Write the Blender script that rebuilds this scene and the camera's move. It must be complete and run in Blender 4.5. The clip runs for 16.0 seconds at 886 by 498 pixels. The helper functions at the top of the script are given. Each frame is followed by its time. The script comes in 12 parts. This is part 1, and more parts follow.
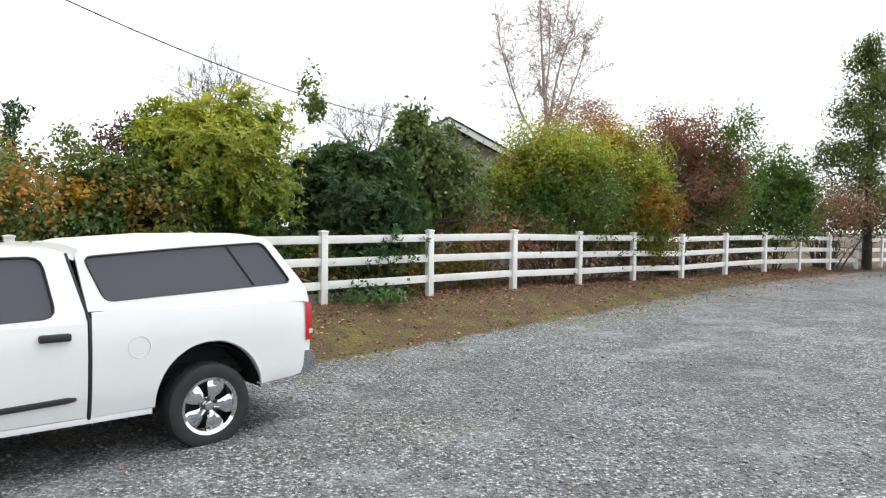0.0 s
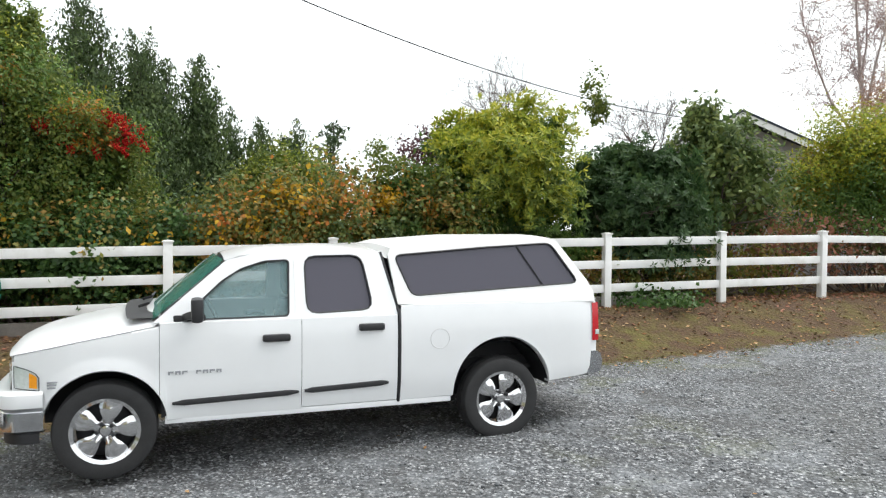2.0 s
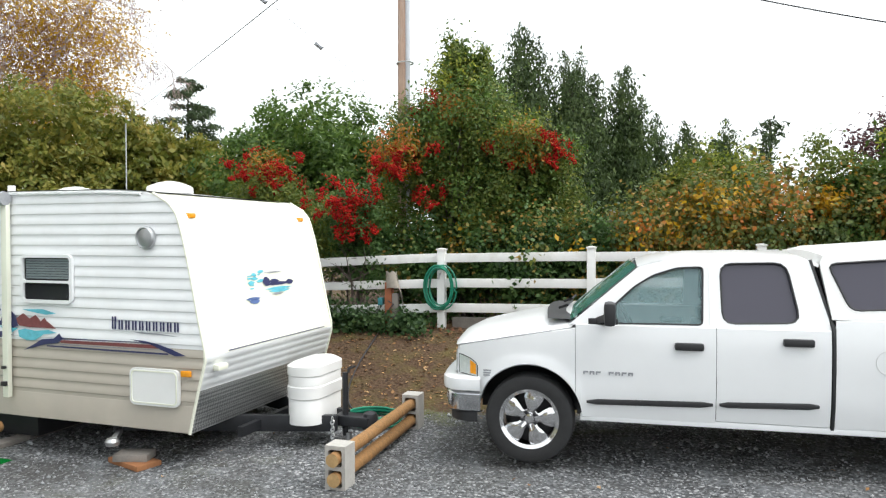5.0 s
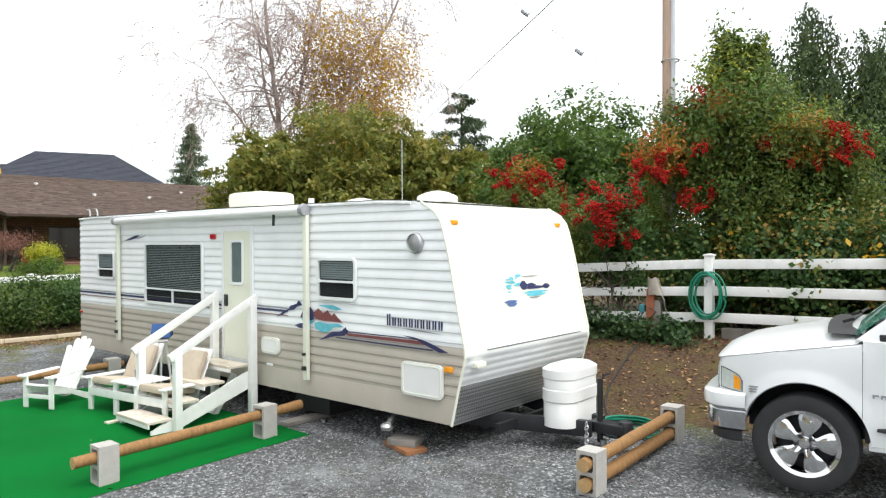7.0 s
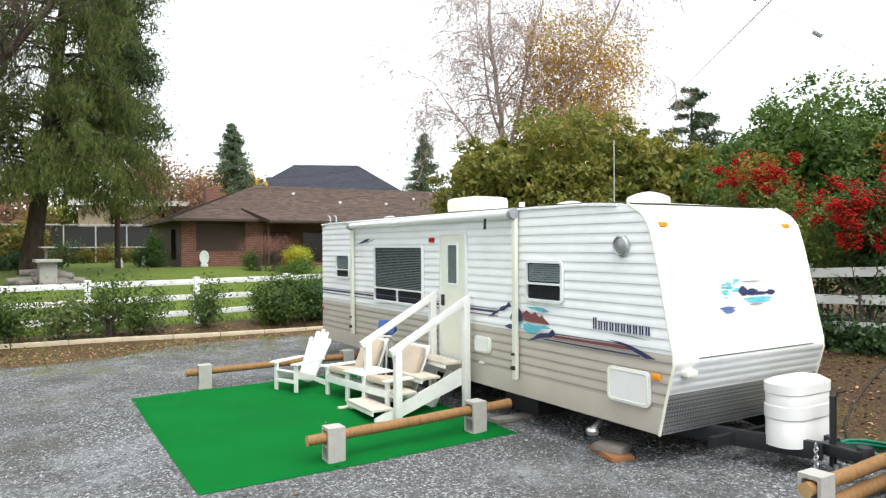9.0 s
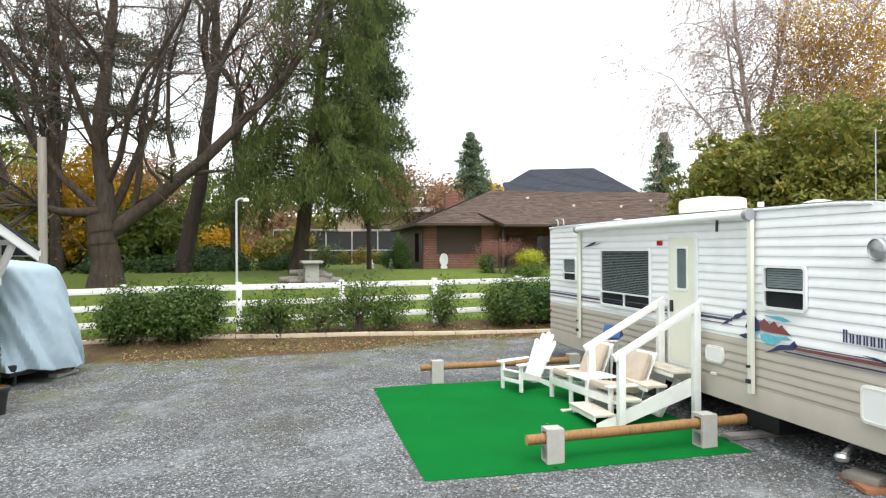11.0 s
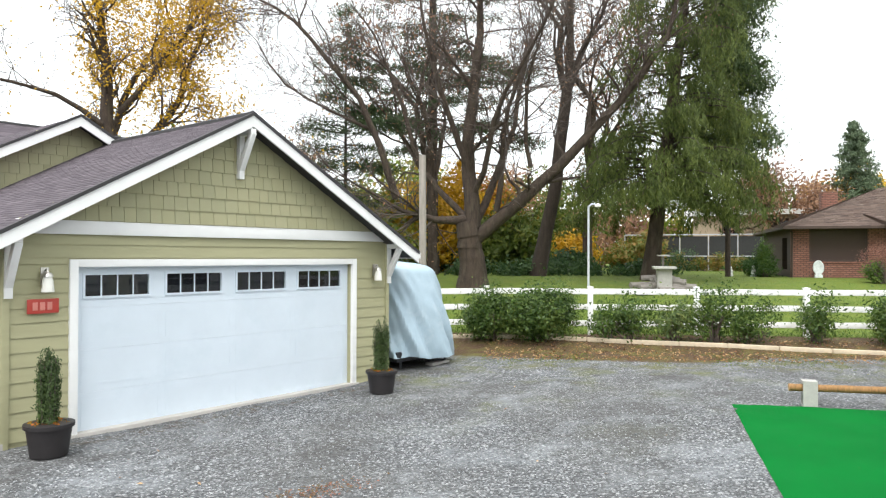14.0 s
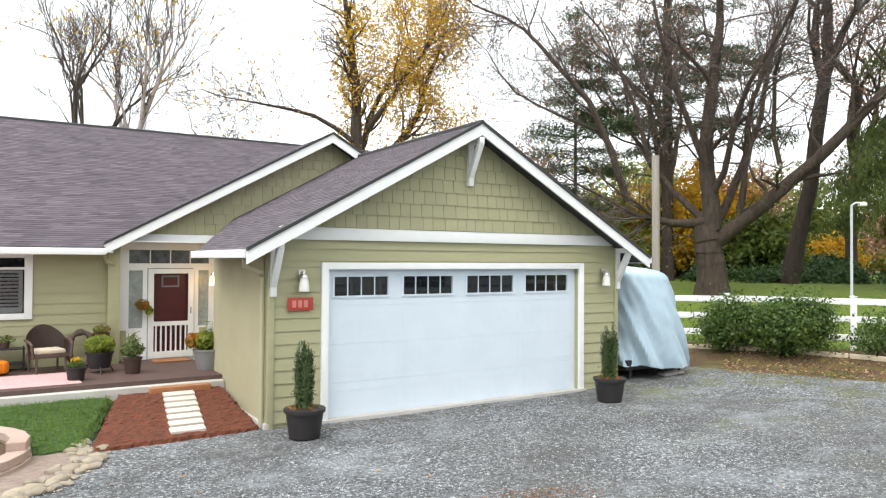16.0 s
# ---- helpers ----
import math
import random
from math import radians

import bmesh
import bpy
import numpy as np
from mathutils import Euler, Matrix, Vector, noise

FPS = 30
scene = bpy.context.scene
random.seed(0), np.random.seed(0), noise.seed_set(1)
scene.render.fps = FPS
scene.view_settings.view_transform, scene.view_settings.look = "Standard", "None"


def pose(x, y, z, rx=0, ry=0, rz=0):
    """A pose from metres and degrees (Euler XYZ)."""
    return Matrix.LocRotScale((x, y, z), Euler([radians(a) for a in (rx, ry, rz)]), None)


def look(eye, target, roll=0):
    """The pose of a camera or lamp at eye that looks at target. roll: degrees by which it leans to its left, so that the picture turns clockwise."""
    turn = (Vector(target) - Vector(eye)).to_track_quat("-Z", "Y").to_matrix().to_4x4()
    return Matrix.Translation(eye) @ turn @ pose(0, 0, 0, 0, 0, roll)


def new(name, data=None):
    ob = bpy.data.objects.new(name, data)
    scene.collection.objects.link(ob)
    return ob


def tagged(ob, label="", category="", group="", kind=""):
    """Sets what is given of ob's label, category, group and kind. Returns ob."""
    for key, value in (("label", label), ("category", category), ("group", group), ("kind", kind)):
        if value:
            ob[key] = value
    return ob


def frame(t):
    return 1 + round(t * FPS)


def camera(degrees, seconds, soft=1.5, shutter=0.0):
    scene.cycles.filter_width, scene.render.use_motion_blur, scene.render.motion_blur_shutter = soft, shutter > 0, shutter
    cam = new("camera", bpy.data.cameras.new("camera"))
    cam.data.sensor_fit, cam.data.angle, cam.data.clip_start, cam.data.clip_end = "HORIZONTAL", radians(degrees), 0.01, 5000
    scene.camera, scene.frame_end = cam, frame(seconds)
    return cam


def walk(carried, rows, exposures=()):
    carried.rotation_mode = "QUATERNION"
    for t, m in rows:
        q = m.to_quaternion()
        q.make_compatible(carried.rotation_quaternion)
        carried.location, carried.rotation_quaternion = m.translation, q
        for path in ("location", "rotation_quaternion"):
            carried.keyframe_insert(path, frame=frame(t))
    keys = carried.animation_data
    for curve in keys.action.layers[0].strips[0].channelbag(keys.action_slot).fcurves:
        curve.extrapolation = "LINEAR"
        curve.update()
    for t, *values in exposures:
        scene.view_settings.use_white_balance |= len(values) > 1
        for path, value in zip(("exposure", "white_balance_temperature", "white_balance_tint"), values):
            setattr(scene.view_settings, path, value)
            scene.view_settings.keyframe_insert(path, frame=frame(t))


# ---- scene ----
# ---------------- camera ----------------
cam = camera(63.86, 16.0, 1.25)
PATH = [
    (0.0, 0.000, -0.000, 2.118, -0.000, -1.707, -0.744),
    (0.5, -0.010, -0.016, 2.105, 5.463, -1.691, -0.685),
    (1.0, -0.037, -0.037, 2.094, 11.235, -1.675, -0.553),
    (1.5, -0.059, -0.041, 2.082, 16.523, -1.657, -0.470),
    (2.0, -0.079, -0.048, 2.077, 22.149, -1.559, -0.321),
    (2.5, -0.079, -0.051, 2.066, 27.728, -1.509, -0.249),
    (3.0, -0.067, -0.058, 2.059, 33.543, -1.460, -0.223),
    (3.5, -0.041, -0.051, 2.059, 39.025, -1.403, -0.138),
    (4.0, -0.005, -0.032, 2.069, 44.741, -1.331, -0.045),
    (4.5, 0.036, -0.006, 2.078, 50.262, -1.223, 0.006),
    (5.0, 0.065, 0.024, 2.078, 55.882, -1.112, 0.109),
    (7.5, 0.207, 0.176, 2.076, 81.835, -0.525, 0.285),
    (8.0, 0.235, 0.243, 2.075, 86.181, -0.439, 0.336),
    (8.5, 0.270, 0.302, 2.077, 90.899, -0.372, 0.351),
    (9.0, 0.293, 0.349, 2.078, 95.395, -0.310, 0.376),
    (11.5, 0.326, 0.563, 2.071, 118.689, 0.170, 0.264),
    (12.0, 0.323, 0.556, 2.065, 122.942, 0.259, 0.214),
    (12.5, 0.321, 0.531, 2.053, 127.883, 0.349, 0.105),
    (13.0, 0.317, 0.522, 2.048, 132.687, 0.423, 0.066),
    (13.5, 0.307, 0.523, 2.050, 137.613, 0.489, -0.005),
    (14.0, 0.290, 0.529, 2.057, 142.081, 0.552, -0.150),
    (14.5, 0.273, 0.536, 2.060, 146.692, 0.609, -0.241),
    (15.0, 0.253, 0.545, 2.060, 151.099, 0.688, -0.309),
    (15.5, 0.232, 0.550, 2.056, 155.890, 0.748, -0.304),
    (16.0, 0.211, 0.552, 2.046, 160.570, 0.878, -0.327),
]

walk(cam, [(t, pose(x, y, z, 90 + p, r, w)) for t, x, y, z, w, p, r in PATH],
     exposures=[(0.0, 0.22), (5.0, 0.24), (9.0, 0.28), (12.5, 0.42), (14.5, 0.52), (16.0, 0.5)])

# ---------------- daylight: a bright overcast sky ----------------
world = bpy.data.worlds.new("overcast")
scene.world = world
world.use_nodes = True
wn, wl = world.node_tree.nodes, world.node_tree.links
wn.clear()
w_out = wn.new("ShaderNodeOutputWorld")
w_bg = wn.new("ShaderNodeBackground")
w_sky = wn.new("ShaderNodeTexSky")
w_sky.sky_type = "NISHITA"
w_sky.sun_disc = False
w_sky.sun_elevation, w_sky.sun_rotation = radians(61), radians(52)
w_sky.air_density, w_sky.dust_density = 1.0, 6.0
w_mix = wn.new("ShaderNodeMix")
w_mix.data_type = "RGBA"
w_mix.inputs["Factor"].default_value = 0.93
w_mix.inputs["B"].default_value = (8.9, 9.35, 9.5, 1)
wl.new(w_sky.outputs["Color"], w_mix.inputs["A"])
wl.new(w_mix.outputs["Result"], w_bg.inputs["Color"])
w_bg.inputs["Strength"].default_value = 0.15
wl.new(w_bg.outputs["Background"], w_out.inputs["Surface"])
sun_data = bpy.data.lights.new("sun", "SUN")
sun_data.energy, sun_data.angle, sun_data.color = 2.7, radians(50), (1.0, 0.985, 0.955)
sun = new("sun", sun_data)
sun.matrix_world = look((0, 0, 30), (-13, -10, 0))

# ---------------- materials ----------------
def shader(name):
    m = bpy.data.materials.new(name)
    m.use_nodes = True
    nt = m.node_tree
    return m, nt, nt.nodes["Principled BSDF"]


def node(nt, kind, **kw):
    n = nt.nodes.new(kind)
    for k, v in kw.items():
        n.inputs[k].default_value = v
    return n


def ramp(nt, fac, stops):
    r = nt.nodes.new("ShaderNodeValToRGB")
    while len(r.color_ramp.elements) < len(stops):
        r.color_ramp.elements.new(0.5)
    for e, (p, c) in zip(r.color_ramp.elements, stops):
        e.position, e.color = p, (*c, 1)
    nt.links.new(fac, r.inputs["Fac"])
    return r.outputs["Color"]


def mixc(nt, fac, a, b, mode="MIX"):
    m = nt.nodes.new("ShaderNodeMix")
    m.data_type, m.blend_type = "RGBA", mode
    for sock, v in (("Factor", fac), ("A", a), ("B", b)):
        s = m.inputs[sock]
        if isinstance(v, (int, float)):
            s.default_value = v
        elif isinstance(v, tuple):
            s.default_value = (*v, 1)
        else:
            nt.links.new(v, s)
    return m.outputs["Result"]


def coords(nt, scale=(1, 1, 1), kind="Object"):
    tc = nt.nodes.new("ShaderNodeTexCoord")
    mp = nt.nodes.new("ShaderNodeMapping")
    mp.inputs["Scale"].default_value = scale
    nt.links.new(tc.outputs[kind], mp.inputs["Vector"])
    return mp.outputs["Vector"]


def noise_tex(nt, vec, scale, detail=4.0, rough=0.6):
    n = node(nt, "ShaderNodeTexNoise", Scale=scale, Detail=detail, Roughness=rough)
    nt.links.new(vec, n.inputs["Vector"])
    return n.outputs["Fac"]


def bump(nt, bs, height, strength, dist):
    b = node(nt, "ShaderNodeBump", Strength=strength, Distance=dist)
    nt.links.new(height, b.inputs["Height"])
    nt.links.new(b.outputs["Normal"], bs.inputs["Normal"])


def plain(name, color, rough=0.5, metal=0.0, var=0.12, scale=6.0, grain=60.0, bumps=0.1, dist=0.002, stretch=(1, 1, 1), stain=None, coat=0.0):
    """A surface of one colour with broad tone changes, fine grain, and bump."""
    m, nt, bs = shader(name)
    v = coords(nt, stretch)
    a, b = noise_tex(nt, v, scale), noise_tex(nt, v, grain, 3)
    dark = tuple(c * (1 - var) for c in color)
    lite = tuple(min(1, c * (1 + var)) for c in color)
    c = ramp(nt, a, [(0.3, dark), (0.7, lite)])
    c = mixc(nt, 0.35 * min(1, var * 5), c, ramp(nt, b, [(0.3, dark), (0.7, lite)]))
    if stain:
        c = mixc(nt, ramp(nt, noise_tex(nt, v, scale * 0.6, 6, 0.7), [(0.52, (0, 0, 0)), (0.75, (1, 1, 1))]), c, stain)
    nt.links.new(c, bs.inputs["Base Color"])
    bs.inputs["Roughness"].default_value, bs.inputs["Metallic"].default_value = rough, metal
    bs.inputs["Coat Weight"].default_value = coat
    bs.inputs["Coat Roughness"].default_value = 0.08
    if bumps:
        bump(nt, bs, b, bumps, dist)
    return m


def pieces(name, colors, rough=0.8, grain=40.0, bumps=0.3, dist=0.004, island=False, var=0.12, stretch=(1, 1, 1)):
    """Pieces that differ from one to the next."""
    m, nt, bs = shader(name)
    if island:
        r = nt.nodes.new("ShaderNodeNewGeometry").outputs["Random Per Island"]
    else:
        r = nt.nodes.new("ShaderNodeObjectInfo").outputs["Random"]
    k = len(colors)
    c = ramp(nt, r, [(i / max(1, k - 1), col) for i, col in enumerate(colors)])
    v = coords(nt, stretch)
    b = noise_tex(nt, v, grain, 5)
    c = mixc(nt, var * 2, c, ramp(nt, b, [(0.3, tuple(x * 0.5 for x in colors[0])), (0.7, tuple(min(1, x * 1.4) for x in colors[-1]))]))
    nt.links.new(c, bs.inputs["Base Color"])
    bs.inputs["Roughness"].default_value = rough
    if bumps:
        bump(nt, bs, b, bumps, dist)
    return m


def foliage(name, stops, rough=0.5, trans=0.4):
    """Leaves: a tone for each leaf, drifting through the crown."""
    m, nt, bs = shader(name)
    r = nt.nodes.new("ShaderNodeNewGeometry").outputs["Random Per Island"]
    n = noise_tex(nt, coords(nt), 1.3, 3)
    a = nt.nodes.new("ShaderNodeMath")
    a.operation = "MULTIPLY_ADD"
    a.inputs[1].default_value = 0.55
    nt.links.new(r, a.inputs[0])
    b = nt.nodes.new("ShaderNodeMath")
    b.operation = "MULTIPLY_ADD"
    b.inputs[1].default_value, b.inputs[2].default_value = 1.1, -0.32
    nt.links.new(n, b.inputs[0])
    nt.links.new(b.outputs[0], a.inputs[2])
    c = ramp(nt, a.outputs[0], stops)
    nt.links.new(c, bs.inputs["Base Color"])
    bs.inputs["Roughness"].default_value = rough
    bs.inputs["Specular IOR Level"].default_value = 0.35
    tr = nt.nodes.new("ShaderNodeBsdfTranslucent")
    nt.links.new(c, tr.inputs["Color"])
    mx = nt.nodes.new("ShaderNodeMixShader")
    mx.inputs["Fac"].default_value = trans
    nt.links.new(bs.outputs[0], mx.inputs[1])
    nt.links.new(tr.outputs[0], mx.inputs[2])
    nt.links.new(mx.outputs[0], nt.nodes["Material Output"].inputs["Surface"])
    return m


def glass(name, tint, alpha=0.75, rough=0.02, clear=0.75):
    """A pane: part mirror, part see-through."""
    m, nt, bs = shader(name)
    bs.inputs["Base Color"].default_value = (*tint, 1)
    bs.inputs["Roughness"].default_value = rough
    tr = nt.nodes.new("ShaderNodeBsdfTransparent")
    tr.inputs["Color"].default_value = (*[clear + (1 - clear) * c for c in tint], 1)
    mx = nt.nodes.new("ShaderNodeMixShader")
    mx.inputs["Fac"].default_value = alpha
    nt.links.new(bs.outputs[0], mx.inputs[2])
    nt.links.new(tr.outputs[0], mx.inputs[1])
    nt.links.new(mx.outputs[0], nt.nodes["Material Output"].inputs["Surface"])
    return m


def glow(name, color, power):
    m, nt, bs = shader(name)
    bs.inputs["Base Color"].default_value = (*color, 1)
    bs.inputs["Emission Color"].default_value = (*color, 1)
    bs.inputs["Emission Strength"].default_value = power
    return m


M = {}
M["truck_white"] = plain("truck white paint", (0.8, 0.81, 0.82), 0.28, 0, 0.02, 2, 300, 0, coat=0.6)
M["canopy_white"] = plain("canopy white gelcoat", (0.8, 0.8, 0.79), 0.35, 0, 0.03, 2, 200, 0, coat=0.3)
M["vinyl"] = plain("white vinyl", (0.8, 0.8, 0.79), 0.45, 0, 0.05, 3, 50, 0.05, stain=(0.62, 0.61, 0.56))
M["white_paint"] = plain("white painted wood", (0.8, 0.8, 0.78), 0.5, 0, 0.05, 4, 60, 0.12, stain=(0.68, 0.67, 0.63))
M["rv_white"] = plain("white trailer siding", (0.83, 0.845, 0.85), 0.35, 0.0, 0.04, 3, 120, 0.03, stain=(0.77, 0.775, 0.765))
M["rv_cap"] = plain("cream trailer front", (0.78, 0.79, 0.67), 0.3, 0, 0.03, 2, 120, 0.02)
M["rv_tan"] = plain("tan trailer siding", (0.44, 0.4, 0.34), 0.42, 0, 0.06, 3, 120, 0.04)
M["black_plastic"] = plain("black plastic", (0.018, 0.018, 0.02), 0.5, 0, 0.2, 8, 200, 0.1)
M["black_steel"] = plain("black painted steel", (0.025, 0.026, 0.03), 0.4, 0.3, 0.25, 10, 100, 0.15)
M["tyre"] = plain("tyre rubber", (0.022, 0.022, 0.023), 0.75, 0, 0.25, 10, 80, 0.3)
M["chrome"] = plain("chrome", (0.75, 0.75, 0.76), 0.09, 1.0, 0.05, 20, 100, 0)
M["chrome_bumper"] = plain("bumper chrome", (0.55, 0.56, 0.58), 0.16, 1.0, 0.08, 8, 100, 0.02)
M["steel"] = plain("galvanised steel", (0.5, 0.51, 0.52), 0.38, 0.9, 0.12, 15, 90, 0.1)
# Near-black stands for unlit rooms behind panes; hidden underparts share it.
M["dark_inside"] = plain("near-black for unlit parts", (0.03, 0.03, 0.033), 0.8, 0, 0.2, 5, 60, 0.1)
M["grey_trim"] = plain("grey interior trim", (0.16, 0.17, 0.18), 0.7, 0, 0.15, 5, 60, 0.1)
M["red_lens"] = plain("red lens", (0.45, 0.015, 0.02), 0.15, 0, 0.08, 40, 120, 0.1)
M["amber_lens"] = plain("amber lens", (0.85, 0.33, 0.02), 0.2, 0, 0.08, 40, 120, 0.1)
M["clear_lens"] = plain("clear lens", (0.62, 0.66, 0.64), 0.12, 0.2, 0.15, 30, 80, 0.2)
# The brown-grey reflection is put into this pane's base colour.
M["brown_glass"] = glass("pane with brown reflection painted in", (0.095, 0.07, 0.062), 0.92, 0.12)
M["tint_glass"] = glass("tinted glass", (0.07, 0.066, 0.09), 0.9)
# Teal base colour stands in for bright sky reflected in the side windows.
M["car_glass"] = glass("side glass with painted sky reflection", (0.34, 0.5, 0.52), 0.26, 0.02, 0.94)
M["wind_glass"] = glass("windscreen glass", (0.05, 0.22, 0.17), 0.7)
M["rv_glass"] = glass("smoked window glass", (0.02, 0.025, 0.03), 0.16, 0.02, 0.94)
M["win_glass"] = glass("window glass", (0.03, 0.035, 0.04), 0.25, 0.02, 0.9)
M["dark_glass"] = glass("dark window glass", (0.012, 0.013, 0.016), 0.9)
# Grey-blue reflection and curtain tone are put straight into the transom's colour.
M["transom_glass"] = plain("transom pane with grey reflection and curtain painted in", (0.1, 0.115, 0.125), 0.06, 0, 0.7, 4, 30, 0)
# Opaque sidelight colour holds both the curtain tone and a pale reflection.
M["curtain_reflection_glass"] = plain("pane with pale curtain and reflection painted in", (0.3, 0.33, 0.32), 0.12, 0, 0.3, 9, 40, 0)
M["siding"] = plain("sage green lap siding", (0.36, 0.345, 0.205), 0.65, 0, 0.05, 2, 40, 0.15, 0.002, (1, 1, 6))
M["shake"] = pieces("sage green shingle siding", [(0.35, 0.335, 0.195), (0.385, 0.365, 0.22), (0.34, 0.33, 0.2)], 0.7, 50, 0.25, 0.003, False, 0.06, (6, 6, 1))
M["stucco"] = plain("sage green smooth wall", (0.37, 0.335, 0.215), 0.75, 0, 0.05, 2, 90, 0.3, 0.003)
M["trim_white"] = plain("white trim paint", (0.8, 0.8, 0.79), 0.45, 0, 0.03, 3, 60, 0.06)
M["garage_white"] = plain("white door paint", (0.63, 0.7, 0.77), 0.4, 0, 0.03, 2, 120, 0.08, stain=(0.58, 0.66, 0.73))
M["roof_shingle"] = pieces("dark purple-grey roof shingle", [(0.042, 0.034, 0.041), (0.1, 0.082, 0.096), (0.06, 0.049, 0.06), (0.128, 0.104, 0.122)], 0.95, 120, 0.5, 0.004, True, 0.1)
M["roof_edge"] = plain("dark drip edge", (0.03, 0.028, 0.03), 0.6)
M["concrete"] = plain("concrete block", (0.4, 0.385, 0.36), 0.9, 0, 0.14, 8, 70, 0.5, 0.006, stain=(0.3, 0.29, 0.26))
M["slab"] = plain("concrete slab", (0.42, 0.4, 0.37), 0.9, 0, 0.14, 3, 60, 0.3, 0.004)
M["log"] = plain("weathered fence log", (0.27, 0.14, 0.05), 0.75, 0, 0.35, 5, 30, 0.4, 0.006, (8, 8, 1), stain=(0.13, 0.08, 0.035))
M["log_end"] = plain("cut log end", (0.42, 0.27, 0.12), 0.8, 0, 0.25, 20, 50, 0.3)
M["carpet"] = plain("green turf carpet", (0.001, 0.125, 0.02), 0.95, 0, 0.12, 1.2, 250, 0.8, 0.006)
M["hose"] = plain("green hose", (0.012, 0.2, 0.12), 0.35, 0, 0.15, 5, 50, 0.05)
M["bark"] = plain("grey brown bark", (0.06, 0.042, 0.03), 0.95, 0, 0.6, 3, 22, 1.0, 0.05, (3, 3, 0.6), stain=(0.1, 0.085, 0.055))
M["bark_dark"] = plain("dark bark", (0.05, 0.036, 0.028), 0.95, 0, 0.4, 3, 22, 1.0, 0.03, (3, 3, 0.6))
M["bark_pale"] = plain("pale birch bark", (0.42, 0.36, 0.33), 0.9, 0, 0.35, 2, 20, 0.5, 0.01, (1, 1, 3), stain=(0.2, 0.16, 0.14))
M["twig"] = plain("thin twigs", (0.1, 0.078, 0.066), 0.9, 0, 0.25, 3, 30, 0.2)
M["twig_pink"] = plain("pinkish twigs", (0.45, 0.35, 0.33), 0.9, 0, 0.25, 3, 30, 0.2)
M["pole_wood"] = plain("weathered pole wood", (0.42, 0.29, 0.22), 0.9, 0, 0.25, 3, 30, 0.5, 0.006, (6, 6, 0.5), stain=(0.5, 0.42, 0.36))
M["pvc"] = plain("grey conduit", (0.52, 0.54, 0.58), 0.5, 0, 0.08)
M["wire"] = plain("black cable", (0.03, 0.03, 0.035), 0.6)
M["tarp"] = plain("pale blue-grey tarpaulin", (0.34, 0.44, 0.51), 0.6, 0, 0.1, 2.5, 60, 0.15, 0.006, stain=(0.42, 0.5, 0.55))
M["pot_black"] = plain("dark plastic pot", (0.018, 0.015, 0.016), 0.55, 0, 0.25, 6, 60, 0.2)
M["pot_brown"] = plain("brown glazed pot", (0.06, 0.035, 0.03), 0.4, 0, 0.2)
M["pot_grey"] = plain("grey glazed pot", (0.22, 0.22, 0.22), 0.4, 0, 0.15)
M["soil"] = plain("potting soil", (0.09, 0.05, 0.03), 1.0, 0, 0.4, 20, 60, 0.8, 0.01)
M["mulch"] = plain("red bark mulch", (0.115, 0.031, 0.012), 0.95, 0, 0.6, 12, 55, 1.0, 0.02, stain=(0.06, 0.018, 0.009))
M["brown_roof"] = pieces("brown roof shingle", [(0.1, 0.068, 0.055), (0.19, 0.135, 0.11), (0.13, 0.095, 0.08), (0.075, 0.053, 0.044), (0.24, 0.18, 0.15)], 0.95, 100, 0.5, 0.006, True)
M["blue_roof"] = pieces("dark blue-grey roof shingle", [(0.028, 0.031, 0.045), (0.045, 0.049, 0.064), (0.036, 0.04, 0.055)], 0.95, 100, 0.4, 0.006, True)
M["brown_wood"] = plain("dark brown fascia", (0.07, 0.045, 0.035), 0.7, 0, 0.2)
M["tan_wall"] = plain("tan wall", (0.45, 0.36, 0.25), 0.85, 0, 0.08)
M["grey_wall"] = plain("grey wall boards", (0.3, 0.28, 0.28), 0.85, 0, 0.12)
M["grey_wood"] = plain("silvered boards", (0.22, 0.2, 0.18), 0.9, 0, 0.25, 4, 40, 0.4)
M["maroon"] = plain("maroon door paint", (0.07, 0.012, 0.014), 0.4, 0, 0.1)
M["wicker"] = plain("brown wicker", (0.075, 0.045, 0.035), 0.6, 0, 0.35, 60, 200, 0.6, 0.006)
M["cushion"] = plain("beige cushion cloth", (0.5, 0.42, 0.33), 0.9, 0, 0.12, 5, 150, 0.2)
M["tread"] = plain("worn wooden tread", (0.6, 0.54, 0.45), 0.8, 0, 0.15, 6, 60, 0.2, stain=(0.38, 0.3, 0.23))
M["brass_lamp"] = plain("brushed nickel", (0.5, 0.48, 0.45), 0.3, 1.0, 0.1)
M["frosted"] = plain("frosted lamp glass", (0.75, 0.74, 0.68), 0.3, 0, 0.03)
M["lamp_lit"] = glow("lit porch lamp", (1.0, 0.62, 0.2), 3.5)
M["red_sign"] = plain("red sign plate", (0.42, 0.05, 0.035), 0.45, 0, 0.08)
M["sign_bar"] = plain("sign relief", (0.6, 0.22, 0.18), 0.45, 0, 0.05)
M["decal_navy"] = plain("navy decal", (0.03, 0.035, 0.11), 0.4, 0, 0.1)
M["decal_maroon"] = plain("maroon decal", (0.2, 0.06, 0.06), 0.4, 0, 0.25, 20)
M["decal_teal"] = plain("teal decal", (0.12, 0.48, 0.58), 0.4, 0, 0.3, 14)
M["decal_grey"] = plain("grey decal", (0.3, 0.31, 0.33), 0.4, 0, 0.2)
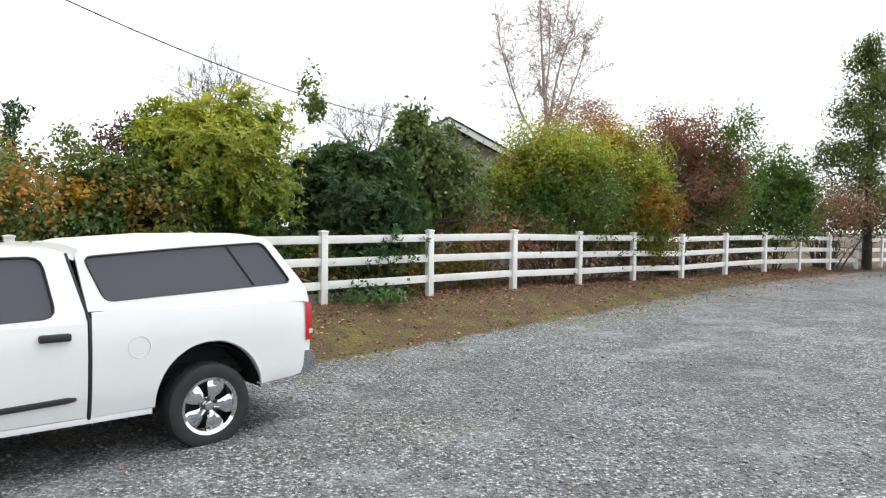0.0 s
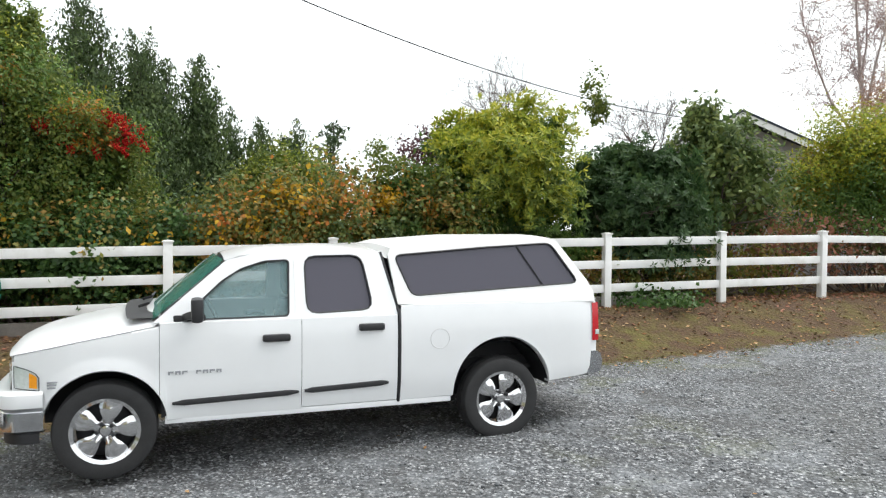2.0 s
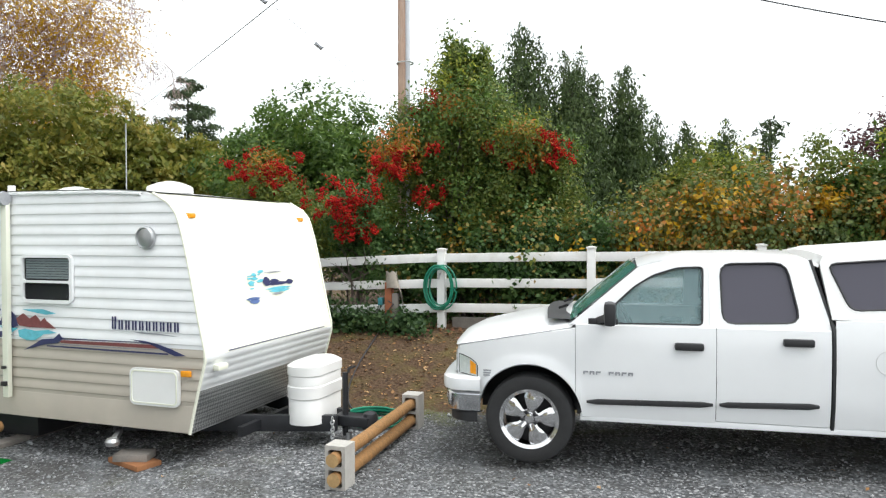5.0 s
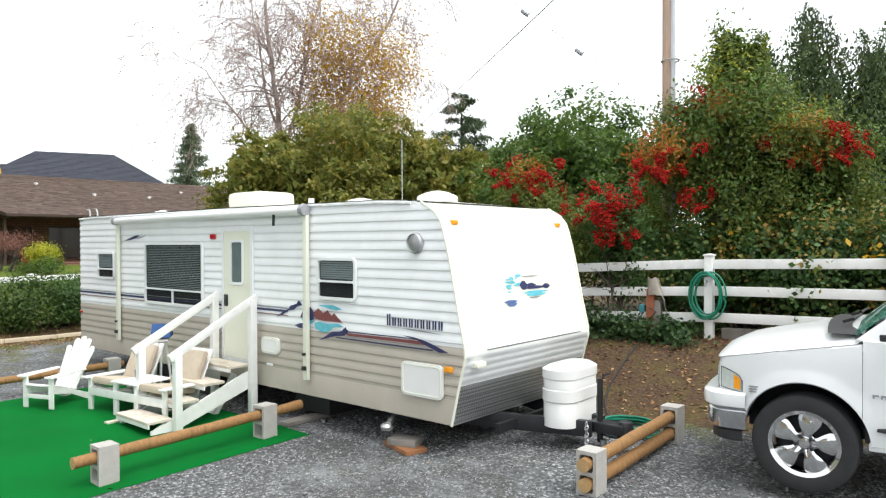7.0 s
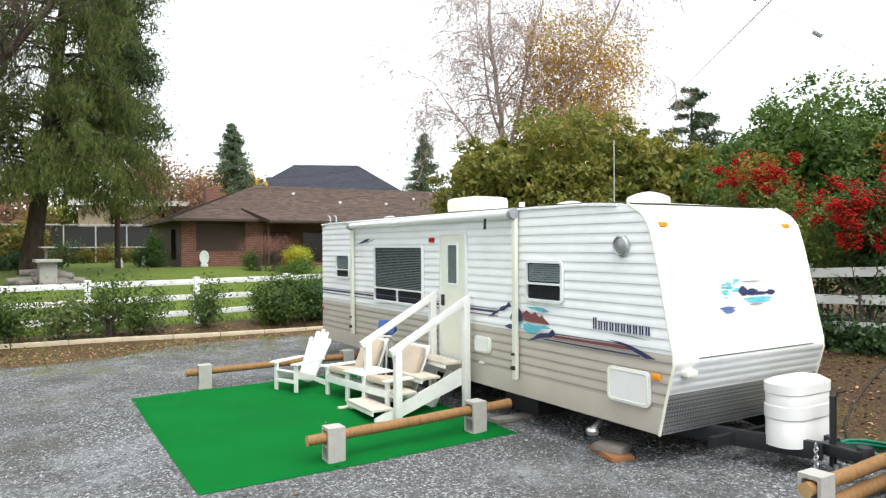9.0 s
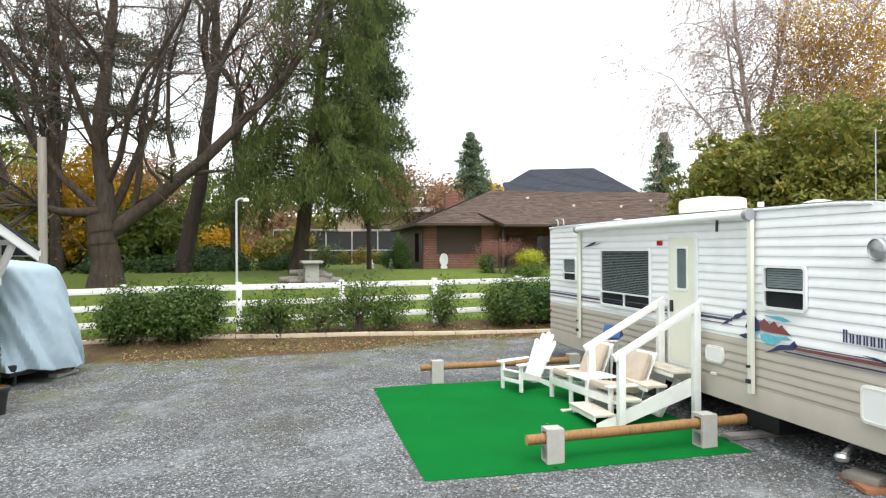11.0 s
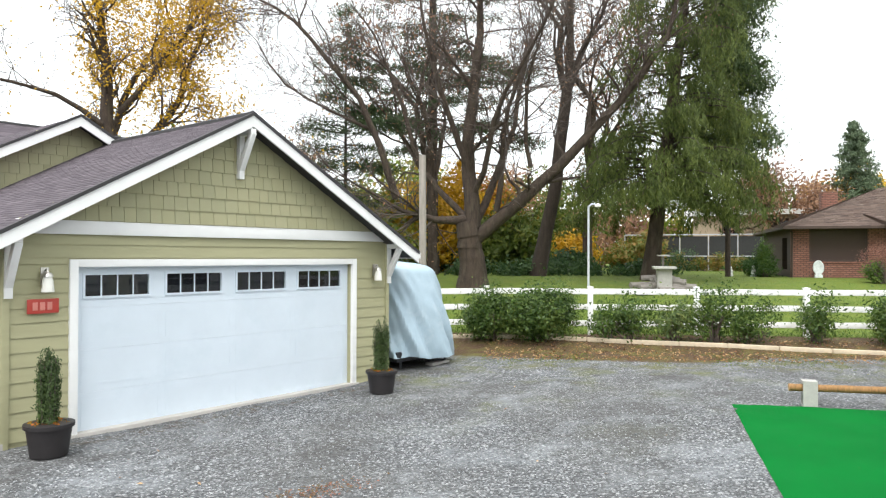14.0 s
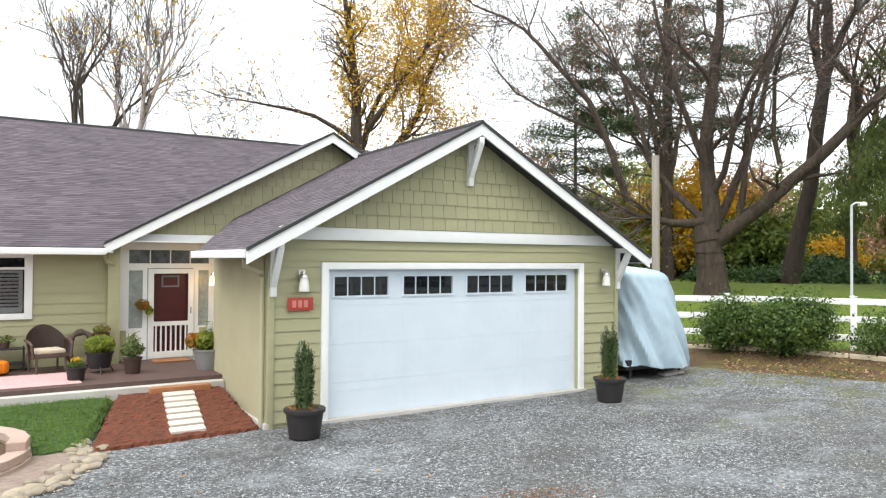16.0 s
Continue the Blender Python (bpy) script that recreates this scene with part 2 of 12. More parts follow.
M["decal_blue"] = plain("blue decal", (0.1, 0.16, 0.36), 0.4, 0, 0.2)
M["seam_grey"] = plain("faint seam", (0.66, 0.66, 0.66), 0.5, 0, 0.05)
M["blind"] = plain("window blind", (0.42, 0.5, 0.52), 0.6, 0, 0.06)
M["blue_cloth"] = plain("blue cloth", (0.03, 0.08, 0.22), 0.9, 0, 0.15)
M["sack"] = plain("grey sacking", (0.3, 0.27, 0.23), 0.95, 0, 0.25, 8, 100, 0.4)
M["rust_post"] = plain("rust red post", (0.3, 0.1, 0.045), 0.8, 0, 0.25, 6, 40, 0.3)
M["ret_block"] = pieces("tan wall block", [(0.34, 0.24, 0.19), (0.42, 0.31, 0.25), (0.36, 0.27, 0.23)], 0.9, 40, 0.4)
M["stone"] = pieces("river stone", [(0.15, 0.13, 0.1), (0.29, 0.24, 0.17), (0.2, 0.175, 0.145), (0.36, 0.3, 0.22)], 0.85, 25, 0.3)
M["orange_skin"] = plain("pumpkin skin", (0.75, 0.2, 0.01), 0.45, 0, 0.1)
M["rug"] = plain("pink patterned rug", (0.5, 0.3, 0.3), 0.95, 0, 0.4, 30, 90, 0.2)
M["porch_floor"] = plain("red brown porch boards", (0.085, 0.05, 0.043), 0.6, 0, 0.25, 5, 50, 0.1)
M["kerb"] = plain("concrete kerb", (0.55, 0.46, 0.34), 0.9, 0, 0.2, 5, 60, 0.3)
M["board"] = plain("orange brown board", (0.3, 0.13, 0.055), 0.85, 0, 0.25, 5, 50, 0.3)
M["copper"] = plain("aged sheet metal", (0.3, 0.31, 0.33), 0.4, 0.7, 0.3)
M["berry"] = pieces("red berries", [(0.3, 0.008, 0.01), (0.4, 0.014, 0.014), (0.44, 0.035, 0.012), (0.2, 0.005, 0.012)], 0.6, 60, 0, 0, True, 0.03)
G3 = lambda a, b, c, d: [(0.0, a), (0.35, b), (0.65, c), (1.0, d)]
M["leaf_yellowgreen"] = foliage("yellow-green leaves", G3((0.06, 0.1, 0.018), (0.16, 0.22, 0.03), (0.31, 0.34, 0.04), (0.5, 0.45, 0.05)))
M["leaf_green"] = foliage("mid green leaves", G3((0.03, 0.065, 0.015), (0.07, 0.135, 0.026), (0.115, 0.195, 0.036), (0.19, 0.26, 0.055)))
M["leaf_lemon"] = foliage("yellow-green garden leaves", G3((0.22, 0.25, 0.02), (0.4, 0.42, 0.03), (0.55, 0.54, 0.05), (0.68, 0.62, 0.08)))
M["leaf_maple"] = foliage("reddish brown maple leaves", G3((0.12, 0.05, 0.04), (0.24, 0.1, 0.08), (0.36, 0.18, 0.14), (0.45, 0.28, 0.22)))
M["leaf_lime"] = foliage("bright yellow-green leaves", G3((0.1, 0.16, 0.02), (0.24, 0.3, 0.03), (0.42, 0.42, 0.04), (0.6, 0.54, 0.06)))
M["leaf_plum"] = foliage("plum leaves", G3((0.035, 0.02, 0.025), (0.08, 0.035, 0.045), (0.14, 0.06, 0.065), (0.22, 0.12, 0.1)))
M["leaf_grass"] = foliage("lawn grass", G3((0.06, 0.12, 0.016), (0.11, 0.19, 0.024), (0.17, 0.26, 0.034), (0.24, 0.33, 0.05)))
M["leaf_dark"] = foliage("dark green leaves", G3((0.018, 0.042, 0.018), (0.04, 0.085, 0.03), (0.065, 0.12, 0.04), (0.11, 0.165, 0.05)))
M["leaf_laurel"] = foliage("laurel leaves", G3((0.022, 0.045, 0.014), (0.055, 0.105, 0.024), (0.105, 0.165, 0.034), (0.21, 0.265, 0.07)), 0.45)
M["leaf_grey"] = foliage("grey green leaves", G3((0.04, 0.065, 0.025), (0.09, 0.14, 0.045), (0.16, 0.21, 0.06), (0.28, 0.3, 0.09)))
M["leaf_orange"] = foliage("orange autumn leaves", G3((0.1, 0.1, 0.015), (0.26, 0.18, 0.02), (0.42, 0.16, 0.02), (0.5, 0.1, 0.03)))
M["leaf_autumn"] = foliage("turning leaves", G3((0.07, 0.12, 0.02), (0.15, 0.22, 0.03), (0.28, 0.28, 0.035), (0.42, 0.2, 0.03)))
M["leaf_red"] = foliage("reddish brown leaves", G3((0.09, 0.1, 0.03), (0.19, 0.12, 0.055), (0.3, 0.12, 0.08), (0.45, 0.22, 0.14)))
M["leaf_vine"] = foliage("turning vine leaves", G3((0.06, 0.1, 0.022), (0.15, 0.19, 0.036), (0.27, 0.19, 0.045), (0.4, 0.2, 0.04)))
M["leaf_gold"] = foliage("golden leaves", G3((0.3, 0.17, 0.015), (0.5, 0.3, 0.02), (0.66, 0.4, 0.025), (0.75, 0.5, 0.05)))
M["leaf_conifer"] = foliage("dark conifer needles", G3((0.016, 0.03, 0.014), (0.036, 0.062, 0.024), (0.058, 0.095, 0.034), (0.095, 0.14, 0.048)), 0.6, 0.15)
M["leaf_redwood"] = foliage("redwood needles", G3((0.035, 0.055, 0.016), (0.075, 0.105, 0.026), (0.125, 0.16, 0.036), (0.2, 0.23, 0.055)), 0.6, 0.3)
M["leaf_spruce"] = foliage("far conifer needles", G3((0.05, 0.08, 0.045), (0.085, 0.125, 0.07), (0.12, 0.165, 0.09), (0.16, 0.21, 0.11)), 0.7, 0.1)
M["leaf_pink"] = foliage("pinkish brown leaves", G3((0.16, 0.09, 0.06), (0.26, 0.15, 0.1), (0.36, 0.2, 0.12), (0.45, 0.28, 0.15)))
M["leaf_olive"] = foliage("olive green leaves", G3((0.045, 0.075, 0.018), (0.095, 0.14, 0.028), (0.165, 0.205, 0.038), (0.26, 0.25, 0.05)))
M["leaf_ivy"] = foliage("ivy leaves", G3((0.02, 0.05, 0.016), (0.045, 0.1, 0.026), (0.075, 0.145, 0.036), (0.13, 0.2, 0.055)))
M["leaf_juniper"] = foliage("juniper needles", G3((0.022, 0.038, 0.014), (0.042, 0.072, 0.022), (0.072, 0.112, 0.032), (0.12, 0.165, 0.046)), 0.6, 0.12)
M["leaf_loquat"] = foliage("olive yellow leaves", G3((0.07, 0.1, 0.02), (0.15, 0.18, 0.03), (0.25, 0.24, 0.045), (0.36, 0.27, 0.055)))
M["litter"] = foliage("fallen leaves", G3((0.12, 0.06, 0.03), (0.24, 0.13, 0.06), (0.36, 0.22, 0.11), (0.5, 0.38, 0.24)), 0.8, 0.0)
M["gravel_stone"] = pieces("crushed grey stone", [(0.08, 0.083, 0.088), (0.2, 0.21, 0.22), (0.34, 0.35, 0.36), (0.12, 0.125, 0.132), (0.46, 0.47, 0.48)], 0.85, 80, 0.2, 0.002, True, 0.05)


def ground_material():
    """Crushed stone, bare earth with moss, and lawn, mixed by how the ground is kept."""
    m, nt, bs = shader("yard ground")
    v = coords(nt)
    vor = node(nt, "ShaderNodeTexVoronoi", Scale=36.0)
    nt.links.new(v, vor.inputs["Vector"])
    vor2 = node(nt, "ShaderNodeTexVoronoi", Scale=17.0)
    nt.links.new(v, vor2.inputs["Vector"])
    sep = nt.nodes.new("ShaderNodeSeparateColor")
    nt.links.new(vor.outputs["Color"], sep.inputs["Color"])
    big, mid, fine = noise_tex(nt, v, 0.35, 5), noise_tex(nt, v, 2.2, 5), noise_tex(nt, v, 26, 4)
    g = ramp(nt, sep.outputs[0], [(0.0, (0.05, 0.053, 0.057)), (0.35, (0.125, 0.132, 0.14)), (0.75, (0.25, 0.26, 0.272)), (1.0, (0.58, 0.59, 0.6))])
    g = mixc(nt, ramp(nt, vor.outputs["Distance"], [(0.25, (0, 0, 0)), (0.75, (0.75, 0.75, 0.75))]), g, (0.06, 0.062, 0.066))
    g = mixc(nt, ramp(nt, big, [(0.42, (0, 0, 0)), (0.62, (0.4, 0.4, 0.4))]), g, (0.11, 0.107, 0.1))
    g = mixc(nt, ramp(nt, noise_tex(nt, v, 0.8, 6, 0.7), [(0.47, (0, 0, 0)), (0.66, (0.7, 0.7, 0.7))]), g, (0.07, 0.068, 0.066))
    g = mixc(nt, ramp(nt, noise_tex(nt, coords(nt, (0.9, 1.15, 1)), 1.0, 6, 0.75), [(0.5, (0, 0, 0)), (0.7, (0.55, 0.55, 0.55))]), g, (0.31, 0.33, 0.35))
    g = mixc(nt, ramp(nt, noise_tex(nt, v, 3.5, 5, 0.8), [(0.58, (0, 0, 0)), (0.72, (0.5, 0.5, 0.5))]), g, (0.06, 0.058, 0.055))
    e = ramp(nt, fine, [(0.3, (0.042, 0.025, 0.016)), (0.55, (0.092, 0.055, 0.031)), (0.75, (0.16, 0.1, 0.06))])
    e = mixc(nt, ramp(nt, mid, [(0.45, (0, 0, 0)), (0.65, (0.75, 0.75, 0.75))]), e, (0.105, 0.085, 0.026))
    e = mixc(nt, ramp(nt, noise_tex(nt, v, 5, 4), [(0.56, (0, 0, 0)), (0.68, (0.55, 0.55, 0.55))]), e, (0.085, 0.045, 0.028))
    l = ramp(nt, noise_tex(nt, v, 45, 3), [(0.3, (0.055, 0.1, 0.012)), (0.7, (0.15, 0.205, 0.028))])
    l = mixc(nt, ramp(nt, mid, [(0.4, (0, 0, 0)), (0.7, (0.6, 0.6, 0.6))]), l, (0.16, 0.185, 0.028))
    moss = ramp(nt, noise_tex(nt, v, 0.9, 6, 0.65), [(0.52, (0, 0, 0)), (0.68, (0.7, 0.7, 0.7))])
    def mask(attr, wob):
        a = nt.nodes.new("ShaderNodeAttribute")
        a.attribute_name = attr
        s = nt.nodes.new("ShaderNodeMath")
        s.operation = "MULTIPLY_ADD"
        s.inputs[1].default_value, s.inputs[2].default_value = wob, -0.5 * wob
        nt.links.new(noise_tex(nt, v, 7, 6, 0.75), s.inputs[0])
        t = nt.nodes.new("ShaderNodeMath")
        t.operation = "ADD"
        nt.links.new(a.outputs["Fac"], t.inputs[0])
        nt.links.new(s.outputs[0], t.inputs[1])
        return ramp(nt, t.outputs[0], [(0.38, (0, 0, 0)), (0.62, (1, 1, 1))])
    edge = nt.nodes.new("ShaderNodeAttribute")
    edge.attribute_name = "moss"
    mo = mixc(nt, 1.0, moss, edge.outputs["Color"], "MULTIPLY")
    c = mixc(nt, mo, g, (0.12, 0.13, 0.028))
    dirt = mask("dirt", 1.1)
    c = mixc(nt, dirt, c, e)
    green = nt.nodes.new("ShaderNodeAttribute")
    green.attribute_name = "green"
    patch = ramp(nt, noise_tex(nt, v, 1.6, 6, 0.7), [(0.49, (0, 0, 0)), (0.66, (0.75, 0.75, 0.75))])
    c = mixc(nt, mixc(nt, 1.0, patch, green.outputs["Color"], "MULTIPLY"), c, (0.125, 0.12, 0.028))
    c = mixc(nt, mask("lawn", 0.5), c, l)
    nt.links.new(c, bs.inputs["Base Color"])
    bs.inputs["Roughness"].default_value = 0.92
    bs.inputs["Specular IOR Level"].default_value = 0.3
    h = nt.nodes.new("ShaderNodeMath")
    h.operation = "SUBTRACT"
    nt.links.new(fine, h.inputs[0])
    nt.links.new(vor2.outputs["Distance"], h.inputs[1])
    bump(nt, bs, h.outputs[0], 0.9, 0.035)
    return m


M["ground"] = ground_material()
for key in ("carpet", "berry", "litter"):
    M[key].node_tree.nodes["Principled BSDF"].inputs["Specular IOR Level"].default_value = 0.08

# ---------------- mesh helpers ----------------
def mesh_from(name, verts, faces, mat, smooth=False):
    me = bpy.data.meshes.new(name)
    me.from_pydata([tuple(v) for v in verts], [], [tuple(f) for f in faces])
    me.materials.append(mat)
    if smooth:
        me.polygons.foreach_set("use_smooth", [True] * len(me.polygons))
        me.set_sharp_from_angle(angle=radians(38))
    return me


def finish(name, bm, mat, smooth=True):
    bmesh.ops.recalc_face_normals(bm, faces=bm.faces)
    me = bpy.data.meshes.new(name)
    bm.to_mesh(me)
    bm.free()
    for m in (mat if isinstance(mat, (list, tuple)) else [mat]):
        me.materials.append(m)
    if smooth:
        me.polygons.foreach_set("use_smooth", [True] * len(me.polygons))
        me.set_sharp_from_angle(angle=radians(35))
    return me


def part(name, bm, material, parent, label="", smooth=True):
    ob = new(name, finish(name, bm, material, smooth))
    ob.parent = parent
    return tagged(ob, label)


def thing(name, m, label, category, group="", kind=""):
    """An Empty at a thing's base, to carry its parts."""
    ob = new(name)
    ob.empty_display_size = 0.2
    ob.matrix_world = m
    return tagged(ob, label, category, group, kind)


def piece(name, me, parent, m=None):
    ob = new(name, me)
    ob.parent = parent
    if m is not None:
        ob.matrix_local = m
    return ob


def box(bm, x0, x1, y0, y1, z0, z1, bev=0.0, m=None):
    vs = [bm.verts.new((x, y, z)) for x in (x0, x1) for y in (y0, y1) for z in (z0, z1)]
    fs = [bm.faces.new([vs[i] for i in f]) for f in ((0, 1, 3, 2), (4, 6, 7, 5), (0, 4, 5, 1), (2, 3, 7, 6), (0, 2, 6, 4), (1, 5, 7, 3))]
    if bev:
        es = list({e for f in fs for e in f.edges})
        r = bmesh.ops.bevel(bm, geom=es, offset=bev, segments=2, profile=0.6, affect="EDGES")
        vs = list({v for f in r["faces"] for v in f.verts} | {v for v in vs if v.is_valid})
    if m is not None:
        for v in vs:
            v.co = m @ v.co
    return vs


def beam(bm, p, q, w, h, bev=0.0, up=(0, 0, 1)):
    """A squared bar from p to q."""
    p, q = Vector(p), Vector(q)
    x = (q - p).normalized()
    y = Vector(up).cross(x).normalized()
    z = x.cross(y)
    m = Matrix((x, y, z)).transposed().to_4x4()
    m.translation = p
    box(bm, 0, (q - p).length, -w / 2, w / 2, -h / 2, h / 2, bev, m)


def rod(bm, pts, r, n=8, caps=True, closed=False):
    """A round bar through points; r is one radius or one for each point."""
    pts = [Vector(p) for p in pts]
    rr = r if isinstance(r, (list, tuple)) else [r] * len(pts)
    rings, ref = [], None
    for i, p in enumerate(pts):
        a = pts[i - 1] if (i or closed) else pts[0]
        b = pts[(i + 1) % len(pts)] if (i < len(pts) - 1 or closed) else pts[-1]
        t = (b - a).normalized()
        if ref is None:
            ref = Vector((0, 0, 1)) if abs(t.z) < 0.9 else Vector((1, 0, 0))
        u = (ref - t * ref.dot(t)).normalized()
        ref = u
        w = t.cross(u)
        rings.append([bm.verts.new(p + (u * math.cos(k * 2 * math.pi / n) + w * math.sin(k * 2 * math.pi / n)) * rr[i]) for k in range(n)])
    for i in range(len(rings) - (0 if closed else 1)):
        a, b = rings[i], rings[(i + 1) % len(rings)]
        for k in range(n):
            bm.faces.new((a[k], a[(k + 1) % n], b[(k + 1) % n], b[k]))
    if caps and not closed:
        bm.faces.new(rings[0][::-1])
        bm.faces.new(rings[-1])


def lathe(bm, prof, n=24, m=None, caps=True):
    """A turned form about z from (radius, height) pairs."""
    rings = []
    for r, z in prof:
        ring = []
        for k in range(n):
            c = Vector((r * math.cos(2 * math.pi * k / n), r * math.sin(2 * math.pi * k / n), z))
            ring.append(bm.verts.new(m @ c if m is not None else c))
        rings.append(ring)
    for a, b in zip(rings, rings[1:]):
        for k in range(n):
            bm.faces.new((a[k], a[(k + 1) % n], b[(k + 1) % n], b[k]))
    if caps:
        bm.faces.new(rings[0][::-1])
        bm.faces.new(rings[-1])


def slab(bm, outer, holes, thick, put):
    """A plate with openings: outlines in (u, v), laid out by put(u, v, w) with w from 0 to thick."""
    tmp = bmesh.new()
    es = []
    for loop in [outer] + list(holes):
        vs = [tmp.verts.new((u, v, 0)) for u, v in loop]
        es += [tmp.edges.new((vs[i], vs[(i + 1) % len(vs)])) for i in range(len(vs))]
    bmesh.ops.triangle_fill(tmp, use_beauty=True, use_dissolve=False, edges=es)
    tmp.verts.index_update()
    flat = [(v.co.x, v.co.y) for v in tmp.verts]
    tris = [[v.index for v in f.verts] for f in tmp.faces]
    tmp.free()
    lo = [bm.verts.new(put(u, v, 0)) for u, v in flat]
    hi = [bm.verts.new(put(u, v, thick)) for u, v in flat]
    for t in tris:
        bm.faces.new([hi[i] for i in t])
        bm.faces.new([lo[i] for i in t[::-1]])
    k = 0
    for loop in [outer] + list(holes):
        n = len(loop)
        for i in range(n):
            a, b = k + i, k + (i + 1) % n
            bm.faces.new((lo[a], lo[b], hi[b], hi[a]))
        k += n


def rounded(u0, u1, v0, v1, r, n=4):
    out = []
    for cu, cv, a0 in ((u1 - r, v1 - r, 0), (u0 + r, v1 - r, 90), (u0 + r, v0 + r, 180), (u1 - r, v0 + r, 270)):
        out += [(cu + r * math.cos(radians(a0 + 90 * i / n)), cv + r * math.sin(radians(a0 + 90 * i / n))) for i in range(n + 1)]
    return out


def rect(u0, u1, v0, v1):
    return [(u0, v0), (u1, v0), (u1, v1), (u0, v1)]


def smooth01(x):
    x = np.clip(x, 0, 1)
    return x * x * (3 - 2 * x)


# ---------------- the lie of the land ----------------
EAST0, EAST_DIR, EAST_N = np.array([-9.65, 6.58]), np.array([0.7746, 0.6325]), np.array([0.6325, -0.7746])
NORTH0, NORTH_DIR, NORTH_N = np.array([-12.1, -13.5]), np.array([-0.728, 0.686]), np.array([0.686, 0.728])


def ground_z(x, y):
    """Height of the ground: a yard that falls gently to the garage, a bank up to the fence, a lawn that rises beyond the kerb."""
    x, y = np.asarray(x, float), np.asarray(y, float)
    b = -0.10 + 0.02 * x + 0.03 * y
    low = -0.30 + 0.18 * smooth01((-x - 5) / 7)
    b = 0.5 * (b + low + np.hypot(b - low, 0.1))
    b = 0.5 * (b + 0.70 - np.hypot(b - 0.70, 0.2))
    a = (x - EAST0[0]) * EAST_DIR[0] + (y - EAST0[1]) * EAST_DIR[1]
    s = (x - EAST0[0]) * EAST_N[0] + (y - EAST0[1]) * EAST_N[1]
    s = s - np.interp(a, [21, 34], [0, -1.0])
    w = np.interp(a, [-2, 0, 9.6, 14, 19, 25], [3.0, 3.1, 2.2, 1.9, 1.3, 0.9])
    rise = np.interp(a, [-14, -6, 0, 9.6, 14, 22], [0.0, 0.45, 0.62, 0.50, 0.42, 0.13])
    east = rise * smooth01(1 - s / w)
    q = -((x - NORTH0[0]) * NORTH_N[0] + (y - NORTH0[1]) * NORTH_N[1])
    east = east * (1 - smooth01((q + 4) / 4))
    lift = 0.16 * smooth01((q + 2.2) / 1.2) + 1.12 * smooth01((q - 0.5) / 12)
    lift = lift * smooth01((-x - 6) / 6)
    return b + east + lift + 0.012 * np.sin(x * 1.7 + y) * np.sin(y * 1.3 - 0.6 * x)


def gz(x, y):
    return float(ground_z(x, y))


def build_ground():
    def axis(lo, hi, step, far):
        mid = list(np.arange(lo, hi, step))
        out, d, p = [], step, hi
        while p < far:
            out.append(p)
            d *= 1.18
            p += d
        neg, d, p = [], step, lo
        while p > -far:
            d *= 1.18
            p -= d
            neg.append(p)
        return np.array(neg[::-1] + mid + out)
    xs, ys = axis(-20, 16, 0.22, 1800), axis(-17, 27, 0.22, 1800)
    X, Y = np.meshgrid(xs, ys, indexing="ij")
    Z = ground_z(X, Y)
    nx, ny = len(xs), len(ys)
    idx = np.arange(nx * ny).reshape(nx, ny)
    f = np.stack([idx[:-1, :-1], idx[1:, :-1], idx[1:, 1:], idx[:-1, 1:]], -1).reshape(-1, 4)
    me = mesh_from("ground", np.stack([X, Y, Z], -1).reshape(-1, 3).tolist(), f.tolist(), M["ground"])
    me.polygons.foreach_set("use_smooth", [True] * len(me.polygons))
    a = (X - EAST0[0]) * EAST_DIR[0] + (Y - EAST0[1]) * EAST_DIR[1]
    s = (X - EAST0[0]) * EAST_N[0] + (Y - EAST0[1]) * EAST_N[1]
    w = np.interp(a, [-12, 0, 9.6, 14, 19, 25, 30], [2.6, 3.0, 2.15, 1.85, 1.25, 0.85, 0.6])
    q = -((X - NORTH0[0]) * NORTH_N[0] + (Y - NORTH0[1]) * NORTH_N[1])
    dirt = np.clip(0.5 + (w - s) / 0.7, 0, 1)
    north = np.clip(0.5 + (q + 3.2 + 0.5 * np.sin(X * 0.9)) / 0.8, 0, 1) * smooth01((-X - 7.5) / 2.5)
    dirt = np.maximum(dirt, north)
    hx, hd = (X + 1.53) * -0.9754 + (Y + 9.59) * -0.2205, (X + 1.53) * 0.2205 + (Y + 9.59) * -0.9754
    dirt = np.maximum(dirt, 0.42 * np.exp(-((hd + 0.35) / 0.45) ** 2) * smooth01((hx + 1.2) / 1.0) * smooth01((7.5 - hx) / 1.0))
    lawn = np.clip(0.5 + (q - 0.15) / 0.3, 0, 1) * smooth01((-X - 8) / 3)
    moss = np.clip(1 - np.abs(s - w - 0.4) / 1.3, 0, 1) + np.clip(1 - np.abs(q + 4.8) / 1.8, 0, 1) + 0.35 * np.exp(-((X + 9) ** 2 + (Y + 8.5) ** 2) / 14) + 0.9 * np.exp(-((X + 7.0) ** 2 + (Y + 7.9) ** 2) / 0.5) + 0.8 * np.exp(-((X + 0.5) ** 2 + (Y - 6.5) ** 2) / 1.2) + 0.8 * np.exp(-((X + 9.0) ** 2 + (Y - 3.2) ** 2) / 6)
    green = smooth01((s - 0.15 * w) / (0.4 * w)) * smooth01((w + 0.3 - s) / 0.5) * smooth01((a - 6) / 4) + smooth01((q + 5.2) / 1.0) * smooth01((-0.6 - q) / 0.8) * smooth01((-X - 7.5) / 2.5)
    for nm, val in (("dirt", dirt), ("lawn", lawn), ("moss", np.clip(moss, 0, 1)), ("green", np.clip(green, 0, 1))):
        at = me.attributes.new(nm, "FLOAT", "POINT")
        at.data.foreach_set("value", val.reshape(-1).astype(np.float32))
